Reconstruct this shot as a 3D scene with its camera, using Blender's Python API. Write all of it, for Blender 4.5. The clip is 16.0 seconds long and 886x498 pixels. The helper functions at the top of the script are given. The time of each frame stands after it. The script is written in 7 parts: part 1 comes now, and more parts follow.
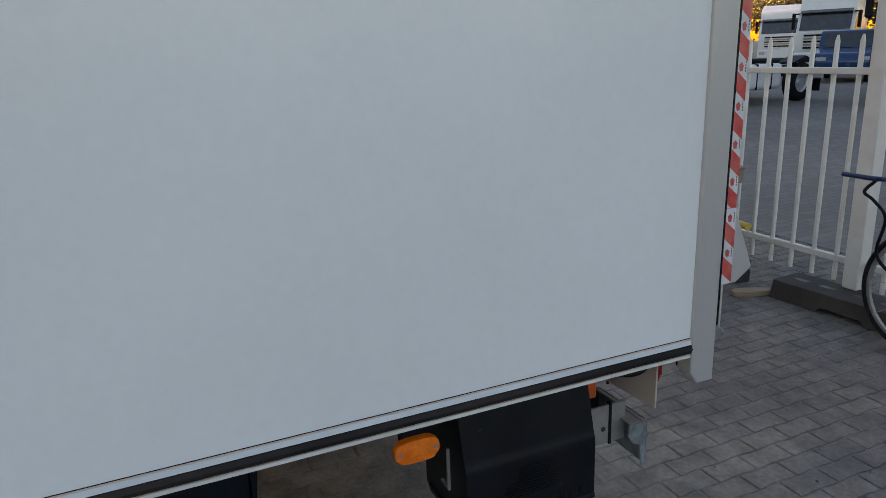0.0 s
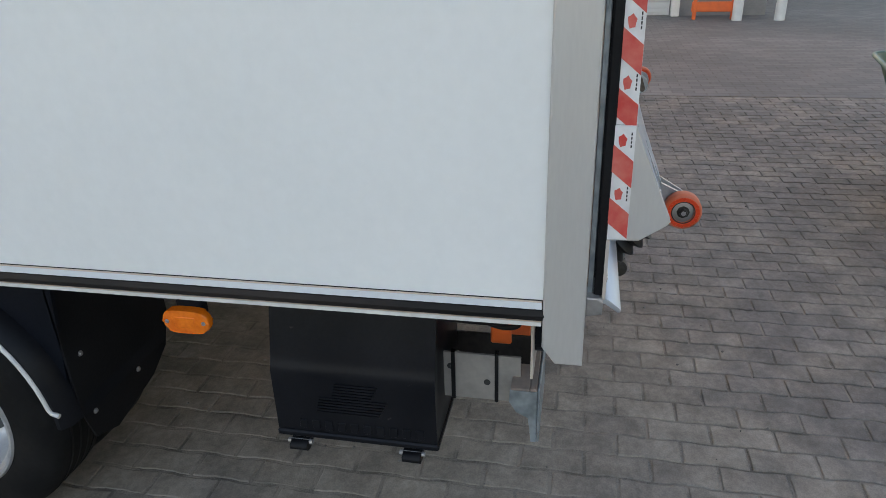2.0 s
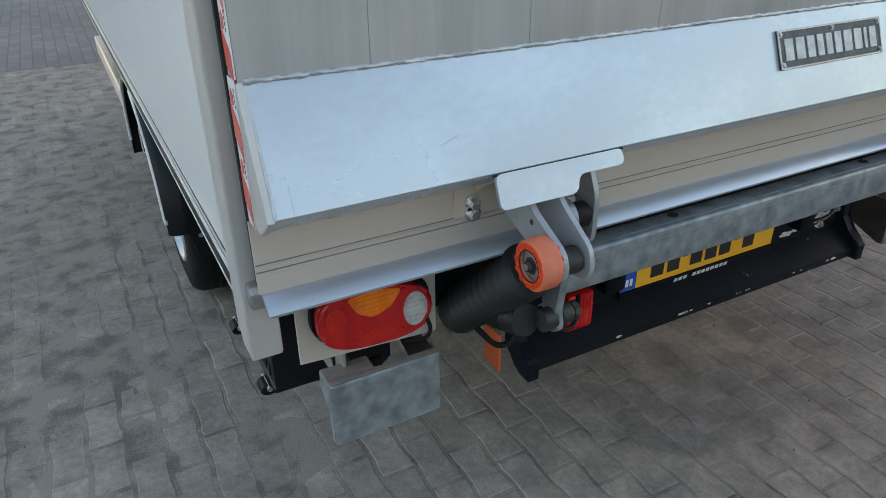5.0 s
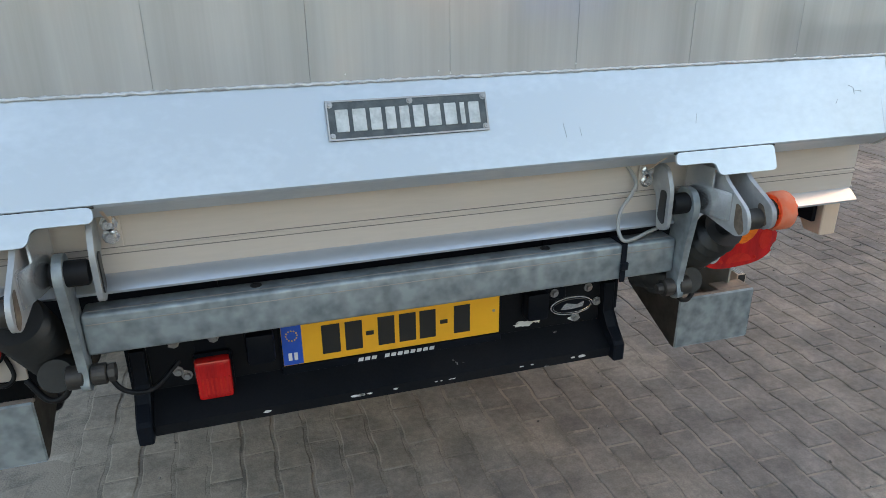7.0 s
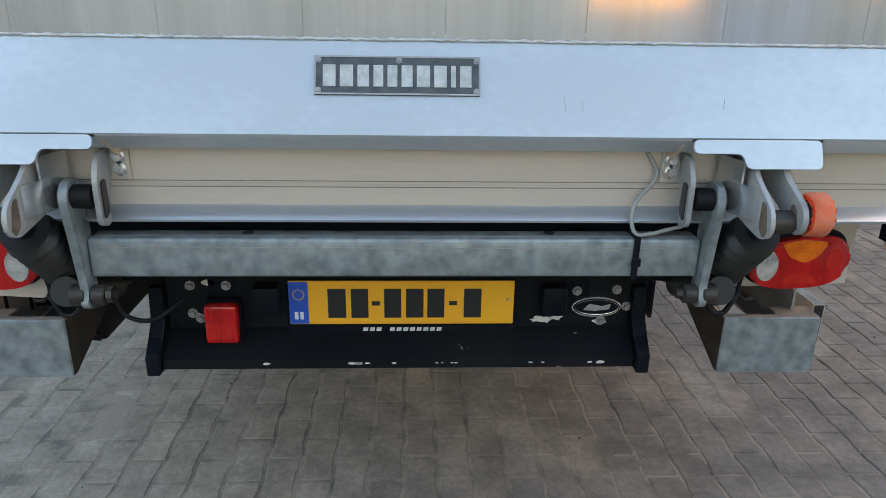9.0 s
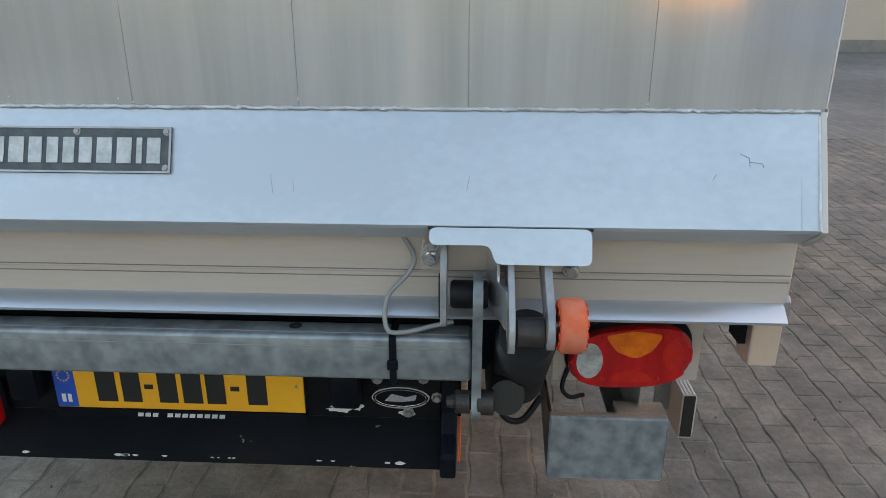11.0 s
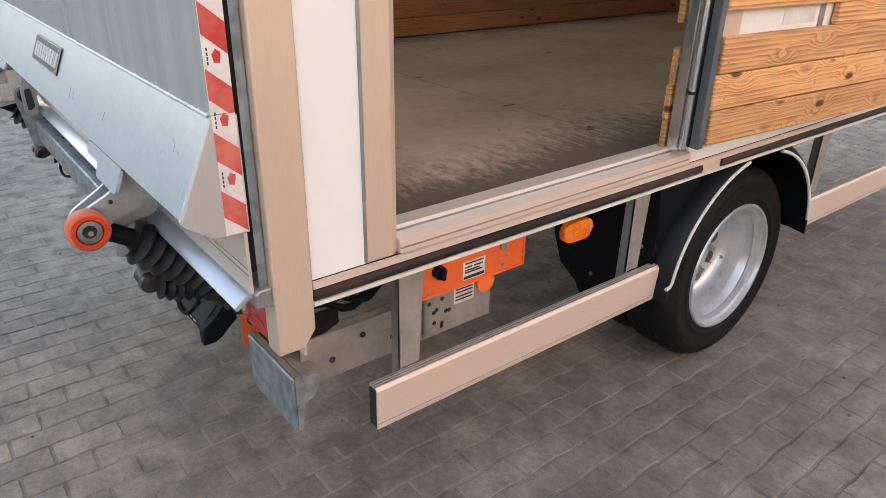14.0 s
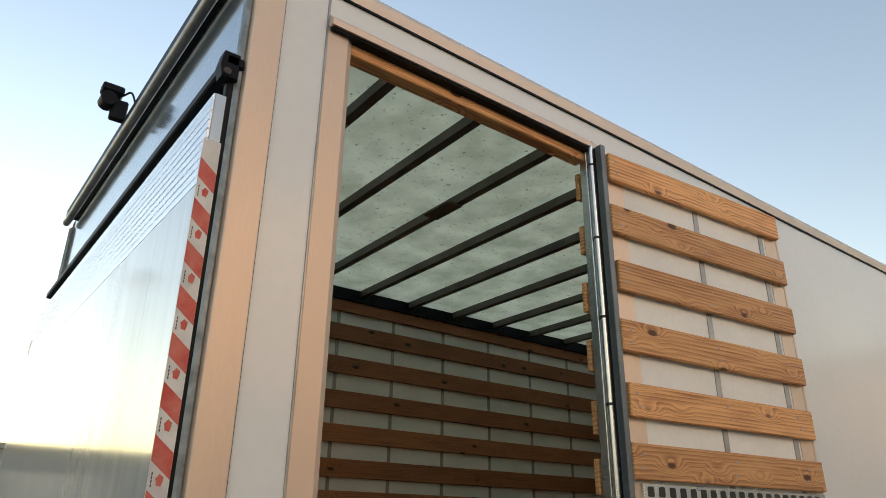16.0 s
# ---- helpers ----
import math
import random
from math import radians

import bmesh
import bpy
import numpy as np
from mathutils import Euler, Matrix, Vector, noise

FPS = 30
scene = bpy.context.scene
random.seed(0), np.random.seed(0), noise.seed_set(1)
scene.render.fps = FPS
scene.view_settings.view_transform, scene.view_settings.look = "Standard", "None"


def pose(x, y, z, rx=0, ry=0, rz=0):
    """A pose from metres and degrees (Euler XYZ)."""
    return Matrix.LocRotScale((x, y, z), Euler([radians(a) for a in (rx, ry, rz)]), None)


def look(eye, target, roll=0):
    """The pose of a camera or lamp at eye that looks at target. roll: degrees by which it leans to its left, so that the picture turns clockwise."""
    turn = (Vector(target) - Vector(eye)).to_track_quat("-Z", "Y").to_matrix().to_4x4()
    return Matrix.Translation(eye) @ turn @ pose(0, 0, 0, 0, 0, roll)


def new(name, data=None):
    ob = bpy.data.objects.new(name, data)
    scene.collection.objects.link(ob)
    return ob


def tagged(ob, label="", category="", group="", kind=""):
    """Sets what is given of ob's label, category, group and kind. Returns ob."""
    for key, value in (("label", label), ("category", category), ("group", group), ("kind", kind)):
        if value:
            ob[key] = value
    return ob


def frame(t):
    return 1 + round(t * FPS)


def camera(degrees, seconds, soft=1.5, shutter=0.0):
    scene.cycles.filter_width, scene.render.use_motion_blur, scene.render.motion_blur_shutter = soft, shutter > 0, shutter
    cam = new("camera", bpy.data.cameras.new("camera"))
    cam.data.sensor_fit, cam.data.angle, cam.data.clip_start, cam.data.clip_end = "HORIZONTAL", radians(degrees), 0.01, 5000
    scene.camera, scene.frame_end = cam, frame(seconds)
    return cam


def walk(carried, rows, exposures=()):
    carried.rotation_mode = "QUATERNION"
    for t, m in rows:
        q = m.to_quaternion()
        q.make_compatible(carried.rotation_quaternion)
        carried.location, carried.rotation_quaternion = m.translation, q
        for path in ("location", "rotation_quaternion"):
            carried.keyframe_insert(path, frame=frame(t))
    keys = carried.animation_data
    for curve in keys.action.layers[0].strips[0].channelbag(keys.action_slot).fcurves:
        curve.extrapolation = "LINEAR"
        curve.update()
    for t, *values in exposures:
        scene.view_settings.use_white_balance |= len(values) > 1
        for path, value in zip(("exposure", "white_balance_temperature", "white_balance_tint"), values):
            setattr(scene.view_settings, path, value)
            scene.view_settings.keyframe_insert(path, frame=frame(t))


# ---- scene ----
cam = camera(65.4, 16.0, soft=0.7)
PATH = [
    (0, (-2.407, 1.311, 1.629), (-0.639, 0.553, 1.079), -2.2),
    (0.5, (-2.326, 0.928, 1.582), (-0.552, 0.461, 0.787), -2.3),
    (1, (-2.334, 0.597, 1.541), (-0.539, 0.396, 0.681), -2.3),
    (1.5, (-2.378, 0.3, 1.55), (-0.573, 0.297, 0.689), -2.0),
    (2, (-2.259, 0.025, 1.518), (-0.485, 0.4, 0.673), -1.9),
    (2.5, (-2.169, -0.242, 1.506), (-0.52, 0.522, 0.672), -1.3),
    (3, (-2.102, -0.477, 1.504), (-0.698, 0.696, 0.696), -0.7),
    (3.2, (-2.045, -0.523, 1.503), (-0.699, 0.717, 0.698), -0.6),
    (5.3, (-1.146, -0.966, 1.408), (-0.349, 0.595, 0.444), -0.6),
    (5.5, (-1.045, -0.99, 1.393), (-0.257, 0.559, 0.404), -0.5),
    (6, (-0.805, -1.138, 1.372), (-0.07, 0.494, 0.478), -0.6),
    (6.5, (-0.592, -1.248, 1.386), (0.133, 0.447, 0.61), -0.3),
    (7, (-0.311, -1.3, 1.395), (0.231, 0.474, 0.648), -0.5),
    (7.5, (-0.115, -1.344, 1.388), (0.417, 0.43, 0.632), 0.1),
    (8, (0.009, -1.403, 1.307), (0.425, 0.427, 0.615), -0.1),
    (8.2, (0.011, -1.394, 1.279), (0.342, 0.454, 0.589), 0.2),
    (10.3, (0.234, -1.295, 1.318), (0.163, 0.594, 0.663), 0.6),
    (10.5, (0.348, -1.209, 1.359), (0.261, 0.672, 0.685), 0.4),
    (11, (0.609, -1.105, 1.369), (0.518, 0.773, 0.687), 0.0),
    (11.5, (0.931, -1.038, 1.416), (0.427, 0.766, 0.714), 0.5),
    (12, (1.233, -0.867, 1.424), (0.417, 0.822, 0.732), 1.2),
    (12.5, (1.509, -0.741, 1.463), (0.329, 0.699, 0.733), 1.1),
    (13, (1.784, -0.668, 1.479), (0.348, 0.519, 0.75), 1.1),
    (13.5, (1.981, -0.551, 1.458), (0.541, 0.621, 0.715), 1.1),
    (14, (2.167, -0.432, 1.495), (0.754, 0.693, 0.636), 1.0),
    (14.5, (2.362, -0.426, 1.55), (0.938, 0.693, 0.701), 1.1),
    (15, (2.4, -0.419, 1.648), (0.866, 0.774, 1.176), 0.8),
    (15.1, (2.408, -0.426, 1.67), (0.857, 0.786, 1.32), 1.0),
    (15.2, (2.418, -0.43, 1.7), (0.847, 0.784, 1.466), 1.1),
    (15.4, (2.441, -0.448, 1.747), (0.856, 0.77, 1.762), 1.0),
    (15.7, (2.473, -0.447, 1.793), (0.91, 0.734, 2.194), 0.7),
    (16, (2.479, -0.435, 1.809), (1.006, 0.685, 2.567), 0.7),
]
walk(cam, [(t, look(eye, target, roll)) for t, eye, target, roll in PATH],
     exposures=[(0, 2.55, 6000, 25), (0.5, 2.88, 6050, 25), (1.5, 3.18, 6220, 25), (3, 3.25, 6350, 24), (5.5, 3.5, 6000, 19), (7, 3.84, 6200, 20), (8.2, 3.82, 6200, 20), (10.5, 3.77, 6150, 20), (11, 3.58, 6220, 20), (12, 3.37, 6380, 22), (13.0, 3.47, 6850, 26), (13.5, 3.56, 6650, 27), (13.9, 3.88, 6420, 27), (14.5, 3.98, 6420, 25), (15.0, 4.0, 6560, 24), (15.5, 3.5, 6700, 22), (15.8, 3.0, 6600, 19), (16, 2.75, 6500, 18)])

# ---- world and light ----
SUN_AZ = radians(276)   # clockwise from +y: low, behind the long warehouse across the yard
SUN_EL = radians(1.4)
world = bpy.data.worlds.new("dusk_sky")
scene.world = world
world.use_nodes = True
wn = world.node_tree
sky = wn.nodes.new("ShaderNodeTexSky")
sky.sky_type, sky.sun_disc = "NISHITA", False
sky.sun_elevation, sky.sun_rotation = SUN_EL, SUN_AZ
sky.air_density, sky.dust_density, sky.ozone_density = 1.0, 0.05, 1.15
wn.links.new(sky.outputs[0], wn.nodes["Background"].inputs[0])
wn.nodes["Background"].inputs[1].default_value = 0.15
sun_data = bpy.data.lights.new("sun", "SUN")
sun_data.energy, sun_data.angle, sun_data.color = 1.9, radians(0.8), (1.0, 0.69, 0.43)
sun = new("sun", sun_data)
to_sun = Vector((math.sin(SUN_AZ) * math.cos(SUN_EL), math.cos(SUN_AZ) * math.cos(SUN_EL), math.sin(SUN_EL)))
sun.matrix_world = look(to_sun * 60, (0, 0, 0))


# ---- materials ----
def material(name, c1, c2=None, rough=0.5, metal=0.0, scale=4.0, fine=90.0, bump=0.05, rvar=0.12, stretch=(1, 1, 1), detail=6.0, mix=(0.35, 0.7), coat=0.0, island=0.0, thing=0.0, speck=None, speck_at=0.7, speck_scale=30.0, spec=0.5):
    m = bpy.data.materials.new(name)
    m.use_nodes = True
    nt = m.node_tree
    L, N = nt.links.new, nt.nodes.new
    b = nt.nodes["Principled BSDF"]
    tc, mp = N("ShaderNodeTexCoord"), N("ShaderNodeMapping")
    mp.inputs["Scale"].default_value = stretch
    L(tc.outputs["Object"], mp.inputs["Vector"])
    big, small = N("ShaderNodeTexNoise"), N("ShaderNodeTexNoise")
    big.inputs["Scale"].default_value, big.inputs["Detail"].default_value = scale, detail
    small.inputs["Scale"].default_value, small.inputs["Detail"].default_value = fine, 4
    L(mp.outputs[0], big.inputs["Vector"]), L(mp.outputs[0], small.inputs["Vector"])
    add = N("ShaderNodeMath")
    add.operation = "MULTIPLY_ADD"
    add.inputs[1].default_value = 0.35
    L(small.outputs["Fac"], add.inputs[0]), L(big.outputs["Fac"], add.inputs[2])
    ramp = N("ShaderNodeMapRange")
    ramp.inputs["From Min"].default_value, ramp.inputs["From Max"].default_value = mix[0] + 0.17, mix[1] + 0.17
    L(add.outputs[0], ramp.inputs["Value"])
    col = N("ShaderNodeMix")
    col.data_type = "RGBA"
    col.inputs[6].default_value, col.inputs[7].default_value = (*c1, 1), (*(c2 or tuple(v * 0.85 for v in c1)), 1)
    L(ramp.outputs[0], col.inputs[0])
    out = col.outputs[2]
    if speck:
        sp, cut, over = N("ShaderNodeTexNoise"), N("ShaderNodeMapRange"), N("ShaderNodeMix")
        sp.inputs["Scale"].default_value, sp.inputs["Detail"].default_value = speck_scale, 5
        L(mp.outputs[0], sp.inputs["Vector"])
        cut.inputs["From Min"].default_value, cut.inputs["From Max"].default_value = speck_at, speck_at + 0.04
        L(sp.outputs["Fac"], cut.inputs["Value"])
        over.data_type = "RGBA"
        L(cut.outputs[0], over.inputs[0]), L(out, over.inputs[6])
        over.inputs[7].default_value = (*speck, 1)
        out = over.outputs[2]
    if island or thing:
        vary, hsv = N("ShaderNodeMapRange"), N("ShaderNodeHueSaturation")
        amount = island or thing
        src = N("ShaderNodeNewGeometry").outputs["Random Per Island"] if island else N("ShaderNodeObjectInfo").outputs["Random"]
        L(src, vary.inputs["Value"])
        vary.inputs["To Min"].default_value, vary.inputs["To Max"].default_value = 1 - amount, 1 + amount
        L(vary.outputs[0], hsv.inputs["Value"]), L(out, hsv.inputs["Color"])
        out = hsv.outputs[0]
    L(out, b.inputs["Base Color"])
    rr = N("ShaderNodeMapRange")
    rr.inputs["To Min"].default_value, rr.inputs["To Max"].default_value = max(0.02, rough - rvar), min(1, rough + rvar)
    L(big.outputs["Fac"], rr.inputs["Value"]), L(rr.outputs[0], b.inputs["Roughness"])
    b.inputs["Metallic"].default_value = metal
    b.inputs["Specular IOR Level"].default_value = spec
    b.inputs["Coat Weight"].default_value = coat
    if bump:
        bp = N("ShaderNodeBump")
        bp.inputs["Strength"].default_value, bp.inputs["Distance"].default_value = bump, 0.01
        L(add.outputs[0], bp.inputs["Height"]), L(bp.outputs[0], b.inputs["Normal"])
    return m


def wood(name, c1, c2, knot, rough=0.6, along="Y", shade=0.18):
    """Sawn pine: long grain, growth rings and dark knots."""
    m = bpy.data.materials.new(name)
    m.use_nodes = True
    nt = m.node_tree
    L, N = nt.links.new, nt.nodes.new
    b = nt.nodes["Principled BSDF"]
    tc, mp, info, off = N("ShaderNodeTexCoord"), N("ShaderNodeMapping"), N("ShaderNodeObjectInfo"), N("ShaderNodeVectorMath")
    sc = {"X": (0.035, 1, 1), "Y": (1, 0.035, 1), "Z": (1, 1, 0.035)}[along]
    mp.inputs["Scale"].default_value = sc
    off.operation = "MULTIPLY_ADD"
    off.inputs[1].default_value = (7, 5, 9)
    L(info.outputs["Random"], off.inputs[0]), L(tc.outputs["Object"], off.inputs[2])
    L(off.outputs[0], mp.inputs["Vector"])
    grain, wave = N("ShaderNodeTexNoise"), N("ShaderNodeTexWave")
    grain.inputs["Scale"].default_value, grain.inputs["Detail"].default_value = 150, 5
    wave.wave_type, wave.bands_direction, wave.wave_profile = "BANDS", "Z" if along != "Z" else "X", "SAW"
    wave.inputs["Scale"].default_value, wave.inputs["Detail"].default_value = 24, 2
    wave.inputs["Distortion"].default_value, wave.inputs["Detail Scale"].default_value = 9.0, 0.35
    rings = N("ShaderNodeMapping")
    rings.inputs["Scale"].default_value = {"X": (0.10, 1, 1), "Y": (1, 0.10, 1), "Z": (1, 1, 0.10)}[along]
    L(off.outputs[0], rings.inputs["Vector"])
    L(mp.outputs[0], grain.inputs["Vector"]), L(rings.outputs[0], wave.inputs["Vector"])
    add = N("ShaderNodeMath")
    add.operation = "MULTIPLY_ADD"
    add.inputs[1].default_value = 0.9
    half = N("ShaderNodeMath")
    half.operation = "MULTIPLY"
    half.inputs[1].default_value = 0.42
    L(wave.outputs["Fac"], half.inputs[0])
    L(grain.outputs["Fac"], add.inputs[0]), L(half.outputs[0], add.inputs[2])
    rg = N("ShaderNodeMapRange")
    rg.inputs["From Min"].default_value, rg.inputs["From Max"].default_value = 0.84, 1.30
    cloud, both, cmap = N("ShaderNodeTexNoise"), N("ShaderNodeMath"), N("ShaderNodeMapping")
    cmap.inputs["Scale"].default_value = {"X": (0.22, 1, 1), "Y": (1, 0.22, 1), "Z": (1, 1, 0.22)}[along]
    cloud.inputs["Scale"].default_value, cloud.inputs["Detail"].default_value = 16, 5
    both.operation = "MULTIPLY_ADD"
    both.inputs[1].default_value = 0.62
    L(off.outputs[0], cmap.inputs["Vector"]), L(cmap.outputs[0], cloud.inputs["Vector"])
    L(cloud.outputs["Fac"], both.inputs[0]), L(add.outputs[0], both.inputs[2]), L(both.outputs[0], rg.inputs["Value"])
    col = N("ShaderNodeMix")
    col.data_type = "RGBA"
    col.inputs[6].default_value, col.inputs[7].default_value = (*c1, 1), (*c2, 1)
    L(rg.outputs[0], col.inputs[0])
    vor, kn, kmix, kmap = N("ShaderNodeTexVoronoi"), N("ShaderNodeMapRange"), N("ShaderNodeMix"), N("ShaderNodeMapping")
    kmap.inputs["Scale"].default_value = {"X": (0.45, 1, 1), "Y": (1, 0.45, 1), "Z": (1, 1, 0.45)}[along]
    L(off.outputs[0], kmap.inputs["Vector"]), L(kmap.outputs[0], vor.inputs["Vector"])
    vor.inputs["Scale"].default_value = 12
    kn.inputs["From Min"].default_value, kn.inputs["From Max"].default_value = 0.155, 0.095
    L(vor.outputs["Distance"], kn.inputs["Value"])
    bend, swirl, few = N("ShaderNodeMapRange"), N("ShaderNodeMath"), N("ShaderNodeMath")
    bend.inputs["From Min"].default_value, bend.inputs["From Max"].default_value = 0.46, 0.06
    bend.interpolation_type = "SMOOTHSTEP"
    swirl.operation, few.operation = "MULTIPLY", "GREATER_THAN"
    swirl.inputs[1].default_value = 17.0
    L(vor.outputs["Distance"], bend.inputs["Value"]), L(bend.outputs[0], swirl.inputs[0]), L(swirl.outputs[0], wave.inputs["Phase Offset"])
    kmix.data_type = "RGBA"
    knots = N("ShaderNodeMath")
    knots.operation = "MULTIPLY"
    few.inputs[1].default_value = 0.12
    L(vor.outputs["Color"], few.inputs[0]), L(kn.outputs[0], knots.inputs[0]), L(few.outputs[0], knots.inputs[1])
    L(knots.outputs[0], kmix.inputs[0]), L(col.outputs[2], kmix.inputs[6])
    kmix.inputs[7].default_value = (*knot, 1)
    vary, hsv = N("ShaderNodeMapRange"), N("ShaderNodeHueSaturation")
    vary.inputs["To Min"].default_value, vary.inputs["To Max"].default_value = 1 - shade, 1 + shade
    L(info.outputs["Random"], vary.inputs["Value"]), L(vary.outputs[0], hsv.inputs["Value"])
    L(kmix.outputs[2], hsv.inputs["Color"]), L(hsv.outputs[0], b.inputs["Base Color"])
    b.inputs["Roughness"].default_value = rough
    bp = N("ShaderNodeBump")
    bp.inputs["Strength"].default_value, bp.inputs["Distance"].default_value = 0.25, 0.004
    L(add.outputs[0], bp.inputs["Height"]), L(bp.outputs[0], b.inputs["Normal"])
    return m


WHITE = material("white_panel", (0.80, 0.81, 0.80), (0.74, 0.75, 0.74), rough=0.24, scale=1.2, fine=40, bump=0.006, rvar=0.06, coat=0.3, speck=(0.4, 0.4, 0.4), speck_at=0.78, speck_scale=22)
WHITE_IN = material("white_inner_panel", (0.84, 0.84, 0.81), (0.74, 0.74, 0.71), rough=0.4, scale=3, fine=60, bump=0.02)
# Same metal twice: right-side warm light in ALU's colour, cool light in ALU_GREY's.
ALU = material("warm_lit_anodised_aluminium", (0.74, 0.585, 0.455), (0.66, 0.520, 0.405), rough=0.40, metal=0.38, scale=3, fine=200, bump=0.02, stretch=(1, 1, 0.15))
ALU_GREY = material("cool_lit_aluminium", (0.55, 0.535, 0.51), (0.49, 0.475, 0.455), rough=0.42, metal=0.35, scale=3, fine=200, bump=0.02, stretch=(1, 1, 0.15))
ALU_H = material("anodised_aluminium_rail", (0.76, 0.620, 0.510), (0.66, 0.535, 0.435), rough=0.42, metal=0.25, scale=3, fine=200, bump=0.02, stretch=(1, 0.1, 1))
SILVER = material("bright_aluminium", (0.78, 0.79, 0.80), (0.70, 0.71, 0.72), rough=0.25, metal=0.9, scale=3, fine=150, bump=0.02, stretch=(0.1, 1, 1))
PLATE = material("brushed_platform_aluminium", (0.66, 0.652, 0.635), (0.53, 0.525, 0.51), rough=0.11, metal=0.5, scale=4.2, fine=40, bump=0.002, rvar=0.05, stretch=(3.5, 1, 0.12), mix=(0.3, 0.7))
# The sky's blue reflection is put into the header's base colour.
HEADER = material("sky_tinted_header_aluminium", (0.34, 0.40, 0.44), (0.30, 0.35, 0.39), rough=0.10, metal=0.8, scale=4, fine=40, bump=0.002, rvar=0.04)
WEDGE = material("platform_edge_aluminium", (0.53, 0.58, 0.63), (0.46, 0.51, 0.56), rough=0.31, metal=0.40, scale=5.0, fine=80, bump=0.012, rvar=0.13, stretch=(0.6, 1, 1), mix=(0.38, 0.62))
WELD = material("weld_bead", (0.62, 0.63, 0.64), (0.48, 0.49, 0.5), rough=0.5, metal=0.7, scale=40, fine=220, bump=0.5)
GALV = material("galvanised_steel", (0.325, 0.362, 0.378), (0.185, 0.208, 0.218), rough=0.45, metal=0.45, scale=26, fine=55, bump=0.05, rvar=0.15, detail=2)
GALV_DIRT_SHADE = material("dusty_shaded_galvanised_steel", (0.36, 0.33, 0.30), (0.25, 0.235, 0.22), rough=0.6, metal=0.3, scale=9, fine=60, bump=0.06)
DUSTY = material("brown_dusted_steel", (0.30, 0.225, 0.175), (0.20, 0.165, 0.14), rough=0.75, metal=0.1, scale=14, fine=80, bump=0.1)
STEEL = material("plain_steel", (0.42, 0.41, 0.40), (0.3, 0.29, 0.28), rough=0.4, metal=0.7, scale=12, fine=100, bump=0.05)
BLACK = material("black_powder_coat", (0.004, 0.0055, 0.009), (0.008, 0.0095, 0.014), rough=0.48, spec=0.12, scale=5, fine=160, bump=0.06)
BLACK_CHIP = material("chipped_black_paint", (0.006, 0.007, 0.009), (0.011, 0.011, 0.013), rough=0.46, spec=0.14, scale=5, fine=160, bump=0.06, speck=(0.55, 0.53, 0.5), speck_at=0.705, speck_scale=16)
RUBBER = material("black_rubber", (0.006, 0.006, 0.007), (0.012, 0.012, 0.013), rough=0.50, spec=0.16, scale=7, fine=120, bump=0.08)
BOOT = material("dusty_rubber_boot", (0.011, 0.0115, 0.0125), (0.020, 0.020, 0.020), rough=0.46, spec=0.34, scale=9, fine=120, bump=0.06)
TYRE = material("tyre_rubber", (0.0062, 0.0062, 0.0066), (0.0150, 0.0145, 0.0142), rough=0.7, spec=0.16, scale=9, fine=70, bump=0.12)
RUBRAIL = material("scuffed_rub_rail", (0.0085, 0.0085, 0.0095), (0.040, 0.031, 0.028), rough=0.5, spec=0.25, scale=6, fine=60, bump=0.08, stretch=(1, 0.2, 1))
# right-hand strip: browner and paler than the left one
RUB_BROWN = material("brown_rub_rail", (0.016, 0.0135, 0.013), (0.085, 0.052, 0.044), rough=0.5, spec=0.25, scale=6, fine=60, bump=0.08, stretch=(1, 0.2, 1))
RIM = material("silver_wheel_paint", (0.62, 0.63, 0.64), (0.46, 0.46, 0.46), rough=0.34, metal=0.55, scale=11, fine=80, bump=0.08, speck=(0.16, 0.10, 0.07), speck_at=0.66, speck_scale=22)
COVER = material("dusty_black_plastic", (0.0055, 0.0062, 0.0085), (0.0105, 0.011, 0.0135), rough=0.38, spec=0.17, scale=6, fine=120, bump=0.06, speck=(0.05, 0.048, 0.045), speck_at=0.73, speck_scale=26)
RED_TAPE = material("red_reflective_tape", (0.55, 0.05, 0.04), (0.62, 0.17, 0.13), rough=0.4, scale=14, fine=70, bump=0.03)
WHITE_TAPE = material("white_reflective_tape", (0.74, 0.73, 0.72), (0.58, 0.57, 0.56), rough=0.4, scale=14, fine=70, bump=0.03)
ORANGE = material("orange_plastic", (0.85, 0.16, 0.03), (0.72, 0.13, 0.03), rough=0.45, scale=9, fine=80, bump=0.04)
ROLLER = material("worn_orange_roller", (0.66, 0.135, 0.055), (0.60, 0.26, 0.17), rough=0.6, spec=0.3, scale=12, fine=70, bump=0.15)
ORANGE_DEEP = material("deep_orange_polyurethane", (0.80, 0.075, 0.008), (0.66, 0.055, 0.008), rough=0.45, scale=14, fine=90, bump=0.1)
AMBER = material("amber_lens", (0.88, 0.21, 0.006), (0.70, 0.13, 0.003), rough=0.22, scale=30, fine=150, bump=0.12, coat=0.15)
LIP = material("pale_rail_lip", (0.74, 0.76, 0.78), (0.62, 0.64, 0.66), rough=0.35, scale=5, fine=60, bump=0.02, stretch=(1, 0.1, 1))
SKIRT = material("taupe_aluminium_skirt", (0.59, 0.525, 0.468), (0.52, 0.463, 0.412), rough=0.42, metal=0.25, scale=3, fine=160, bump=0.02, stretch=(0.1, 1, 1))
HINGE_GREY = material("grey_hinge_plate", (0.42, 0.43, 0.435), (0.31, 0.318, 0.322), rough=0.4, metal=0.35, scale=10, fine=80, bump=0.04)
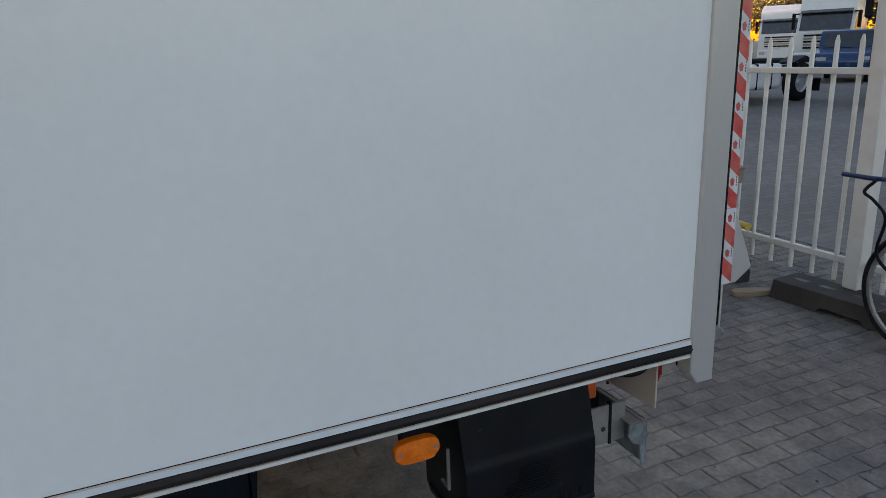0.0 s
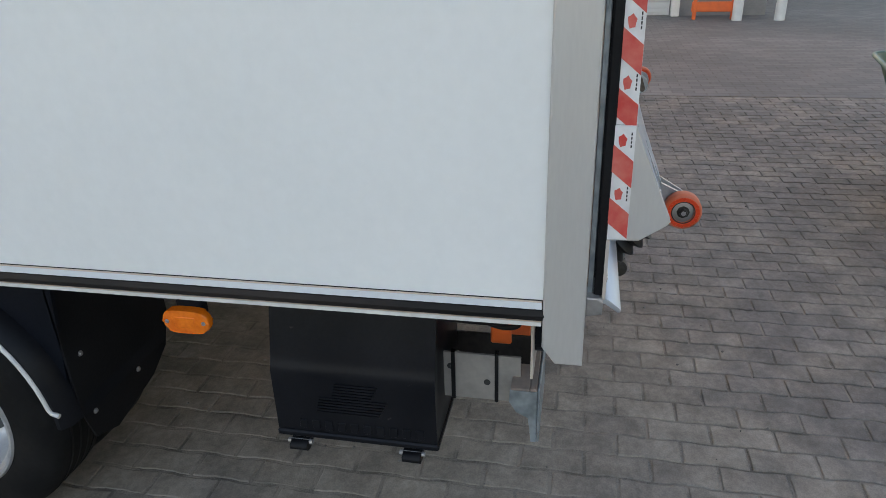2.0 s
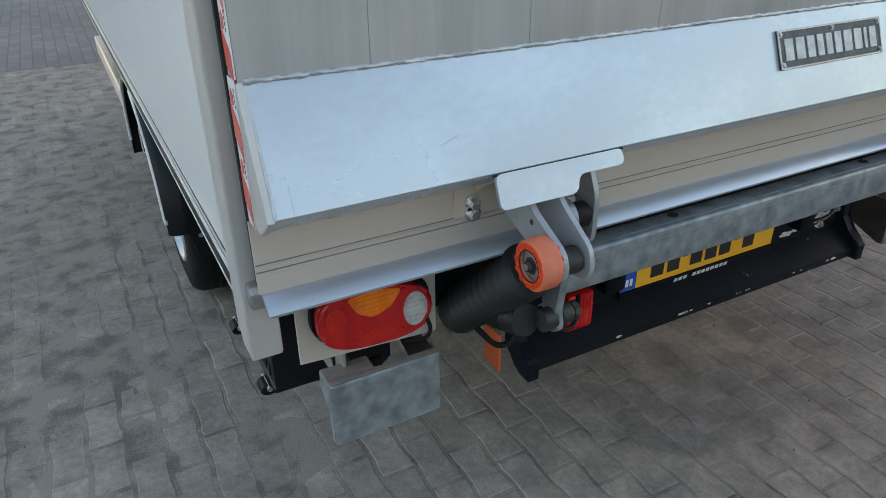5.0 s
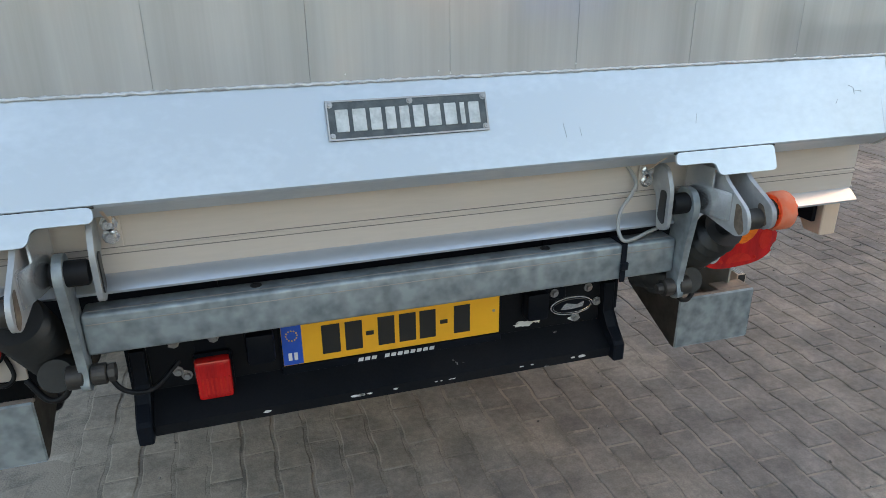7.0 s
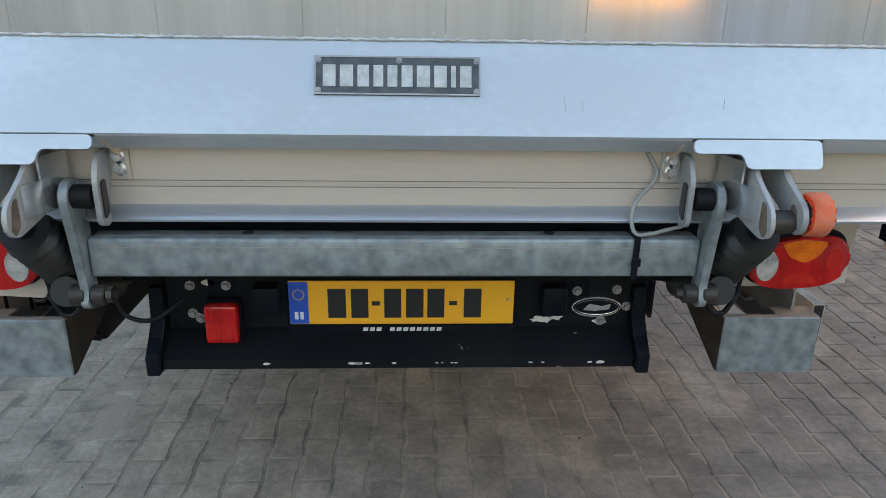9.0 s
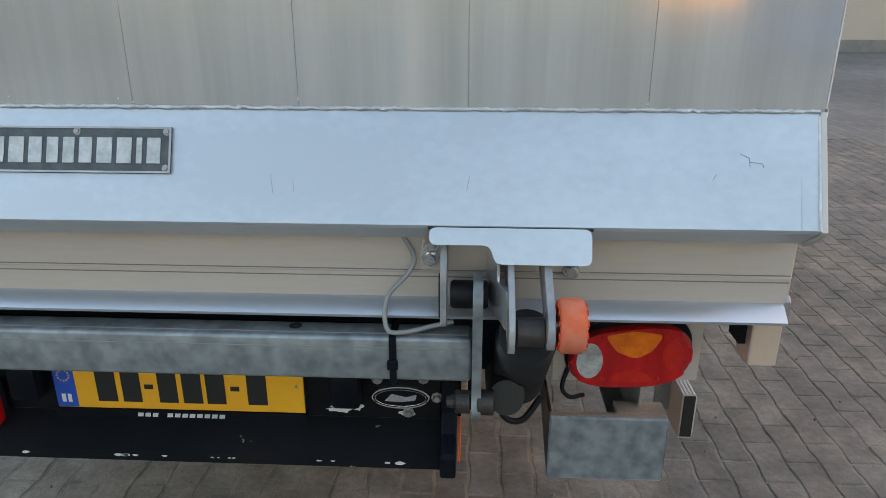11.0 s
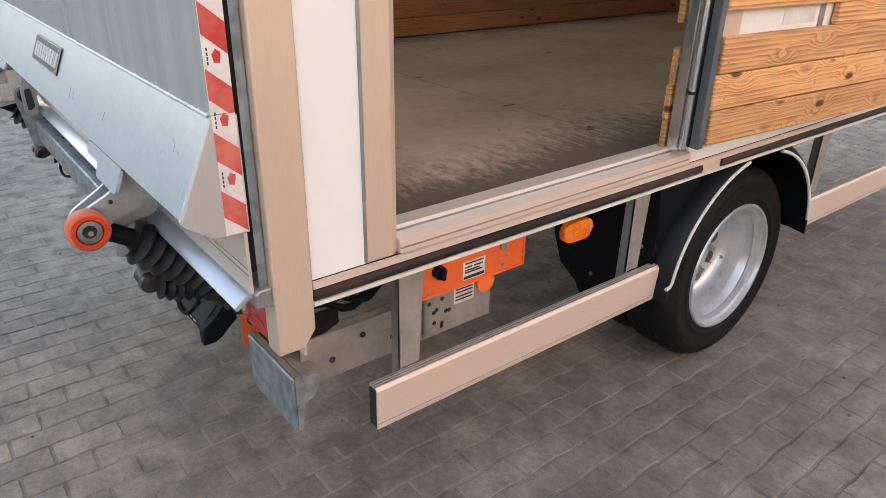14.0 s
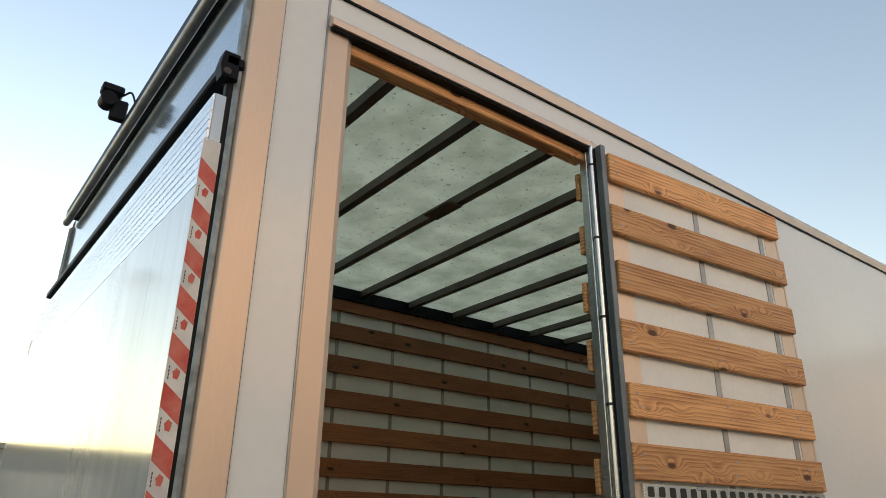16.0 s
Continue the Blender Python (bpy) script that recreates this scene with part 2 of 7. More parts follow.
NOSE = material("satin_aluminium_nose", (0.54, 0.565, 0.60), (0.48, 0.505, 0.54), rough=0.36, metal=0.7, scale=2, fine=90, bump=0.008, rvar=0.05, stretch=(0.4, 1, 1))
RED_LENS = material("red_lens", (0.56, 0.010, 0.008), (0.36, 0.006, 0.006), rough=0.14, scale=14, fine=150, bump=0.10, coat=0.25, stretch=(3, 1, 0.4))
CLEAR_LENS = material("clear_ribbed_lens", (0.55, 0.54, 0.53), (0.28, 0.27, 0.27), rough=0.12, scale=30, fine=160, bump=0.15, coat=0.7)
NAME_PALE = material("pale_cast_letters", (0.52, 0.54, 0.54), (0.36, 0.38, 0.38), rough=0.5, metal=0.3, scale=40, fine=160, bump=0.2)
NAME_DARK = material("dark_cast_plate", (0.055, 0.065, 0.072), (0.10, 0.115, 0.12), rough=0.55, metal=0.3, scale=30, fine=160, bump=0.3)
YELLOW = material("yellow_plate", (0.90, 0.45, 0.016), (0.86, 0.41, 0.016), rough=0.35, bump=0.01, scale=6)
BLUE = material("blue_plate_band", (0.02, 0.09, 0.5), rough=0.35, bump=0.01)
PIN = material("greasy_dark_steel", (0.060, 0.052, 0.045), (0.030, 0.027, 0.025), rough=0.5, metal=0.4, scale=20, bump=0.1)
STAIN_LINE = material("dirt_filled_joint", (0.09, 0.068, 0.05), (0.22, 0.17, 0.125), rough=0.8, scale=9, bump=0.0, mix=(0.42, 0.6))
RIDGE_SHADE = material("grey_ridge_shade", (0.17, 0.155, 0.14), (0.24, 0.22, 0.20), rough=0.7, scale=12, bump=0.0)
# Black for print, and for flat patches standing for shade in holes and gaps.
INK = material("black_print_and_hole_shade", (0.02, 0.02, 0.02), rough=0.4, bump=0.0)
PAINT_WHITE = material("white_paint", (0.72, 0.70, 0.66), (0.6, 0.58, 0.54), rough=0.45, scale=6, fine=60, bump=0.03)


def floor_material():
    """Worn plywood: warm grey-brown face, scuffs darker towards sill and far wall, dark knocks."""
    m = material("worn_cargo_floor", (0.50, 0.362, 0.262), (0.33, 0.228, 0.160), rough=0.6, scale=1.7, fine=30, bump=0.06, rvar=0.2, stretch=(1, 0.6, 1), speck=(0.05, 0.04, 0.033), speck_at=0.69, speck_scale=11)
    nt = m.node_tree
    L, N = nt.links.new, nt.nodes.new
    b = nt.nodes["Principled BSDF"]
    under = b.inputs["Base Color"].links[0].from_socket
    tc, mp, n, n2 = N("ShaderNodeTexCoord"), N("ShaderNodeMapping"), N("ShaderNodeTexNoise"), N("ShaderNodeTexNoise")
    mp.inputs["Scale"].default_value = (4.5, 9.0, 1)
    L(tc.outputs["Object"], mp.inputs["Vector"]), L(mp.outputs[0], n.inputs["Vector"]), L(tc.outputs["Object"], n2.inputs["Vector"])
    n.inputs["Scale"].default_value, n.inputs["Detail"].default_value, n.inputs["Roughness"].default_value = 3.4, 9, 0.80
    n2.inputs["Scale"].default_value, n2.inputs["Detail"].default_value = 2.2, 5
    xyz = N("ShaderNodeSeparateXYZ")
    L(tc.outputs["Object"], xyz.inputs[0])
    # ramp across the floor: darkest at the sill, less dark at the far wall
    edge_dark = N("ShaderNodeValToRGB")
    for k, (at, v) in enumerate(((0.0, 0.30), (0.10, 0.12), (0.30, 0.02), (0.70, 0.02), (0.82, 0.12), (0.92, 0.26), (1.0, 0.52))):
        e = edge_dark.color_ramp.elements.new(at) if 0 < k < 6 else edge_dark.color_ramp.elements[0 if k == 0 else -1]
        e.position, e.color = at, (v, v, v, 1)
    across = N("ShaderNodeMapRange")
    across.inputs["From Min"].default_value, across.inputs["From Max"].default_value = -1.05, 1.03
    L(xyz.outputs[0], across.inputs["Value"]), L(across.outputs[0], edge_dark.inputs["Fac"])
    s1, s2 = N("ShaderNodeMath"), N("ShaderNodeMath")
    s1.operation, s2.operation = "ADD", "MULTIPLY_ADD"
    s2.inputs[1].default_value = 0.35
    L(n.outputs["Fac"], s1.inputs[0]), L(edge_dark.outputs[0], s1.inputs[1])
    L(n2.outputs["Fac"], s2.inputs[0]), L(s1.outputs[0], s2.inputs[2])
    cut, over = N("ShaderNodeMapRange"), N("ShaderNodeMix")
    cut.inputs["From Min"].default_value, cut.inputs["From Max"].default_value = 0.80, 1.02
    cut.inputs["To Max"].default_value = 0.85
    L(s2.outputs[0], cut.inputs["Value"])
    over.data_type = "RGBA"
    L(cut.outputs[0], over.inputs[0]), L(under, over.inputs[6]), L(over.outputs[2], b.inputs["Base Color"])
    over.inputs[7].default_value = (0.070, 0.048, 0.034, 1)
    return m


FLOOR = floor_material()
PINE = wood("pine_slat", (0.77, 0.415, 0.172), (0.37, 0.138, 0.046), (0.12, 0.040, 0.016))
# inner wall slats: darker and redder than the door slats
PINE_IN = wood("dark_pine_slat", (0.37, 0.148, 0.064), (0.21, 0.078, 0.032), (0.05, 0.025, 0.013))
PINE_X = wood("dark_pine_cross_slat", (0.37, 0.148, 0.064), (0.21, 0.078, 0.032), (0.05, 0.025, 0.013), along="X")
GREY_WOOD = wood("weathered_pallet_wood", (0.37, 0.275, 0.200), (0.15, 0.106, 0.076), (0.08, 0.05, 0.035), rough=0.8, along="X", shade=0.28)
SAND = material("joint_sand", (0.140, 0.121, 0.099), (0.270, 0.232, 0.187), rough=0.95, scale=9, fine=170, bump=0.5, mix=(0.38, 0.56), detail=9)


def paving(name, single):
    """Worn concrete: traffic stains over many pieces, blotches, fine light and dark aggregate."""
    m = bpy.data.materials.new(name)
    m.use_nodes = True
    nt = m.node_tree
    L, N = nt.links.new, nt.nodes.new
    b = nt.nodes["Principled BSDF"]
    pos = N("ShaderNodeNewGeometry")
    src = N("ShaderNodeObjectInfo").outputs["Random"] if single else pos.outputs["Random Per Island"]

    def noise_at(scale, detail, lo, hi, to):
        n, r = N("ShaderNodeTexNoise"), N("ShaderNodeMapRange")
        n.inputs["Scale"].default_value, n.inputs["Detail"].default_value = scale, detail
        L(pos.outputs["Position"], n.inputs["Vector"])
        r.inputs["From Min"].default_value, r.inputs["From Max"].default_value = lo, hi
        r.inputs["To Min"].default_value, r.inputs["To Max"].default_value = to
        L(n.outputs["Fac"], r.inputs["Value"])
        return r.outputs[0], n.outputs["Fac"]

    def times(a, c):
        k = N("ShaderNodeMath")
        k.operation = "MULTIPLY"
        L(a, k.inputs[0]), L(c, k.inputs[1])
        return k.outputs[0]
    stain, _ = noise_at(0.55, 5, 0.35, 0.68, (0.86, 1.12))
    blotch, _ = noise_at(9.0, 6, 0.35, 0.68, (0.80, 1.16))
    grain, fine = noise_at(190.0, 3, 0.36, 0.66, (0.90, 1.10))
    coarse, rough_h = noise_at(42.0, 6, 0.38, 0.64, (0.90, 1.10))
    piece = N("ShaderNodeMapRange")
    piece.inputs["To Min"].default_value, piece.inputs["To Max"].default_value = 0.90, 1.09
    L(src, piece.inputs["Value"])
    value = times(times(times(stain, blotch), times(grain, coarse)), piece.outputs[0])
    sandy, _ = noise_at(2.1, 9, 0.42, 0.64, (0.0, 1.0))
    col, hsv = N("ShaderNodeMix"), N("ShaderNodeHueSaturation")
    col.data_type = "RGBA"
    col.inputs[6].default_value, col.inputs[7].default_value = (0.200, 0.178, 0.157, 1), (0.290, 0.250, 0.203, 1)
    xyz, dust, both = N("ShaderNodeSeparateXYZ"), N("ShaderNodeMapRange"), N("ShaderNodeMath")
    dust.inputs["From Min"].default_value, dust.inputs["From Max"].default_value = 0.8, -0.5
    dust.inputs["To Min"].default_value, dust.inputs["To Max"].default_value = 0.0, 1.0
    swept = N("ShaderNodeMapRange")
    swept.inputs["From Min"].default_value, swept.inputs["From Max"].default_value = -1.2, -0.4
    swept.inputs["To Min"].default_value, swept.inputs["To Max"].default_value = 0.0, 1.0
    shift = N("ShaderNodeMath")
    shift.operation = "MULTIPLY_ADD"
    shift.inputs[1].default_value, shift.inputs[2].default_value = 1.0, -0.25
    both.operation, both.use_clamp = "ADD", True
    L(pos.outputs["Position"], xyz.inputs[0]), L(xyz.outputs["X"], dust.inputs["Value"])
    L(xyz.outputs["Y"], swept.inputs["Value"]), L(times(dust.outputs[0], swept.outputs[0]), shift.inputs[0])
    L(sandy, both.inputs[0]), L(shift.outputs[0], both.inputs[1])
    L(both.outputs[0], col.inputs[0]), L(col.outputs[2], hsv.inputs["Color"]), L(value, hsv.inputs["Value"])
    L(hsv.outputs[0], b.inputs["Base Color"])
    b.inputs["Roughness"].default_value = 0.88
    b.inputs["Specular IOR Level"].default_value = 0.3
    bp, bp2 = N("ShaderNodeBump"), N("ShaderNodeBump")
    bp.inputs["Strength"].default_value, bp.inputs["Distance"].default_value = 0.45, 0.004
    bp2.inputs["Strength"].default_value, bp2.inputs["Distance"].default_value = 0.35, 0.002
    L(rough_h, bp.inputs["Height"]), L(fine, bp2.inputs["Height"])
    L(bp.outputs[0], bp2.inputs["Normal"]), L(bp2.outputs[0], b.inputs["Normal"])
    return m


PAVER, PAVER_ONE = paving("concrete_paver", False), paving("concrete_paver_single", True)


# ---- mesh helpers ----
def part(name, bm, mat, parent=None, label="", smooth=False):
    me = bpy.data.meshes.new(name)
    bmesh.ops.recalc_face_normals(bm, faces=bm.faces)
    bm.to_mesh(me)
    bm.free()
    me.materials.append(mat)
    if smooth:
        for p in me.polygons:
            p.use_smooth = True
        me.set_sharp_from_angle(angle=radians(smooth if smooth > 1 else 35))
    ob = new(name, me)
    ob.parent = parent
    if label:
        tagged(ob, label)
    return ob


def empty(name, m=None, parent=None, label="", category="", group="", kind=""):
    ob = new(name)
    ob.empty_display_size = 0.2
    if m is not None:
        ob.matrix_basis = m
    ob.parent = parent
    return tagged(ob, label, category, group, kind)


def box(x0, x1, y0, y1, z0, z1, bevel=0.0, bm=None, seg=1):
    bm = bm or bmesh.new()
    vs = [bm.verts.new((x, y, z)) for x in (x0, x1) for y in (y0, y1) for z in (z0, z1)]
    fs = [bm.faces.new([vs[i] for i in f]) for f in ((0, 1, 3, 2), (4, 6, 7, 5), (0, 4, 5, 1), (2, 3, 7, 6), (0, 2, 6, 4), (1, 5, 7, 3))]
    if bevel:
        es = {e for f in fs for e in f.edges}
        bmesh.ops.bevel(bm, geom=list(es), offset=bevel, segments=seg, affect="EDGES", profile=0.5)
    return bm


def prism(pts, axis, a, b, bevel=0.0, bm=None, seg=2):
    """A polygon in the plane across the axis, drawn out from a to b. For x the pairs are (y, z), for y (x, z), for z (x, y)."""
    bm = bm or bmesh.new()
    put = {"x": lambda p, d: (d, p[0], p[1]), "y": lambda p, d: (p[0], d, p[1]), "z": lambda p, d: (p[0], p[1], d)}[axis]
    lo, hi = [bm.verts.new(put(p, a)) for p in pts], [bm.verts.new(put(p, b)) for p in pts]
    n = len(pts)
    fs = [bm.faces.new(lo), bm.faces.new(hi[::-1])]
    fs += [bm.faces.new((lo[i], hi[i], hi[(i + 1) % n], lo[(i + 1) % n])) for i in range(n)]
    if bevel:
        es = {e for f in fs[:2] for e in f.edges}
        bmesh.ops.bevel(bm, geom=list(es), offset=bevel, segments=seg, affect="EDGES", profile=0.5)
    return bm


def lathe(profile, center, axis="x", seg=48, bm=None, cap=False):
    """Turns pairs (along, radius) round an axis through center."""
    bm = bm or bmesh.new()
    c = Vector(center)
    rings = []
    for d, r in profile:
        ring = []
        for i in range(seg):
            a = 2 * math.pi * i / seg
            p, q = r * math.cos(a), r * math.sin(a)
            v = {"x": (d, p, q), "y": (p, d, q), "z": (p, q, d)}[axis]
            ring.append(bm.verts.new(c + Vector(v)))
        rings.append(ring)
    for r0, r1 in zip(rings, rings[1:]):
        for i in range(seg):
            j = (i + 1) % seg
            bm.faces.new((r0[i], r0[j], r1[j], r1[i]))
    if cap:
        bm.faces.new(rings[0]), bm.faces.new(rings[-1])
    return bm


def tube(pts, r, seg=10, bm=None, radii=None):
    """A round bar swept along points."""
    bm = bm or bmesh.new()
    pts = [Vector(p) for p in pts]
    rings, ref = [], None
    for i, p in enumerate(pts):
        d = (pts[min(i + 1, len(pts) - 1)] - pts[max(i - 1, 0)]).normalized()
        if ref is None:
            ref = Vector((0, 0, 1)) if abs(d.z) < 0.9 else Vector((1, 0, 0))
        u = (ref - d * ref.dot(d)).normalized()
        w = d.cross(u)
        ref = u
        rr = radii[i] if radii else r
        rings.append([bm.verts.new(p + (u * math.cos(2 * math.pi * k / seg) + w * math.sin(2 * math.pi * k / seg)) * rr) for k in range(seg)])
    for a, b in zip(rings, rings[1:]):
        for k in range(seg):
            j = (k + 1) % seg
            bm.faces.new((a[k], a[j], b[j], b[k]))
    bm.faces.new(rings[0][::-1]), bm.faces.new(rings[-1])
    return bm


def curve(pts, n=6):
    """Points along a smooth line through the given ones."""
    P = [Vector(p) for p in pts]
    P = [P[0] * 2 - P[1]] + P + [P[-1] * 2 - P[-2]]
    out = []
    for i in range(1, len(P) - 2):
        a, b, c, d = P[i - 1:i + 3]
        for k in range(n):
            t = k / n
            out.append(0.5 * (2 * b + (c - a) * t + (2 * a - 5 * b + 4 * c - d) * t * t + (3 * b - a - 3 * c + d) * t ** 3))
    return out + [P[-2]]


def bolt(at, axis="y", r=0.012, h=0.01, bm=None):
    return lathe([(-h, 0.0005), (-h, r * 0.8), (-h * 0.3, r), (h * 0.2, r), (h * 0.2, r * 1.5), (h, r * 1.5)], at, axis, 8, bm)


# ---- ground ----
def ground_material():
    m = bpy.data.materials.new("yard_paving_far")
    m.use_nodes = True
    nt = m.node_tree
    L, N = nt.links.new, nt.nodes.new
    b = nt.nodes["Principled BSDF"]
    tc, mp, br, n1, n2 = N("ShaderNodeTexCoord"), N("ShaderNodeMapping"), N("ShaderNodeTexBrick"), N("ShaderNodeTexNoise"), N("ShaderNodeTexNoise")
    mp.inputs["Rotation"].default_value = (0, 0, radians(90))
    L(tc.outputs["Object"], mp.inputs["Vector"]), L(mp.outputs[0], br.inputs["Vector"])
    br.inputs["Scale"].default_value = 1.0
    br.inputs["Brick Width"].default_value, br.inputs["Row Height"].default_value = 0.205, 0.105
    br.inputs["Mortar Size"].default_value, br.inputs["Mortar Smooth"].default_value = 0.007, 0.4
    br.inputs["Color1"].default_value, br.inputs["Color2"].default_value = (0.195, 0.177, 0.160, 1), (0.150, 0.138, 0.126, 1)
    br.inputs["Mortar"].default_value = (0.13, 0.115, 0.098, 1)
    n1.inputs["Scale"].default_value, n1.inputs["Detail"].default_value = 0.35, 6
    n2.inputs["Scale"].default_value, n2.inputs["Detail"].default_value = 60, 4
    L(tc.outputs["Object"], n1.inputs["Vector"]), L(tc.outputs["Object"], n2.inputs["Vector"])
    rg, hs = N("ShaderNodeMapRange"), N("ShaderNodeHueSaturation")
    rg.inputs["From Min"].default_value, rg.inputs["From Max"].default_value = 0.3, 0.7
    rg.inputs["To Min"].default_value, rg.inputs["To Max"].default_value = 0.8, 1.25
    L(n1.outputs["Fac"], rg.inputs["Value"]), L(rg.outputs[0], hs.inputs["Value"]), L(br.outputs["Color"], hs.inputs["Color"])
    L(hs.outputs[0], b.inputs["Base Color"])
    b.inputs["Roughness"].default_value = 0.85
    bp, bp2 = N("ShaderNodeBump"), N("ShaderNodeBump")
    bp.inputs["Strength"].default_value, bp.inputs["Distance"].default_value, bp.invert = 0.6, 0.008, True
    L(br.outputs["Fac"], bp.inputs["Height"])
    bp2.inputs["Strength"].default_value, bp2.inputs["Distance"].default_value = 0.3, 0.004
    L(n2.outputs["Fac"], bp2.inputs["Height"]), L(bp.outputs[0], bp2.inputs["Normal"]), L(bp2.outputs[0], b.inputs["Normal"])
    return m


PX0, PX1, PY0, PY1 = -4.4, 4.6, -3.6, 6.2      # the stretch laid with interlocking pavers
bm = bmesh.new()
HOR = 900
xs, ys = (-HOR, PX0, PX1, HOR), (-HOR, PY0, PY1, HOR)
grid = [[bm.verts.new((x, y, 0)) for x in xs] for y in ys]
for i in range(3):
    for j in range(3):
        if (i, j) != (1, 1):
            bm.faces.new((grid[i][j], grid[i][j + 1], grid[i + 1][j + 1], grid[i + 1][j]))
low = [[bm.verts.new((x, y, -0.0300)) for x in (PX0, PX1)] for y in (PY0, PY1)]
bm.faces.new((low[0][0], low[0][1], low[1][1], low[1][0]))
for a, b, c, d in ((grid[1][1], grid[1][2], low[0][1], low[0][0]), (grid[1][2], grid[2][2], low[1][1], low[0][1]), (grid[2][2], grid[2][1], low[1][0], low[1][1]), (grid[2][1], grid[1][1], low[0][0], low[1][0])):
    bm.faces.new((a, b, c, d))
ground = part("ground", bm, ground_material())
ground.data.materials.append(SAND)
for p in ground.data.polygons[8:]:
    p.material_index = 1
tagged(ground, "worn grey brick paving of a truck yard", "ground", kind="structure")

PL, PW, PA = 0.200, 0.100, 0.0024              # paver length, row pitch, zigzag


def paver_outline(g=0.0041):
    q, s = PL / 4, 0.03
    right = [(PW / 2 + PA - g, -PL / 2 + g), (PW / 2 + PA - g, -q - s / 2), (PW / 2 - PA - g, -q + s / 2), (PW / 2 - PA - g, q - s / 2), (PW / 2 + PA - g, q + s / 2), (PW / 2 + PA - g, PL / 2 - g)]
    return right + [(-x, -y) for x, y in right]


PAVE = paver_outline()


def paver_verts():
    """One paver: flat top, worn arris, sides down into the sand."""
    rings = []
    for k, z in ((0.90, 0.0), (0.965, -0.0012), (1.0, -0.0042), (1.0, -0.03)):
        rings.append([(x - math.copysign((1 - k) * PW, x) * 0.5, y - math.copysign((1 - k) * PW, y) * 0.5, z) for x, y in PAVE])
    n = len(PAVE)
    vs = [v for r in rings for v in r]
    fs = [tuple(range(n))]
    for r in range(3):
        fs += [(r * n + i, (r + 1) * n + i, (r + 1) * n + (i + 1) % n, r * n + (i + 1) % n) for i in range(n)]
    return vs, fs


PV, PF = paver_verts()
slots = []
for i in range(int((PX1 - PX0) / PW)):
    for j in range(int((PY1 - PY0) / PL)):
        slots.append((PX0 + PW * (i + 0.5), PY0 + PL * (j + 0.5 + 0.5 * (i % 2)) - PL * 0.2))
rng = random.Random(4)
singles, rest = [], []
for x, y in slots:
    near = (1.15 < x < 2.25 and 0.2 < y < 2.4) or (-0.6 < x < 1.15 and 0.1 < y < 0.62)
    (singles if near and len(singles) < 290 else rest).append((x, y))


def settle(x, y):
    z = 0.0030 * noise.noise((x * 0.7, y * 0.7, 3)) + rng.uniform(-0.0013, 0.0013) - 0.003
    return z, rng.uniform(-0.007, 0.007), rng.uniform(-0.007, 0.007), rng.uniform(-0.012, 0.012)


allv, allf = [], []
for x, y in rest:
    z, a, b, c = settle(x, y)
    o = len(allv)
    ca, sa = math.cos(c), math.sin(c)
    for px, py, pz in PV:
        allv.append((x + px * ca - py * sa, y + px * sa + py * ca, z + pz + a * px + b * py))
    allf += [tuple(o + k for k in f) for f in PF]
me = bpy.data.meshes.new("pavers")
me.from_pydata(allv, [], allf)
me.materials.append(PAVER)
pavers = new("pavers", me)
pavers.parent = ground
tagged(pavers, "grey interlocking concrete pavers with sandy joints", kind="stuff")


def sand_level(x, y):
    """Sand swept into the joints, higher where nobody drives."""
    lie = 0.0030 * noise.noise((x * 0.7, y * 0.7, 3)) + 0.0016 * noise.noise((x * 2.3, y * 2.3, 8)) + 0.0011 * noise.noise((x * 9, y * 9, 5)) + 0.0006 * noise.noise((x * 24, y * 24, 2))
    left, right, back = max(0.0, min(1.0, (-0.6 - x) / 0.8)), max(0.0, min(1.0, (x - 1.0) / 0.5)), max(0.0, min(1.0, (0.1 - y) / 0.6))
    return lie - 0.0052 + 0.0022 * left * (1 - 0.7 * back) - 0.0018 * right - 0.0036 * back


NX, NY = 230, 250
sv = [(PX0 + (PX1 - PX0) * i / NX, PY0 + (PY1 - PY0) * j / NY) for j in range(NY + 1) for i in range(NX + 1)]
me = bpy.data.meshes.new("joint_sand")
me.from_pydata([(x, y, sand_level(x, y)) for x, y in sv], [], [(j * (NX + 1) + i, j * (NX + 1) + i + 1, (j + 1) * (NX + 1) + i + 1, (j + 1) * (NX + 1) + i) for j in range(NY) for i in range(NX)])
for p in me.polygons:
    p.use_smooth = True
me.materials.append(SAND)
sand = new("joint_sand", me)
sand.parent = ground
tagged(sand, "trodden brown sand between the pavers", kind="stuff")


# ---- the truck ----
truck = empty("delivery_truck", label="white box truck with raised tail lift and open side door", category="truck")
W, BOXL, ZT = 1.135, 4.28, 3.15


def P(name, bm, mat, label="", smooth=False, parent=None):
    return part(name, bm, mat, parent or truck, label, smooth)


# box body
P("side_panel", box(-W, -W + 0.04, 0.072, BOXL, 0.89, ZT), WHITE, "plain white composite side panel")
P("side_panel", box(W - 0.04, W, 0.079, 0.199, 0.89, ZT), WHITE, "narrow white composite panel")
P("side_panel", box(W - 0.04, W, 1.262, BOXL, 0.89, ZT), WHITE, "plain white composite side panel")
P("header_panel", box(W - 0.04, W, 0.199, 1.262, 3.05, ZT), WHITE, "white panel above the side door")
P("front_wall", box(-W + 0.04, W - 0.04, BOXL - 0.05, BOXL, 0.85, ZT), WHITE_IN)
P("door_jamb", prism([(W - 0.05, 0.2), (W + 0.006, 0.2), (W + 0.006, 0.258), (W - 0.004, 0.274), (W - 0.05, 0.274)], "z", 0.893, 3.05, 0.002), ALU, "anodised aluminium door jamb")
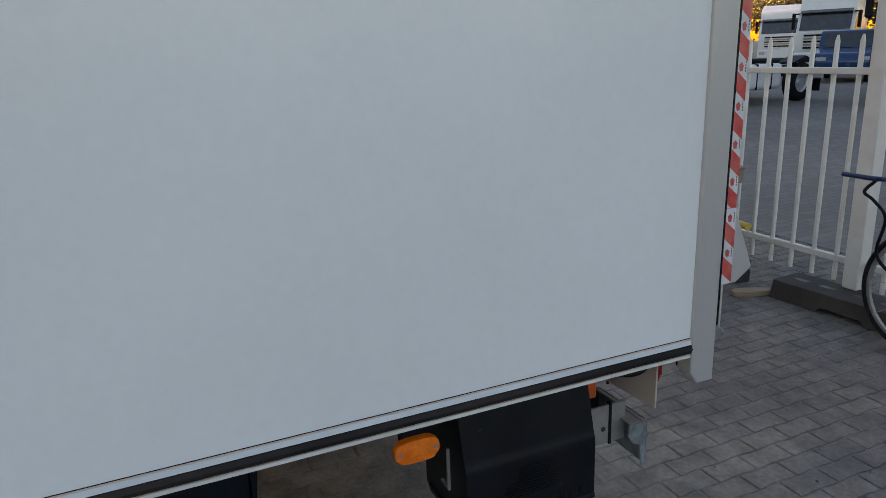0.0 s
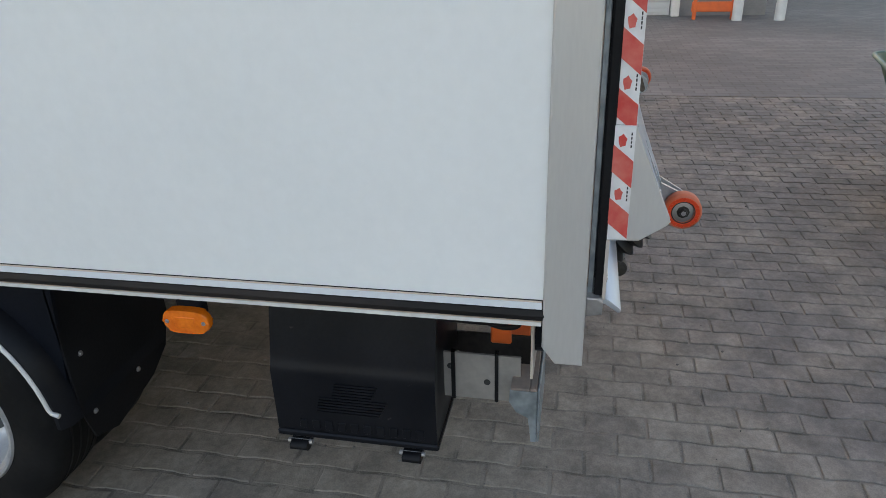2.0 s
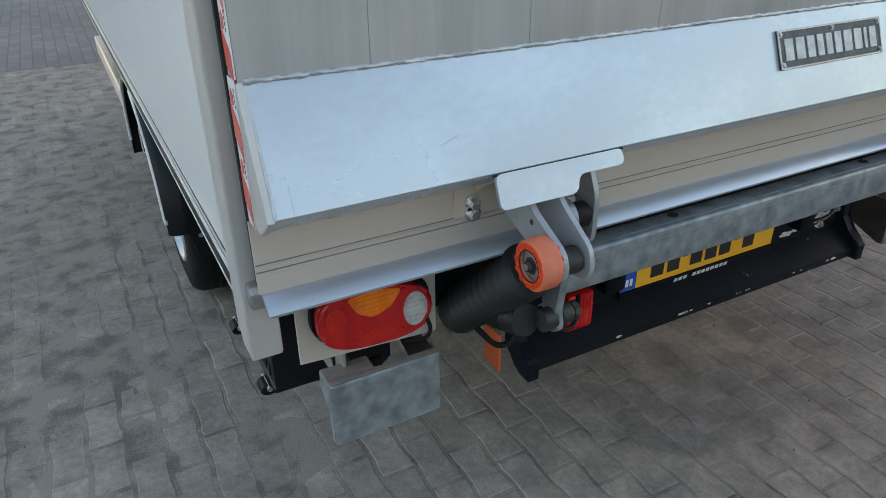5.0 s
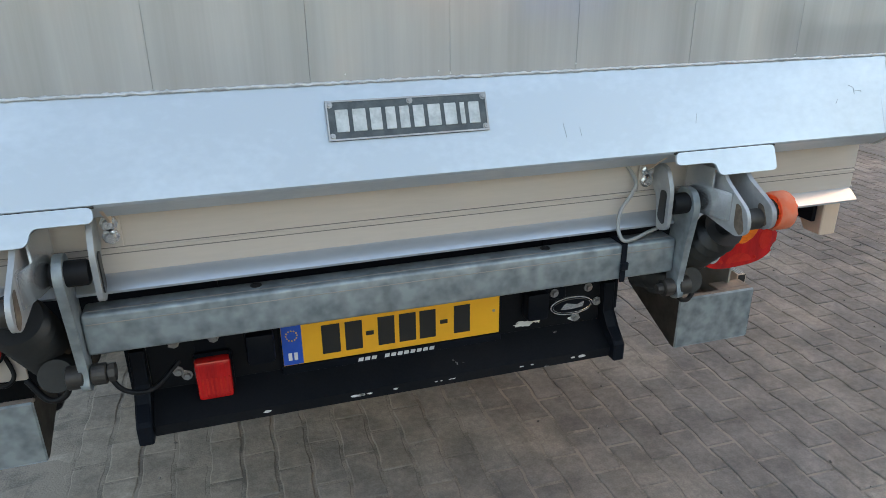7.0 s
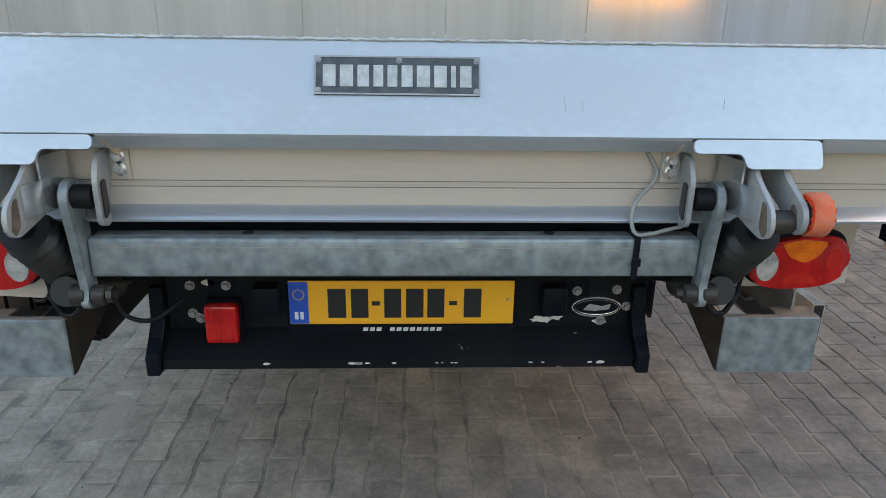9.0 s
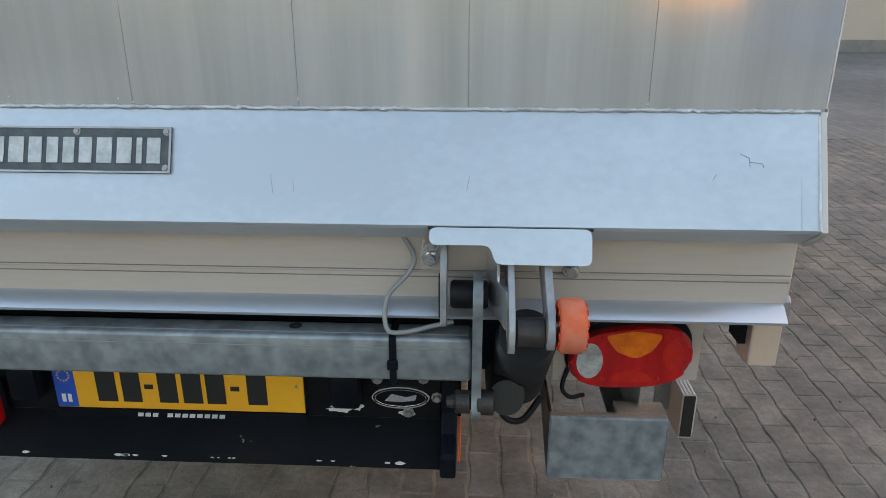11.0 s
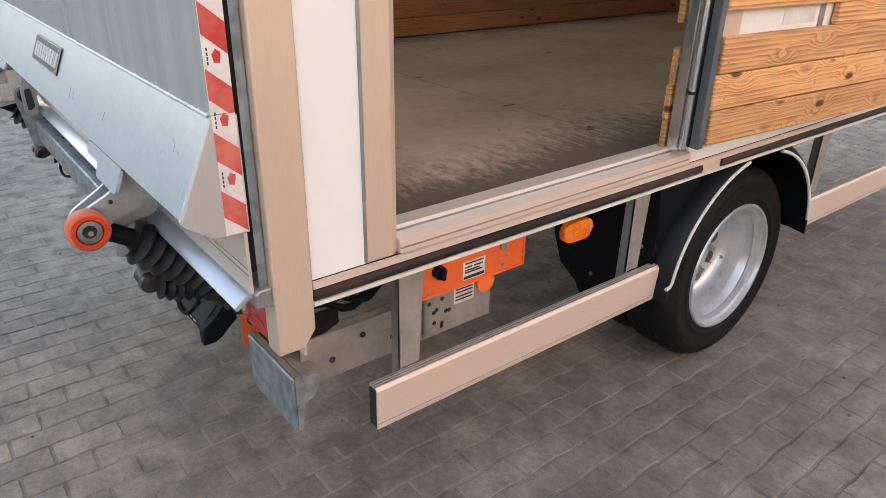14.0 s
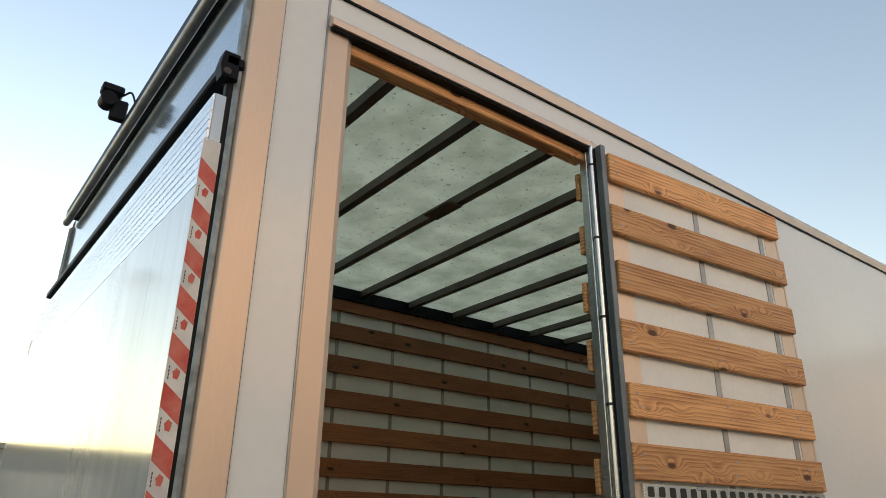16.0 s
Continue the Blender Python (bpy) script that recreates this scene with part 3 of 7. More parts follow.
P("jamb_seal", box(W - 0.002, W + 0.004, 0.1955, 0.2015, 0.893, 3.14), STEEL)
P("jamb_seal", box(W - 0.002, W + 0.003, 0.0765, 0.0795, 0.893, 3.14), RUBBER)
P("jamb_seal", box(-W - 0.003, -W + 0.002, 0.0715, 0.0765, 0.893, 3.14), RUBBER)
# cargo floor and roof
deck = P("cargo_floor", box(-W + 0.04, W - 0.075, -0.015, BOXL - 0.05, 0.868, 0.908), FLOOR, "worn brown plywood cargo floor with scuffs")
for y in (1.257, 2.507, 3.757):
    part("floor_seam", box(-W + 0.045, W - 0.08, y - 0.0014, y + 0.0014, 0.9079, 0.9084), STAIN_LINE, deck, "thin dark joint between plywood sheets")


def roof_material():
    m = bpy.data.materials.new("translucent_roof")
    m.use_nodes = True
    nt = m.node_tree
    L, N = nt.links.new, nt.nodes.new
    out = nt.nodes["Material Output"]
    tc, n1, n2 = N("ShaderNodeTexCoord"), N("ShaderNodeTexNoise"), N("ShaderNodeTexNoise")
    n1.inputs["Scale"].default_value, n1.inputs["Detail"].default_value = 5, 8
    n2.inputs["Scale"].default_value, n2.inputs["Detail"].default_value = 44, 7
    L(tc.outputs["Object"], n1.inputs["Vector"]), L(tc.outputs["Object"], n2.inputs["Vector"])
    r, c = N("ShaderNodeMapRange"), N("ShaderNodeMix")
    r.inputs["From Min"].default_value, r.inputs["From Max"].default_value = 0.60, 0.72
    L(n2.outputs["Fac"], r.inputs["Value"])
    base = N("ShaderNodeMix")
    base.data_type = c.data_type = "RGBA"
    base.inputs[6].default_value, base.inputs[7].default_value = (0.72, 0.72, 0.52, 1), (0.47, 0.48, 0.32, 1)
    mott = N("ShaderNodeMapRange")
    mott.inputs["From Min"].default_value, mott.inputs["From Max"].default_value = 0.36, 0.66
    L(n1.outputs["Fac"], mott.inputs["Value"]), L(mott.outputs[0], base.inputs[0])
    L(r.outputs[0], c.inputs[0]), L(base.outputs[2], c.inputs[6])
    c.inputs[7].default_value = (0.27, 0.27, 0.19, 1)
    d, t, mx = N("ShaderNodeBsdfDiffuse"), N("ShaderNodeBsdfTranslucent"), N("ShaderNodeMixShader")
    L(c.outputs[2], d.inputs[0]), L(c.outputs[2], t.inputs[0])
    mx.inputs[0].default_value = 0.72
    L(d.outputs[0], mx.inputs[1]), L(t.outputs[0], mx.inputs[2]), L(mx.outputs[0], out.inputs[0])
    return m


bm = bmesh.new()
bm.faces.new([bm.verts.new(v) for v in ((-W + 0.01, 0.03, ZT + 0.032), (W - 0.01, 0.03, ZT + 0.032), (W - 0.01, BOXL, ZT + 0.032), (-W + 0.01, BOXL, ZT + 0.032))])
P("roof_sheet", bm, roof_material(), "translucent greenish polyester roof sheet")
for s in (-1, 1):
    P("roof_rail", prism([(s * (W - 0.05), ZT - 0.005), (s * (W + 0.004), ZT - 0.005), (s * (W + 0.008), ZT + 0.03), (s * (W - 0.01), ZT + 0.06), (s * (W - 0.05), ZT + 0.06)], "y", 0.0, BOXL, 0.002), ALU_H, "aluminium roof edge rail")
    P("roof_rail_seal", box(min(s * (W - 0.002), s * (W + 0.007)), max(s * (W - 0.002), s * (W + 0.007)), 0.075, BOXL, ZT - 0.012, ZT - 0.006), RUBBER)
BOW = material("brown_grey_bow", (0.13, 0.11, 0.09), (0.085, 0.072, 0.06), rough=0.5, metal=0.2, scale=6, bump=0.03)
for k in range(12):
    y = 0.19 + 0.36 * k
    if y < BOXL - 0.1:
        P("roof_bow", prism([(y - 0.018, ZT + 0.029), (y - 0.018, ZT - 0.012), (y + 0.018, ZT - 0.012), (y + 0.018, ZT + 0.029)], "x", -W + 0.045, W - 0.045, 0.003), BOW, "narrow brown-grey roof bow")
P("bow_plate", box(0.18, 0.36, 1.20, 1.28, ZT - 0.026, ZT - 0.013, 0.003), BOW)
# door header
P("drip_rail", prism([(W - 0.002, 3.028), (W + 0.028, 3.023), (W + 0.030, 3.040), (W + 0.004, 3.068), (W - 0.002, 3.068)], "y", 0.20, 1.262, 0.0015), ALU_H, "aluminium drip rail over the door")
P("door_lintel", box(W - 0.055, W - 0.008, 0.274, 1.2, 2.985, 3.047, 0.003), PINE, "orange-brown wooden lintel strip")
P("door_seal", box(W - 0.03, W + 0.02, 0.205, 1.25, 3.016, 3.024), RUBBER)
# door sill
P("door_sill", prism([(W - 0.078, 0.905), (W - 0.078, 0.935), (W - 0.03, 0.937), (W - 0.024, 0.93), (W + 0.008, 0.922), (W + 0.010, 0.893), (W - 0.078, 0.893)], "y", 0.274, 1.262, 0.002), ALU_H, "anodised aluminium door sill, worn")
P("sill_seal", box(W - 0.024, W - 0.019, 0.275, 1.25, 0.9285, 0.9315), STEEL)
P("sill_seal", box(W + 0.0075, W + 0.0112, 0.275, 1.25, 0.9035, 0.9065), STEEL)
# lower side rails with rub strip
for s in (-1, 1):
    def X(v):
        return s * v
    P("side_rail", prism([(X(W - 0.06), 0.836), (X(W + 0.004), 0.836), (X(W + 0.006), 0.846), (X(W + 0.002), 0.8475), (X(W + 0.002), 0.8715), (X(W + 0.006), 0.8735), (X(W + 0.004), 0.8885), (X(W - 0.06), 0.8885)], "y", 0.079, BOXL, 0.001), ALU_H, "aluminium side rail")
    # Upper lip: warm right-side light is put into the colour by a second material.
    P("rail_lip", box(*sorted((X(W + 0.0062), X(W + 0.0078))), 0.079, BOXL, 0.8735, 0.8870), LIP if s < 0 else ALU_H, "bright upper rail lip")
    P("rail_lip", box(*sorted((X(W + 0.0062), X(W + 0.0078))), 0.079, BOXL, 0.8375, 0.8455), PAINT_WHITE, "pale lower rail lip")
    P("rail_gap", box(*sorted((X(W + 0.0002), X(W + 0.0016))), 0.079, BOXL, 0.8885, 0.8900), RUBBER)
    ends = [(0.079, BOXL)] if s < 0 else [(0.079, 1.335), (1.435, BOXL)]
    for a, b in ends:
        P("rub_strip", prism([(X(W + 0.001), 0.8480), (X(W + 0.008), 0.8495), (X(W + 0.011), 0.8600), (X(W + 0.008), 0.8705), (X(W + 0.001), 0.8725)], "y", a - 0.012 * (s < 0), b, 0.001), RUBRAIL if s < 0 else RUB_BROWN, "black rubber rub strip")
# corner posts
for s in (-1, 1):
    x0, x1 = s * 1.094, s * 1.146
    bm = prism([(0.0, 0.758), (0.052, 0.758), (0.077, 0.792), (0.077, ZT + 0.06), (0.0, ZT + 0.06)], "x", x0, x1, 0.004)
    # Left post takes the cool-light colour, right post the warm-light one.
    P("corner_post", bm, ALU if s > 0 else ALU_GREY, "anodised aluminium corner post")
    # A solid black box stands in for the shade inside the open post.
    P("post_shade_fill", box(*sorted((s * 1.082, s * 1.0936)), 0.020, 0.070, 0.790, ZT + 0.05), BLACK, "solid black fill for the shade in the open post")
    a, b = sorted((s * 1.088, s * 1.122))
    seal = 1.126 if s > 0 else 1.116
    P("post_channel", prism([(s * 1.085, -0.002), (s * seal, -0.002), (s * seal, -0.010), (s * (seal - 0.005), -0.016), (s * (seal - 0.013), -0.010), (s * 1.085, -0.010)], "z", 0.86, ZT + 0.02), GALV, "narrow grey seal channel")
    P("door_gasket", box(a + 0.004, b - 0.003, -0.030, -0.0105, 0.93, 2.77, 0.004), RUBBER, "black rubber gasket")
    if s < 0:
        P("door_gasket", box(-1.1245, -1.1168, -0.030, -0.013, 0.90, 2.77, 0.003), RUBBER, "black rubber gasket")
    P("post_clip", prism([(-0.03, 0.868), (0.0, 0.862), (0.0, 0.902), (-0.022, 0.902), (-0.03, 0.894)], "x", s * 1.088, s * 1.138, 0.003), STEEL)

# rear frame above the platform
P("rear_header", box(-1.062, 1.062, 0.0, 0.03, 2.71, ZT + 0.05), HEADER, "smooth reflective aluminium header panel")
P("header_bar", box(-1.11, 1.135, -0.045, -0.001, 2.800, 2.828, 0.004), BLACK, "black bar above the platform")
P("platform_lock", prism([(-0.05, 2.765), (-0.012, 2.765), (-0.012, 2.835), (-0.05, 2.835), (-0.056, 2.80)], "x", 1.095, 1.135, 0.004), BLACK, "black platform lock")
P("lock_bolt", lathe([(0, 0.001), (0, 0.009), (0.012, 0.009), (0.012, 0.001)], (1.128, -0.04, 2.778), "x", 14), PIN)
P("roof_tube", tube([(-1.14, -0.03, ZT + 0.055), (1.14, -0.03, ZT + 0.055)], 0.018, 12), STEEL, "rear roof edge tube", 40)
P("roof_tube_dark", box(-1.14, 1.14, -0.04, 0.03, ZT + 0.075, ZT + 0.125, 0.008), BLACK, "dark rear roof edge")

# tail-lift platform: planks, folded root, tapered grooved tip
plat_bm = box(-1.118, 1.118, -0.052, -0.022, 1.015, 2.725, 0.002)
platform = P("platform", plat_bm, PLATE, "raised aluminium tail-lift platform")
seams = [-1.118, -0.94, -0.684, -0.428, -0.172, 0.084, 0.340, 0.596, 0.862, 1.118]
for a, b in zip(seams, seams[1:]):
    part("plank", box(a + 0.00028, b - 0.00028, -0.062, -0.0525, 1.205, 2.488, 0.0004), PLATE, platform, "brushed aluminium platform plank")
for k in range(10):
    z = 2.490 + 0.0235 * k
    part("tip_rib", prism([(-0.0525, z), (-0.062 + 0.0006 * k, z), (-0.0615 + 0.0006 * k, z + 0.019), (-0.0525, z + 0.022)], "x", -1.117, 1.117), SILVER, platform, "ribbed aluminium platform tip")
root = P("platform_root", prism([(-0.022, 1.212), (-0.062, 1.212), (-0.130, 1.052), (-0.126, 1.046), (-0.082, 1.016), (-0.022, 1.013)], "x", -1.1105, 1.1105, 0.0015), WEDGE, "light folded aluminium root of the platform")
for s in (-1, 1):
    a, b = sorted((s * 1.1108, s * 1.121))
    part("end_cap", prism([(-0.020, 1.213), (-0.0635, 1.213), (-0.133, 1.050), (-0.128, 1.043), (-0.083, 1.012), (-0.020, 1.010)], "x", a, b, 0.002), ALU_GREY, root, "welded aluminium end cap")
    part("cap_weld", tube([(s * 1.110, -0.0635, 1.206), (s * 1.110, -0.1315, 1.052)], 0.0022, 6), WELD, root)
    part("cap_line", tube([(s * 1.084, -0.0627, 1.206), (s * 1.084, -0.1302, 1.052)], 0.0009, 5), WEDGE, root)
rng = random.Random(2)
n = 420
part("weld_seam", tube([(-1.11 + 2.22 * k / n, -0.063 + rng.uniform(-0.0006, 0.0006), 1.2135 + rng.uniform(-0.0008, 0.0008)) for k in range(n + 1)], 0.005, 6,
     radii=[0.0032 + 0.0004 * math.sin(k * 1.1) + rng.uniform(-0.0005, 0.0005) for k in range(n + 1)]), WELD, root, "rough weld seam", 60)
# scratches and weld spatter
SLOPE = Vector((0, -0.068, -0.16)).normalized()
OUT = Vector((0, -0.16, 0.068)).normalized()


def on_slope(x, d, lift=0.0006):
    """A point on the sloping root face, d metres down from its upper edge."""
    return Vector((x, -0.062, 1.212)) + SLOPE * d + OUT * lift


def scratch(points, r, parent, mat):
    part("scratch", tube([on_slope(x, d) for x, d in points], r, 4), mat, parent)


for pts in ([(0.996, 0.062), (1.009, 0.068), (1.010, 0.082)], [(1.009, 0.074), (1.028, 0.076), (1.030, 0.082)], [(0.962, 0.092), (0.956, 0.102)], [(0.30, 0.10), (0.304, 0.128)], [(0.334, 0.108), (0.336, 0.126)], [(-0.86, 0.120), (-0.83, 0.110)], [(0.60, 0.1), (0.596, 0.122)]):
    scratch(pts, 0.0004, root, GALV)
for x in (-0.11, 0.062, 0.085, 0.34, 0.86):
    part("weld_spatter", lathe([(0, 0.0005), (0.002, 0.004), (0.004, 0.0005)], (x, -0.0625, 1.222 + 0.006 * math.sin(40 * x)), "y", 7), WELD, platform)
# nameplate
np_ = part("nameplate", box(-0.152, 0.147, -0.0035, 0.0, -0.072, 0.0, 0.001), NAME_DARK, root, "dark metal nameplate with pale lettering bars")
frame3 = Matrix((Vector((1, 0, 0)), -OUT, -SLOPE)).transposed().to_4x4()
np_.matrix_basis = Matrix.Translation(on_slope(0, 0.030, 0.001)) @ frame3
part("plate_rim", box(-0.152, 0.147, -0.005, -0.001, -0.0715, -0.0685), STEEL, np_)
part("plate_rim", box(-0.152, 0.147, -0.005, -0.001, -0.0035, -0.0005), STEEL, np_)
part("plate_rim", box(-0.152, -0.149, -0.005, -0.001, -0.0685, -0.0035), STEEL, np_)
part("plate_rim", box(0.144, 0.147, -0.005, -0.001, -0.0685, -0.0035), STEEL, np_)
x = -0.1395
for w in (0.029, 0.030, 0.027, 0.024, 0.024, 0.026, 0.030, 0.029, 0.015, 0.027):
    part("letter_bar", box(x + 0.003, x + w - 0.003, -0.0052, -0.0034, -0.057, -0.017, 0.0008), NAME_PALE, np_)
    x += w + 0.0014
for x, z in ((-0.145, -0.008), (0.14, -0.008), (-0.145, -0.064), (0.14, -0.064), (0.0, -0.008)):
    part("screw", bolt((x, -0.005, z), "y", 0.004, 0.002), STEEL, np_)

# red and white tape on the platform edges
for s in (-1, 1):
    a, b = sorted((s * 1.1185, s * 1.1205))
    tape = part("marking_tape", box(a, b, -0.0625, -0.0235, 1.218, 2.60), WHITE_TAPE, platform, "red and white reflective marking tape")
    tape2 = part("marking_tape", box(*sorted((s * 1.1212, s * 1.1226)), -0.0625, -0.0235, 1.014, 1.217), WHITE_TAPE, platform, "red and white reflective marking tape")
    z = 1.0160 if s < 0 else 1.0470
    while z < 2.58:
        lean = 0.040 if s < 0 else -0.040
        lo_y, hi_y = -0.0622, -0.0238
        xx = s * (1.1206 if z > 1.20 else 1.1227)
        top = min(z + 0.047, 2.60)
        part("red_block", prism([(lo_y, z), (hi_y, z + lean * 0.8), (hi_y, top + lean * 0.8), (lo_y, top)], "x", xx, xx + s * 0.0006), RED_TAPE, tape)
        zz = z + (0.074 if s < 0 else 0.0555)
        if zz < 2.55:
            burst = [(-0.042 + (0.0080 if q % 2 else 0.0062) * math.cos(0.57 * q), zz + 0.008 + (0.0120 if q % 2 else 0.0095) * math.sin(0.57 * q)) for q in range(11)]
            part("red_mark", prism(burst, "x", xx, xx + s * 0.0006), RED_TAPE, tape)
            for q in range(4):
                part("text_bar", box(*sorted((xx, xx + s * 0.0005)), -0.0575, -0.0553, zz - 0.004 + 0.007 * q, zz + 0.001 + 0.007 * q), INK, tape)
        z += 0.0937 if s < 0 else 0.0973

# aluminium rear skirt with sloping nose
skirt = [(-0.028, 1.012), (-0.034, 1.012), (-0.034, 0.940), (-0.0365, 0.9385), (-0.0365, 0.9355), (-0.0340, 0.9345), (-0.034, 0.894), (-0.041, 0.8915), (-0.0610, 0.8755), (-0.0640, 0.8715), (-0.0625, 0.8665), (-0.0585, 0.8660), (-0.036, 0.8830), (-0.028, 0.8850)]
P("rear_skirt", prism(skirt[:7] + [(-0.028, 0.894)], "x", -1.1255, 1.1255), SKIRT, "anodised aluminium rear skirt profile")
P("skirt_nose", prism([(-0.030, 0.8938)] + [(-0.0345, 0.8938)] + skirt[7:], "x", -1.1215, 1.1215, 0.0008), NOSE, "sloping bright aluminium skirt nose", 30)
# Two thin grey lines paint the shading above and below the skirt ridge.
for z in (0.9298, 0.9420):
    P("skirt_line", box(-1.1255, 1.1255, -0.0347, -0.0335, z, z + 0.0018), RIDGE_SHADE, "fine grey line painting the shade beside the skirt ridge")
P("rear_crossmember", box(-1.06, 1.06, 0.12, 0.18, 0.79, 0.868), BLACK)

# lift beam, hinges, rollers and cylinders
bm = box(-0.607, 0.607, -0.08, -0.022, 0.756, 0.838, 0.007, seg=3)
beam = P("lift_beam", bm, GALV, "galvanised square lift beam", 40)
for x in (-0.303, 0.303):
    part("beam_hole", lathe([(0.0, 0.0005), (0.0, 0.011), (0.001, 0.011)], (x, -0.044, 0.8385), "z", 16), INK, beam)
part("beam_ridge", box(-0.6, 0.6, -0.0812, -0.0795, 0.818, 0.8195), GALV_DIRT_SHADE, beam)
part("beam_ridge", box(-0.6, 0.6, -0.066, -0.063, 0.8382, 0.8389), GALV_DIRT_SHADE, beam)


def rounded(pts, r, n=5):
    """A polygon with its corners rounded."""
    out, m = [], len(pts)
    for i in range(m):
        a, b, c = (Vector(pts[(i + k) % m]) for k in (-1, 0, 1))
        u, v = (a - b), (c - b)
        d = min(r, u.length * 0.45, v.length * 0.45)
        p, q = b + u.normalized() * d, b + v.normalized() * d
        out += [tuple(p.lerp(b, t).lerp(b.lerp(q, t), t)) for t in [k / n for k in range(n + 1)]]
    return out


def disc(at, axis, r, h, seg=20, lip=0.15):
    return lathe([(-h / 2, 0.0004), (-h / 2, r * (1 - lip)), (-h / 2 + r * lip * 0.6, r), (h / 2 - r * lip * 0.6, r), (h / 2, r * (1 - lip)), (h / 2, 0.0004)], at, axis, seg)


def bellows(a, b, r, folds, name, label):
    a, b = Vector(a), Vector(b)
    n = folds * 6
    pts = [a.lerp(b, k / n) for k in range(n + 1)]
    radii = [r * (0.84 + 0.16 * math.cos(2 * math.pi * k / 6)) * (0.9 + 0.1 * min(1, k / 6)) for k in range(n + 1)]
    return P(name, tube(pts, r, 24, radii=radii), BOOT, label, 60)


for s in (-1, 1):
    def X(v):
        return s * v

    def span(a, b):
        return sorted((s * a, s * b))
    # bent cover plate under the platform root
    bm = bmesh.new()
    top = Vector((0, -0.1255, 1.047))
    run = Vector((0, -0.030, -0.070)).normalized()
    nrm = Vector((0, -0.070, 0.030)).normalized()
    outline = rounded([(0.541, 0.0), (0.782, 0.0), (0.782, 0.054), (0.640, 0.054), (0.632, 0.026), (0.541, 0.026)], 0.012)
    lo = [bm.verts.new(Vector((X(x), 0, 0)) + top + run * d) for x, d in outline]
    hi = [bm.verts.new(Vector((X(x), 0, 0)) + top + run * d + nrm * 0.006) for x, d in outline]
    bm.faces.new(lo), bm.faces.new(hi[::-1])
    for i in range(len(lo)):
        j = (i + 1) % len(lo)
        bm.faces.new((lo[i], hi[i], hi[j], lo[j]))
    hinge = P("hinge_cover", bm, WEDGE, "bent bright hinge cover plate")
    part("cover_gap", tube([(X(0.539), -0.1285, 1.0475), (X(0.784), -0.1285, 1.0475)], 0.0026, 6), INK, hinge)
    # outer cheeks that carry the roller
    cheek = rounded([(-0.045, 1.012), (-0.120, 1.024), (-0.144, 0.988), (-0.232, 0.945), (-0.236, 0.905), (-0.206, 0.888), (-0.150, 0.925), (-0.045, 0.965)], 0.018)
    P("hinge_cheek", prism(cheek, "x", X(0.714), X(0.725), 0.0015), HINGE_GREY, "flat hinge cheek plate")
    P("hinge_cheek", prism(rounded([(-0.045, 1.012), (-0.120, 1.024), (-0.144, 0.988), (-0.225, 0.938), (-0.230, 0.896), (-0.202, 0.878), (-0.135, 0.888), (-0.045, 0.905)], 0.018), "x", X(0.6600), X(0.6690), 0.0015), HINGE_GREY, "flat hinge cheek plate")
    P("hinge_web", prism([(X(0.6440), -0.128), (X(0.6280), -0.056), (X(0.6320), -0.056), (X(0.6480), -0.128)], "z", 0.903, 1.008, 0), SILVER, "bright steel web beside the cheek")
    P("hinge_web", prism([(X(0.6595), -0.176), (X(0.6560), -0.176), (X(0.6440), -0.1285), (X(0.6480), -0.1285), (X(0.6595), -0.158)], "z", 0.905, 0.966, 0), SILVER, "bright steel web beside the cheek")
    P("cheek_hole", lathe([(0, 0.0004), (0, 0.0045), (s * 0.0008, 0.0045)], (X(0.7254), -0.150, 0.968), "x", 12), INK)
    P("cheek_slot", prism(rounded([(-0.204, 0.945), (-0.188, 0.950), (-0.190, 0.898), (-0.210, 0.884), (-0.220, 0.897)], 0.010), "x", X(0.6588), X(0.6599)), STAIN_LINE, "rusty slot in the cheek")
    P("cheek_slot", prism(rounded([(-0.206, 0.942), (-0.190, 0.946), (-0.192, 0.906), (-0.210, 0.898), (-0.222, 0.906)], 0.010), "x", X(0.7128), X(0.7139)), STAIN_LINE, "rusty slot in the cheek")
    # inner hinge plate with slot and pivot
    P("pivot_plate", prism(rounded([(-0.036, 1.008), (-0.085, 1.008), (-0.108, 0.96), (-0.108, 0.872), (-0.070, 0.862), (-0.060, 0.94), (-0.036, 0.955)], 0.014), "x", X(0.556), X(0.566), 0.0015), HINGE_GREY, "slotted pivot plate")
    P("pivot_slot", prism(rounded([(-0.098, 0.955), (-0.078, 0.958), (-0.074, 0.892), (-0.098, 0.880)], 0.010), "x", X(0.553), X(0.5555)), INK)
    P("pivot_bush", lathe([(-0.030, 0.001), (-0.030, 0.020), (-0.026, 0.023), (0.026, 0.023), (0.030, 0.020), (0.030, 0.001)], (X(0.602), -0.092, 0.925), "x", 22), RUBBER, "", 40)
    P("mount_plate", box(*span(0.520, 0.800), -0.040, -0.0355, 0.945, 1.008, 0.001), SKIRT, "bolted mounting plate")
    for bx, bz in ((0.537, 0.968), (0.768, 0.968), (0.537, 0.992), (0.768, 0.950)):
        P("mount_bolt", bolt((X(bx), -0.048, bz), "y", 0.010, 0.009), SILVER, "zinc-plated bolt")
    P("gusset", prism([(-0.040, 1.010), (-0.115, 1.036), (-0.040, 0.985)], "x", X(0.530), X(0.535)), ALU)
    P("gusset", prism([(-0.040, 1.010), (-0.115, 1.036), (-0.040, 0.985)], "x", X(0.757), X(0.762)), ALU)
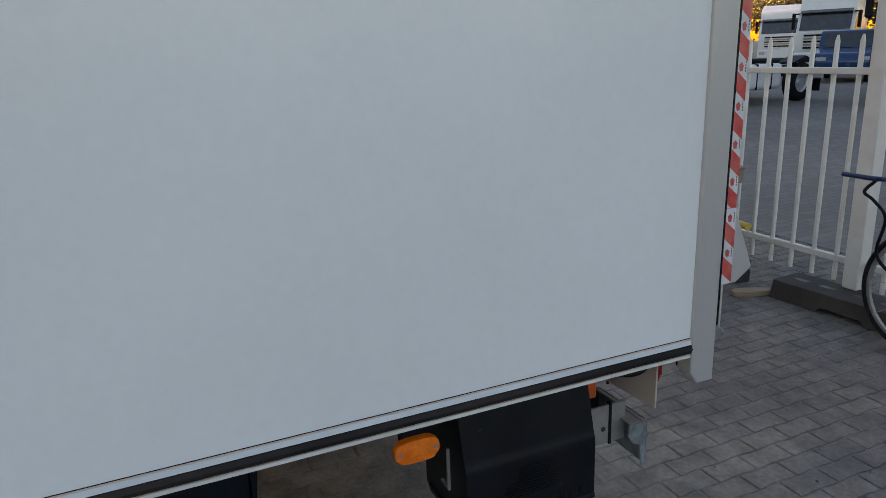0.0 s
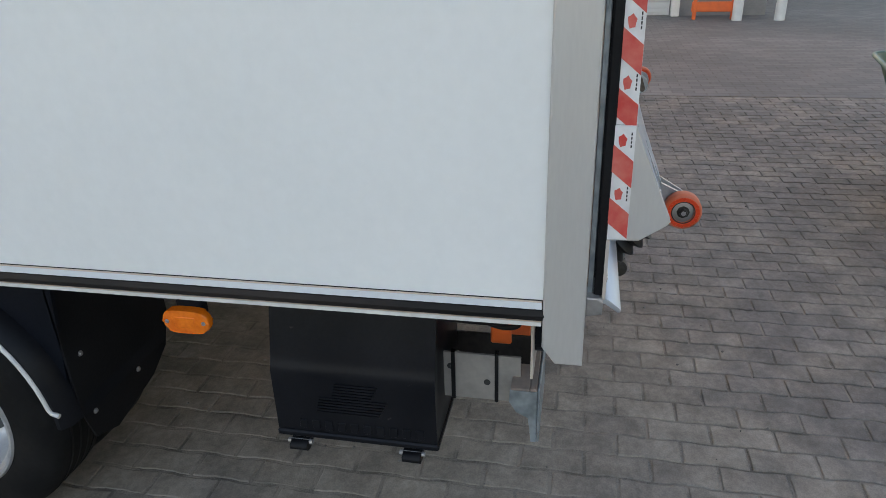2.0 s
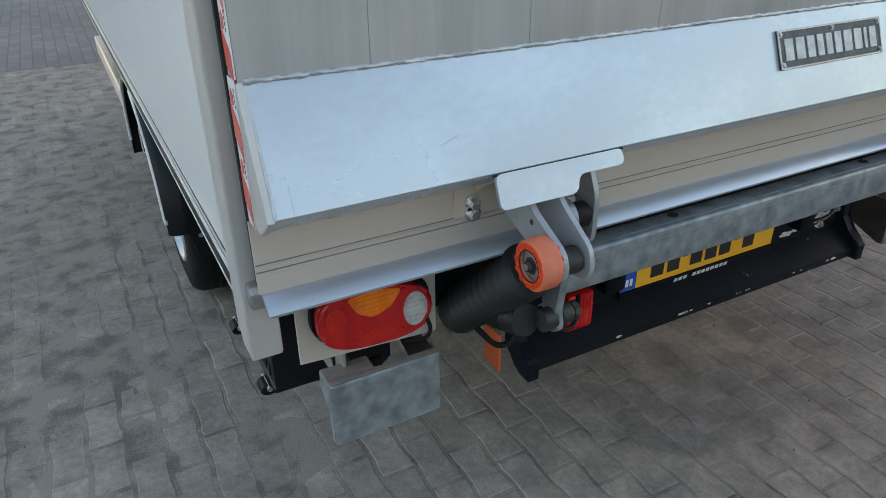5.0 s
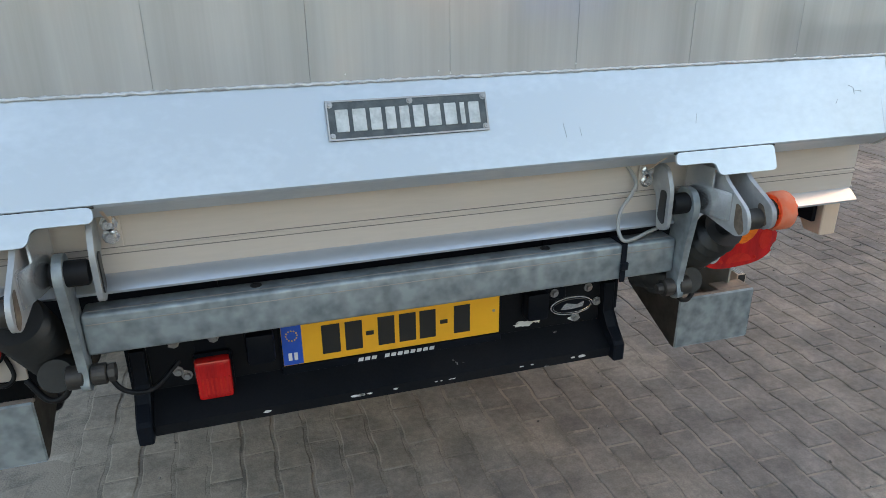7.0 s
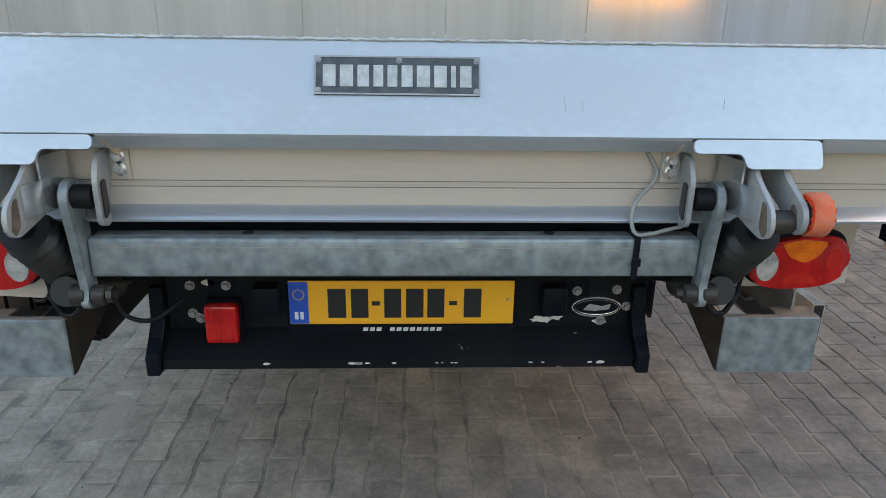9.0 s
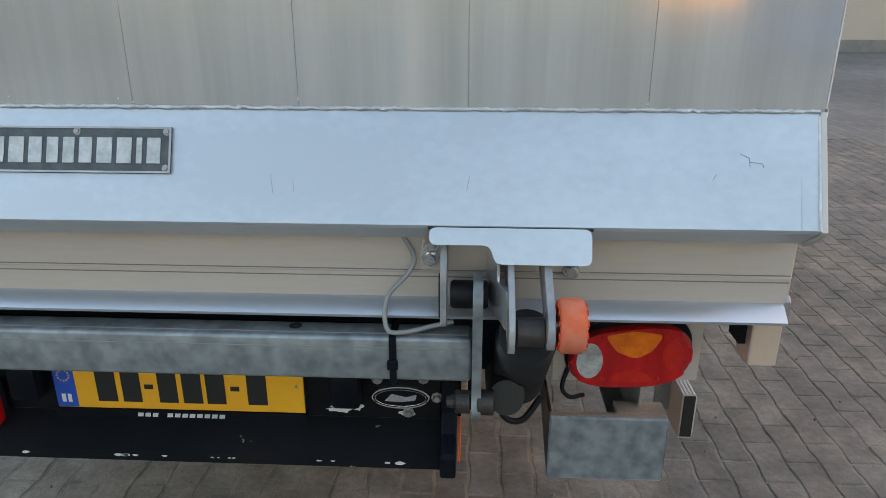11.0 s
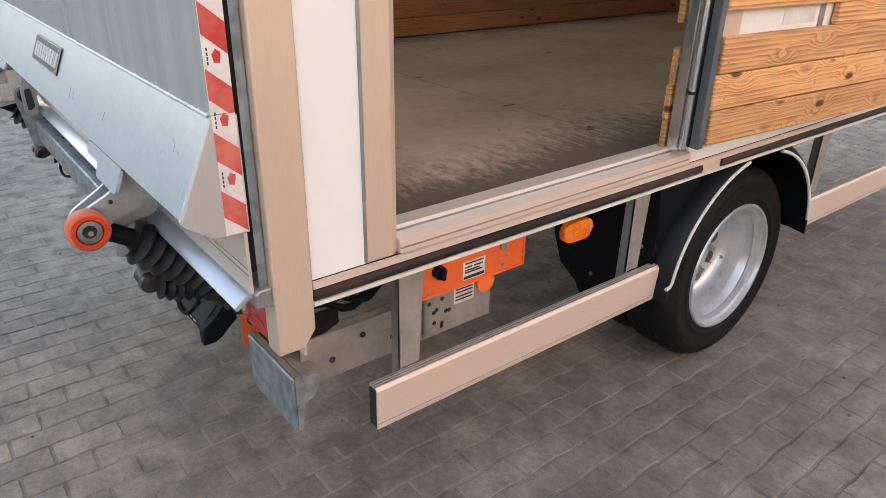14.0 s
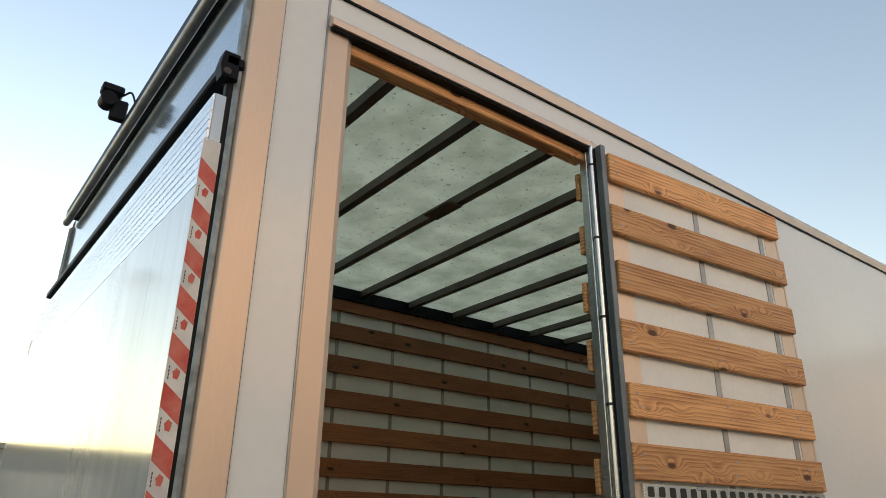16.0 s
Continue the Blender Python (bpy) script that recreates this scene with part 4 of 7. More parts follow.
    # lift arm plates
    P("lift_arm", prism(rounded([(-0.062, 0.958), (-0.110, 0.958), (-0.126, 0.925), (-0.112, 0.84), (-0.098, 0.735), (-0.110, 0.705), (-0.085, 0.690), (-0.060, 0.705), (-0.050, 0.85)], 0.02), "x", X(0.608), X(0.624), 0.002), GALV, "galvanised lift arm plate")
    P("arm_boss", disc((X(0.632), -0.085, 0.722), "x", 0.022, 0.03), PIN, "", 40)
    P("arm_nut", bolt((X(0.580), -0.085, 0.722), "x", 0.012, 0.014), PIN)
    P("arm_bush", disc((X(0.593), -0.085, 0.722), "x", 0.020, 0.026), PIN)
    # hinge pin
    P("hinge_pin", disc((X(0.692), -0.196, 0.912), "x", 0.022, 0.042), PIN, "round cylinder eye", 40)
    P("cylinder_eye", tube([(X(0.692), -0.180, 0.905), (X(0.694), -0.118, 0.868)], 0.020, 16), RUBBER)
    # roller
    roller = P("roller", lathe([(-0.013, 0.024), (-0.017, 0.027), (-0.018, 0.036), (-0.014, 0.0405), (0.014, 0.0405), (0.018, 0.036), (0.017, 0.027), (0.013, 0.024)], (X(0.749), -0.206, 0.929), "x", 36), ROLLER, "worn orange guide roller", 50)
    part("roller_hub", lathe([(-0.014, 0.001), (-0.014, 0.017), (-0.012, 0.0245), (0.012, 0.0245), (0.014, 0.017), (0.014, 0.001)], (X(0.749), -0.206, 0.929), "x", 24), STEEL, roller, "", 40)
    for rf in (-1, 1):
        part("roller_face", lathe([(rf * 0.0166, 0.0250), (rf * 0.0184, 0.0255), (rf * 0.0188, 0.0345), (rf * 0.0172, 0.0355)], (X(0.749), -0.206, 0.929), "x", 36), ORANGE_DEEP, roller, "deep orange roller face")
        for q in range(12):
            t = 2 * math.pi * q / 12
            part("face_lug", bolt((X(0.749) + rf * 0.0185, -0.206 + 0.0315 * math.cos(t), 0.929 + 0.0315 * math.sin(t)), "x", 0.0030, rf * 0.002), ORANGE_DEEP, roller)
        part("roller_ring", lathe([(rf * 0.0180, 0.0236), (rf * 0.0190, 0.0240), (rf * 0.0190, 0.0258), (rf * 0.0180, 0.0262)], (X(0.749), -0.206, 0.929), "x", 36), INK, roller, "dark groove in the roller face")
    part("roller_nut", bolt((X(0.7655), -0.206, 0.929), "x", 0.0095, 0.007 * (1 if s < 0 else -1)), PIN, roller)
    part("roller_axle", tube([(X(0.724), -0.206, 0.929), (X(0.774), -0.206, 0.929)], 0.0055, 8), STEEL, roller)
    # rubber bellows over the cylinders
    bellows((X(0.694), -0.122, 0.868), (X(0.700), 0.115, 0.650), 0.050, 11, "cylinder_boot", "ribbed black rubber cylinder boot")
    bellows((X(0.668), -0.070, 0.722), (X(0.668), 0.14, 0.650), 0.034, 10, "lower_boot", "ribbed black rubber cylinder boot")
    P("cylinder_rod", tube([(X(0.69), 0.10, 0.655), (X(0.69), 0.55, 0.60)], 0.032, 14), BLACK, "", 40)
    # hanging hydraulic hose
    P("hose", tube(curve([(X(0.66), -0.02, 0.72), (X(0.665), -0.035, 0.665), (X(0.70), -0.03, 0.652), (X(0.735), -0.01, 0.69)], 6), 0.006, 8), RUBBER, "looped black hose", 50)
    # tail lamp on its bracket
    lx, lz = 0.905, 0.733
    x0, x1 = span(0.766, 1.046)
    P("lamp_bracket", prism([(x0, 0.835), (x1, 0.835), (x1, 0.668 if s > 0 else 0.632), (x0, 0.660 if s > 0 else 0.648)], "y", 0.097, 0.103, 0.001), SKIRT, "beige lamp bracket plate")

    def egg(w, h, up=0.0):
        """The lamp's outline: a long oval, fuller towards the outer end."""
        out = []
        for k in range(48):
            t = 2 * math.pi * k / 48
            c, q = math.cos(t), math.sin(t)
            px = math.copysign(abs(c) ** 0.72, c) * w
            pz = math.copysign(abs(q) ** 0.80, q) * h * (1.0 + 0.07 * px / w) + 0.010 * px / w
            out.append((X(lx + px), lz + pz + (up if q > 0.1 else 0.0)))
        return out
    lamp = P("tail_lamp", prism(egg(0.1135, 0.0610), "y", 0.058, 0.0900, 0.010, seg=3), RED_LENS, "red, amber and clear tail lamp", 40)
    part("lamp_housing", prism(egg(0.1185, 0.0655, 0.008), "y", 0.0800, 0.0965, 0.004), BLACK, lamp, "black lamp housing")
    part("lens_rim", tube([(x, 0.0655, z) for x, z in egg(0.1125, 0.0600)] + [(egg(0.1125, 0.0600)[0][0], 0.0655, egg(0.1125, 0.0600)[0][1])], 0.0022, 6), RED_LENS, lamp, "raised rim of the lens", 60)
    amber = part("amber_segment", prism(rounded([(X(0.855), 0.780), (X(0.905), 0.791), (X(0.962), 0.785), (X(0.945), 0.752), (X(0.915), 0.734), (X(0.878), 0.748)], 0.010), "y", 0.0562, 0.064, 0.001), AMBER, lamp, "amber indicator lens")
    for k in range(5):
        z = 0.744 + 0.009 * k
        w = 0.014 + 0.0075 * k
        part("lens_rib", box(*span(0.911 - w, 0.911 + w), 0.0554, 0.0570, z, z + 0.0035, 0.0006), AMBER, amber)
    clear = part("clear_segment", prism([(X(0.829) + s * 0.0245 * math.cos(t), 0.727 + 0.0370 * math.sin(t)) for t in [2 * math.pi * k / 28 for k in range(28)]], "y", 0.0556, 0.070, 0.002), CLEAR_LENS, lamp, "clear reversing lens")
    for k in range(6):
        z = 0.700 + 0.0105 * k
        w = 0.021 * math.sqrt(max(0.05, 1 - ((z - 0.727) / 0.036) ** 2))
        part("lens_rib", box(*span(0.829 - w, 0.829 + w), 0.0550, 0.0562, z, z + 0.003, 0.0005), CLEAR_LENS, clear)
    if s < 0:
        DEEP_RED = material("deep_red_reflector", (0.58, 0.018, 0.008), (0.46, 0.012, 0.007), rough=0.2, scale=60, fine=300, bump=0.3)
    part("reflector", prism([(X(0.983) + s * 0.020 * math.cos(t), 0.742 + 0.030 * math.sin(t)) for t in [2 * math.pi * k / 24 for k in range(24)]], "y", 0.0570, 0.064, 0.001), DEEP_RED, lamp, "round deep red reflector")
    part("lens_arch", prism(rounded([(X(0.868), 0.684), (X(0.876), 0.702), (X(0.908), 0.712), (X(0.940), 0.702), (X(0.950), 0.686)], 0.006), "y", 0.0572, 0.064, 0.001), DEEP_RED, lamp)
    for bx, bz in ((0.852, 0.776), (0.966, 0.781), (0.856, 0.690), (0.958, 0.693)):
        part("lens_screw", bolt((X(bx), 0.0565, bz), "y", 0.0035, 0.002), DEEP_RED, lamp)
    P("lamp_cable", tube(curve([(X(0.80), 0.10, 0.70), (X(0.785), 0.085, 0.655), (X(0.80), 0.08, 0.635), (X(0.83), 0.10, 0.628)], 5), 0.0045, 8), RUBBER, "thin black lamp cable", 50)
    # galvanised underrun end plate with folded top
    gx0, gx1 = span(0.765, 1.000)
    P("underrun_end", box(gx0, gx1, 0.083, 0.089, 0.438, 0.586, 0.004), GALV, "galvanised underrun end plate")
    P("underrun_top", box(gx0, gx1, 0.0892, 0.106, 0.579, 0.586, 0.003), DUSTY, "dusty folded top of the end plate")
    P("underrun_top", box(*span(0.900, 1.000), 0.1062, 0.148, 0.579, 0.586, 0.002), DUSTY, "dusty folded top of the end plate")
    P("underrun_cheek", prism([(0.0892, 0.5788), (0.150, 0.5788), (0.152, 0.548), (0.135, 0.520), (0.108, 0.508), (0.101, 0.440), (0.0892, 0.440)], "x", X(0.9935), X(0.9995), 0.001), GALV, "cut galvanised side cheek")
    P("underrun_cheek", prism([(0.0892, 0.5788), (0.33, 0.5788), (0.33, 0.53), (0.104, 0.440), (0.0892, 0.440)], "x", X(0.766), X(0.772)), PIN)
    # lower longitudinal box beam behind the end plate
    lb = P("support_beam", prism([(X(0.955), 0.515), (X(0.955), 0.637), (X(0.949), 0.637), (X(0.949), 0.521), (X(0.905), 0.521), (X(0.905), 0.515)], "y", 0.13, 0.70, 0.001), GALV_DIRT_SHADE, "punched galvanised support beam")
    for k in range(6):
        y = 0.207 + 0.085 * k
        part("beam_slot", lathe([(0, 0.0005), (0, 0.008), (0.001, 0.008)], (X(0.9556), y, 0.60 if k % 2 else 0.563), "x", 12), INK, lb)
    # orange side plate at the bumper end
    P("bumper_marker", box(*span(0.580, 0.586), 0.135, 0.200, 0.430, 0.530, 0.002), ORANGE, "orange reflective marker plate")

# bumper step and number plate
bump = P("bumper_back", box(-0.545, 0.546, 0.121, 0.130, 0.545, 0.76, 0.003), BLACK_CHIP, "chipped black bumper back plate")
P("bumper_step", prism([(0.050, 0.476), (0.050, 0.500), (0.056, 0.504), (0.1205, 0.548), (0.1205, 0.525), (0.066, 0.476)], "x", -0.545, 0.546, 0.002), BLACK_CHIP, "black bumper step with chipped paint")
for s, a, b in ((-1, -0.578, -0.5455), (1, 0.5465, 0.579)):
    P("bumper_cap", prism([(0.034, 0.468), (0.034, 0.512), (0.042, 0.520), (0.078, 0.542), (0.104, 0.575), (0.104, 0.655), (0.130, 0.655), (0.130, 0.520), (0.085, 0.482), (0.066, 0.468)], "x", a, b, 0.005), BLACK, "black plastic bumper end cap")
    P("bumper_upright", box(min(a, a + s * 0.01), max(a, a + s * 0.01) + 0.03, 0.1305, 0.138, 0.55, 0.76), BLACK)
pl = P("number_plate", box(-0.262, 0.264, 0.1115, 0.1150, 0.559, 0.669, 0.001), YELLOW, "yellow number plate with black bars")
part("plate_band", box(-0.2615, -0.2170, 0.1107, 0.1113, 0.561, 0.667), BLUE, pl, "blue country band")
for k in range(12):
    a = 2 * math.pi * k / 12
    part("band_star", lathe([(0, 0.0003), (0, 0.0020), (0.0004, 0.0020)], (-0.2392 + 0.0125 * math.cos(a), 0.1101, 0.6350 + 0.0125 * math.sin(a)), "y", 6), YELLOW, pl)
part("band_bar", box(-0.2500, -0.2415, 0.1099, 0.1105, 0.5725, 0.5915), WHITE_TAPE, pl)
part("band_bar", box(-0.2370, -0.2290, 0.1099, 0.1105, 0.5725, 0.5915), WHITE_TAPE, pl)
for x, w, h in ((-0.172, 0.042, 0.074), (-0.118, 0.040, 0.074), (-0.070, 0.019, 0.011), (-0.041, 0.040, 0.074), (0.010, 0.041, 0.074), (0.060, 0.040, 0.074), (0.111, 0.019, 0.011), (0.146, 0.041, 0.074)):
    part("plate_bar", box(x, x + w, 0.1101, 0.1111, 0.613 - h / 2, 0.613 + h / 2, 0.0004), INK, pl)
part("plate_screw", lathe([(0, 0.0004), (0, 0.0035), (0.001, 0.0040)], (0.249, 0.1105, 0.622), "y", 10), STEEL, pl)
part("plate_holder", box(-0.268, 0.270, 0.1153, 0.1205, 0.535, 0.673, 0.002), BLACK, pl, "black plate holder")
part("holder_lip", box(-0.266, 0.268, 0.1075, 0.1152, 0.5385, 0.5575, 0.001), BLACK, pl, "black lower strip of the plate holder")
for k in range(12):
    if k != 3:
        part("holder_text_bar", prism([(-0.092 + 0.0158 * k, 0.5435), (-0.0805 + 0.0158 * k, 0.5435), (-0.0785 + 0.0158 * k, 0.5525), (-0.0900 + 0.0158 * k, 0.5525)], "y", 0.1068, 0.1074), WHITE_TAPE, pl)
fog = P("fog_lamp", box(-0.450, -0.375, 0.074, 0.106, 0.527, 0.622, 0.008, seg=2), RED_LENS, "red rear fog lamp", 40)
part("fog_housing", box(-0.454, -0.371, 0.100, 0.1205, 0.523, 0.626, 0.006), BLACK, fog)
part("fog_lens_band", box(-0.446, -0.379, 0.0725, 0.076, 0.540, 0.582, 0.001), DEEP_RED, fog)
for k in range(7):
    part("lens_rib", box(-0.443 + 0.0092 * k, -0.4385 + 0.0092 * k, 0.0718, 0.0730, 0.536, 0.614, 0.0005), RED_LENS, fog)
for x0, x1 in ((-0.340, -0.278), (0.325, 0.385)):
    P("plate_lamp", box(x0, x1, 0.078, 0.1205, 0.590, 0.665, 0.010, seg=2), BLACK, "black plate lamp housing", 40)
BX, BZ = 0.463, 0.601
badge = P("oval_badge", prism([(BX + 0.060 * math.cos(t), BZ + 0.0255 * math.sin(t)) for t in [2 * math.pi * k / 40 for k in range(40)]], "y", 0.113, 0.1205, 0.0015), SILVER, "oval chrome-edged badge", 40)
part("badge_face", prism([(BX + 0.0565 * math.cos(t), BZ + 0.0222 * math.sin(t)) for t in [2 * math.pi * k / 40 for k in range(40)]], "y", 0.1122, 0.1129), BLACK, badge, "black face of the badge")
part("badge_ring", tube([(BX + 0.0525 * math.cos(t), 0.1122, BZ + 0.0190 * math.sin(t)) for t in [2 * math.pi * k / 40 for k in range(41)]], 0.0008, 5), SILVER, badge)
part("badge_mark", prism(rounded([(BX - 0.033, BZ - 0.007), (BX - 0.018, BZ + 0.010), (BX + 0.012, BZ + 0.003), (BX + 0.034, BZ + 0.010), (BX + 0.030, BZ - 0.005), (BX - 0.002, BZ - 0.009)], 0.004), "y", 0.1112, 0.1120), SILVER, badge)
for x, z in ((-0.487, 0.655), (-0.405, 0.655), (0.415, 0.640), (0.510, 0.643), (0.478, 0.563), (-0.487, 0.585), (-0.470, 0.572), (0.537, 0.60)):
    P("bumper_bolt", bolt((x, 0.117, z), "y", 0.008, 0.006), STEEL, "round-headed steel bolt")
for x, z, w in ((-0.445, 0.662, 0.05), (0.335, 0.566, 0.07), (0.37, 0.572, 0.04), (0.475, 0.560, 0.045), (-0.475, 0.578, 0.02)):
    pts = [(x + w * 0.5 * math.cos(t) * (0.7 + 0.5 * noise.noise((x * 9, t * 2, 1))), z + 0.010 * math.sin(t) * (0.7 + 0.6 * noise.noise((x * 7, t * 3, 2)))) for t in [2 * math.pi * k / 18 for k in range(18)]]
    P("paint_chip", prism(pts, "y", 0.1200, 0.1208), PAINT_WHITE, "pale bare patch in the black paint")
rng = random.Random(9)
for k in range(16):
    x, r = rng.uniform(-0.48, 0.52), rng.uniform(0.003, 0.012)
    pts = [(x + r * math.cos(t) * rng.uniform(0.6, 1.2), 0.489 + 0.35 * r * math.sin(t)) for t in [2 * math.pi * j / 9 for j in range(9)]]
    P("paint_chip", prism(pts, "y", 0.0492, 0.0498), PAINT_WHITE)
# cable across the beam, cable tie
P("lamp_cable", tube(curve([(0.488, -0.036, 1.008), (0.510, -0.045, 0.970), (0.500, -0.05, 0.942), (0.470, -0.060, 0.910), (0.462, -0.070, 0.875), (0.470, -0.080, 0.850), (0.500, -0.072, 0.846), (0.545, -0.058, 0.852), (0.575, -0.05, 0.856)], 6), 0.0042, 8), material("grey_cable", (0.33, 0.33, 0.32), rough=0.5), "grey cable looped over the beam", 50)
P("cable_tie", box(0.469, 0.481, -0.0845, -0.0805, 0.752, 0.842), BLACK, "black cable tie")
P("cable_tie", box(0.469, 0.481, -0.0803, -0.022, 0.8384, 0.842), BLACK)
# Added black plate that keeps the gap behind the beam dark.
P("gap_dark_plate", box(-0.76, 0.76, 0.1315, 0.139, 0.66, 0.86, 0.003), BLACK, "black plate added to darken the gap behind the beam")
P("tie_head", box(0.466, 0.484, -0.092, -0.0846, 0.782, 0.800, 0.002), BLACK)
P("rear_cable", tube(curve([(-0.60, -0.02, 0.70), (-0.57, -0.04, 0.655), (-0.52, -0.03, 0.64), (-0.47, 0.02, 0.665)], 6), 0.005, 8), RUBBER, "", 50)

# chassis, axle and what hangs below the floor
for s in (-1, 1):
    P("chassis_rail", box(*sorted((s * 0.38, s * 0.45)), 0.12, BOXL + 0.2, 0.62, 0.80, 0.004), BLACK, "black chassis rail")
for y in (0.30, 0.9, 1.45, 2.0, 2.6, 3.2, 3.8):
    P("floor_bearer", box(-1.07, 1.07, y, y + 0.05, 0.80, 0.868, 0.003), BLACK, "black floor cross bearer")
P("rear_axle", tube([(-0.8, 1.68, 0.40), (0.8, 1.68, 0.40)], 0.05, 16), BLACK, "black rear axle", 50)
P("differential", lathe([(-0.14, 0.05), (-0.10, 0.12), (0, 0.16), (0.10, 0.12), (0.14, 0.05)], (0, 1.68, 0.40), "x", 20), BLACK, "", 50)
P("hydraulic_hose", tube(curve([(0.60, 0.2, 0.74), (0.78, 0.3, 0.70), (0.93, 0.36, 0.73), (1.0, 0.48, 0.77)], 6), 0.012, 8), RUBBER, "", 50)
P("hydraulic_hose", tube(curve([(0.55, 0.15, 0.76), (0.76, 0.22, 0.72), (0.93, 0.25, 0.76), (0.99, 0.40, 0.80)], 6), 0.010, 8), RUBBER, "", 50)
P("valve_block", box(0.72, 0.88, 0.26, 0.40, 0.66, 0.78, 0.01), BLACK, "black valve block")
P("lift_frame_plate", prism([(0.14, 0.80), (0.70, 0.80), (0.70, 0.66), (0.46, 0.60), (0.14, 0.56)], "x", 0.600, 0.610, 0.002), BLACK, "black lift frame side plate")
for k in range(5):
    P("hydraulic_hose", tube(curve([(0.63 + 0.03 * k, 0.16, 0.66 + 0.02 * k), (0.76 + 0.02 * k, 0.26 + 0.02 * k, 0.60 + 0.03 * (k % 3)), (0.80 + 0.012 * k, 0.42, 0.66 + 0.02 * (k % 2)), (0.78, 0.56 + 0.02 * k, 0.72)], 6), 0.011, 8), RUBBER, "black hydraulic hose", 50)
P("valve_coil", tube([(0.80, 0.28, 0.74), (0.90, 0.28, 0.74)], 0.024, 14), BLACK, "", 40)
P("valve_coil", tube([(0.80, 0.36, 0.72), (0.895, 0.36, 0.72)], 0.024, 14), BLACK, "", 40)
P("pump_motor", tube([(0.70, 0.46, 0.70), (0.92, 0.46, 0.70)], 0.048, 20), BLACK, "black pump motor", 40)
# orange control panel on the right side
ctrl = P("control_box", box(1.000, 1.040, 0.395, 0.735, 0.690, 0.815, 0.006, seg=2), ORANGE, "orange lift control box with black knobs", 40)
for a, b, c, d in ((0.398, 0.732, 0.6925, 0.6985), (0.398, 0.732, 0.8065, 0.8125), (0.398, 0.404, 0.6990, 0.8060), (0.726, 0.732, 0.6990, 0.8060)):
    part("lid_rim", box(1.0385, 1.0445, a, b, c, d, 0.0015), ORANGE, ctrl)
for yy, zz in ((0.660, 0.712), (0.425, 0.704), (0.675, 0.735)):
    part("lid_screw", bolt((1.0415, yy, zz), "x", 0.004, -0.002), STEEL, ctrl)
part("box_tab", prism(rounded([(0.575, 0.690), (0.635, 0.690), (0.628, 0.660), (0.605, 0.650), (0.582, 0.660)], 0.012), "x", 1.034, 1.040), ORANGE, ctrl)
part("knob", disc((1.048, 0.450, 0.757), "x", 0.017, 0.020, 18), BLACK, ctrl, "black control knob", 40)
part("knob_lever", box(1.057, 1.070, 0.444, 0.456, 0.742, 0.772, 0.003), BLACK, ctrl)
part("knob", disc((1.046, 0.690, 0.795), "x", 0.014, 0.018, 16), BLACK, ctrl)
part("knob", disc((1.043, 0.655, 0.765), "x", 0.010, 0.010, 16), STEEL, ctrl)
part("rating_sticker", box(1.0402, 1.0410, 0.528, 0.598, 0.706, 0.756), WHITE_TAPE, ctrl, "white rating sticker with bars")
for z, a, b in ((0.752, 0.534, 0.592), (0.742, 0.534, 0.556), (0.742, 0.562, 0.590), (0.734, 0.534, 0.580), (0.728, 0.534, 0.588)):
    part("text_bar", box(1.0411, 1.0415, a, b, z - 0.004, z), INK, ctrl)
part("text_bar", box(1.0411, 1.0415, 0.530, 0.596, 0.7085, 0.7165), INK, ctrl)
pump = P("pump_cover", box(0.957, 0.975, 0.465, 0.632, 0.535, 0.655, 0.004), GALV_DIRT_SHADE, "galvanised pump cover with sticker")
part("rating_sticker", box(0.9755, 0.9762, 0.555, 0.622, 0.600, 0.648), WHITE_TAPE, pump)
for z in (0.643, 0.634, 0.622, 0.613):
    part("text_bar", box(0.9763, 0.9767, 0.560, 0.617, z - 0.004, z), INK, pump)
rng = random.Random(3)
for k in range(9):
    part("punched_hole", lathe([(0, 0.0005), (0, 0.006), (0.0008, 0.006)], (0.9756, rng.uniform(0.475, 0.54), rng.uniform(0.545, 0.645)), "x", 10), INK, pump)

# black power-pack box on the left side
pack_profile = [(-0.78, 0.815), (-0.985, 0.815), (-1.012, 0.775), (-1.046, 0.640), (-1.056, 0.615), (-1.056, 0.450), (-1.046, 0.438), (-0.78, 0.415)]
pack = P("power_pack_box", prism(rounded(pack_profile, 0.022), "y", 0.308, 0.692, 0.012, seg=3), COVER, "black plastic lift power pack box", 40)
for k in range(11):
    z = 0.590 - 0.008 * k
    a, b = (0.44, 0.54) if k < 5 else (0.40, 0.57)
    part("embossed_line", box(-1.0595, -1.0555, a + 0.004 * k, b + 0.002 * k, z, z + 0.0045), COVER, pack)
for k in range(10):
    y = 0.635 - 0.031 * k
    part("embossed_bar", box(-1.0590, -1.0555, y - 0.019, y, 0.461, 0.486, 0.001), COVER, pack)
part("box_foot", box(-1.0595, -0.80, 0.304, 0.696, 0.432, 0.449, 0.004), COVER, pack)
for y in (0.365, 0.637):
    part("box_latch", prism(rounded([(-1.03, 0.4315), (-1.075, 0.4315), (-1.086, 0.418), (-1.072, 0.404), (-1.040, 0.412)], 0.008), "y", y - 0.022, y + 0.022, 0.003), RUBBER, pack, "rubber latch")
    part("latch_pin", tube([(-1.064, y - 0.03, 0.426), (-1.064, y + 0.03, 0.426)], 0.006, 8), STEEL, pack)
P("left_cable", tube(curve([(-1.06, 0.47, 0.815), (-1.075, 0.30, 0.800), (-1.07, 0.16, 0.795), (-1.05, 0.10, 0.815)], 6), 0.005, 8), RUBBER, "thin black cable", 50)
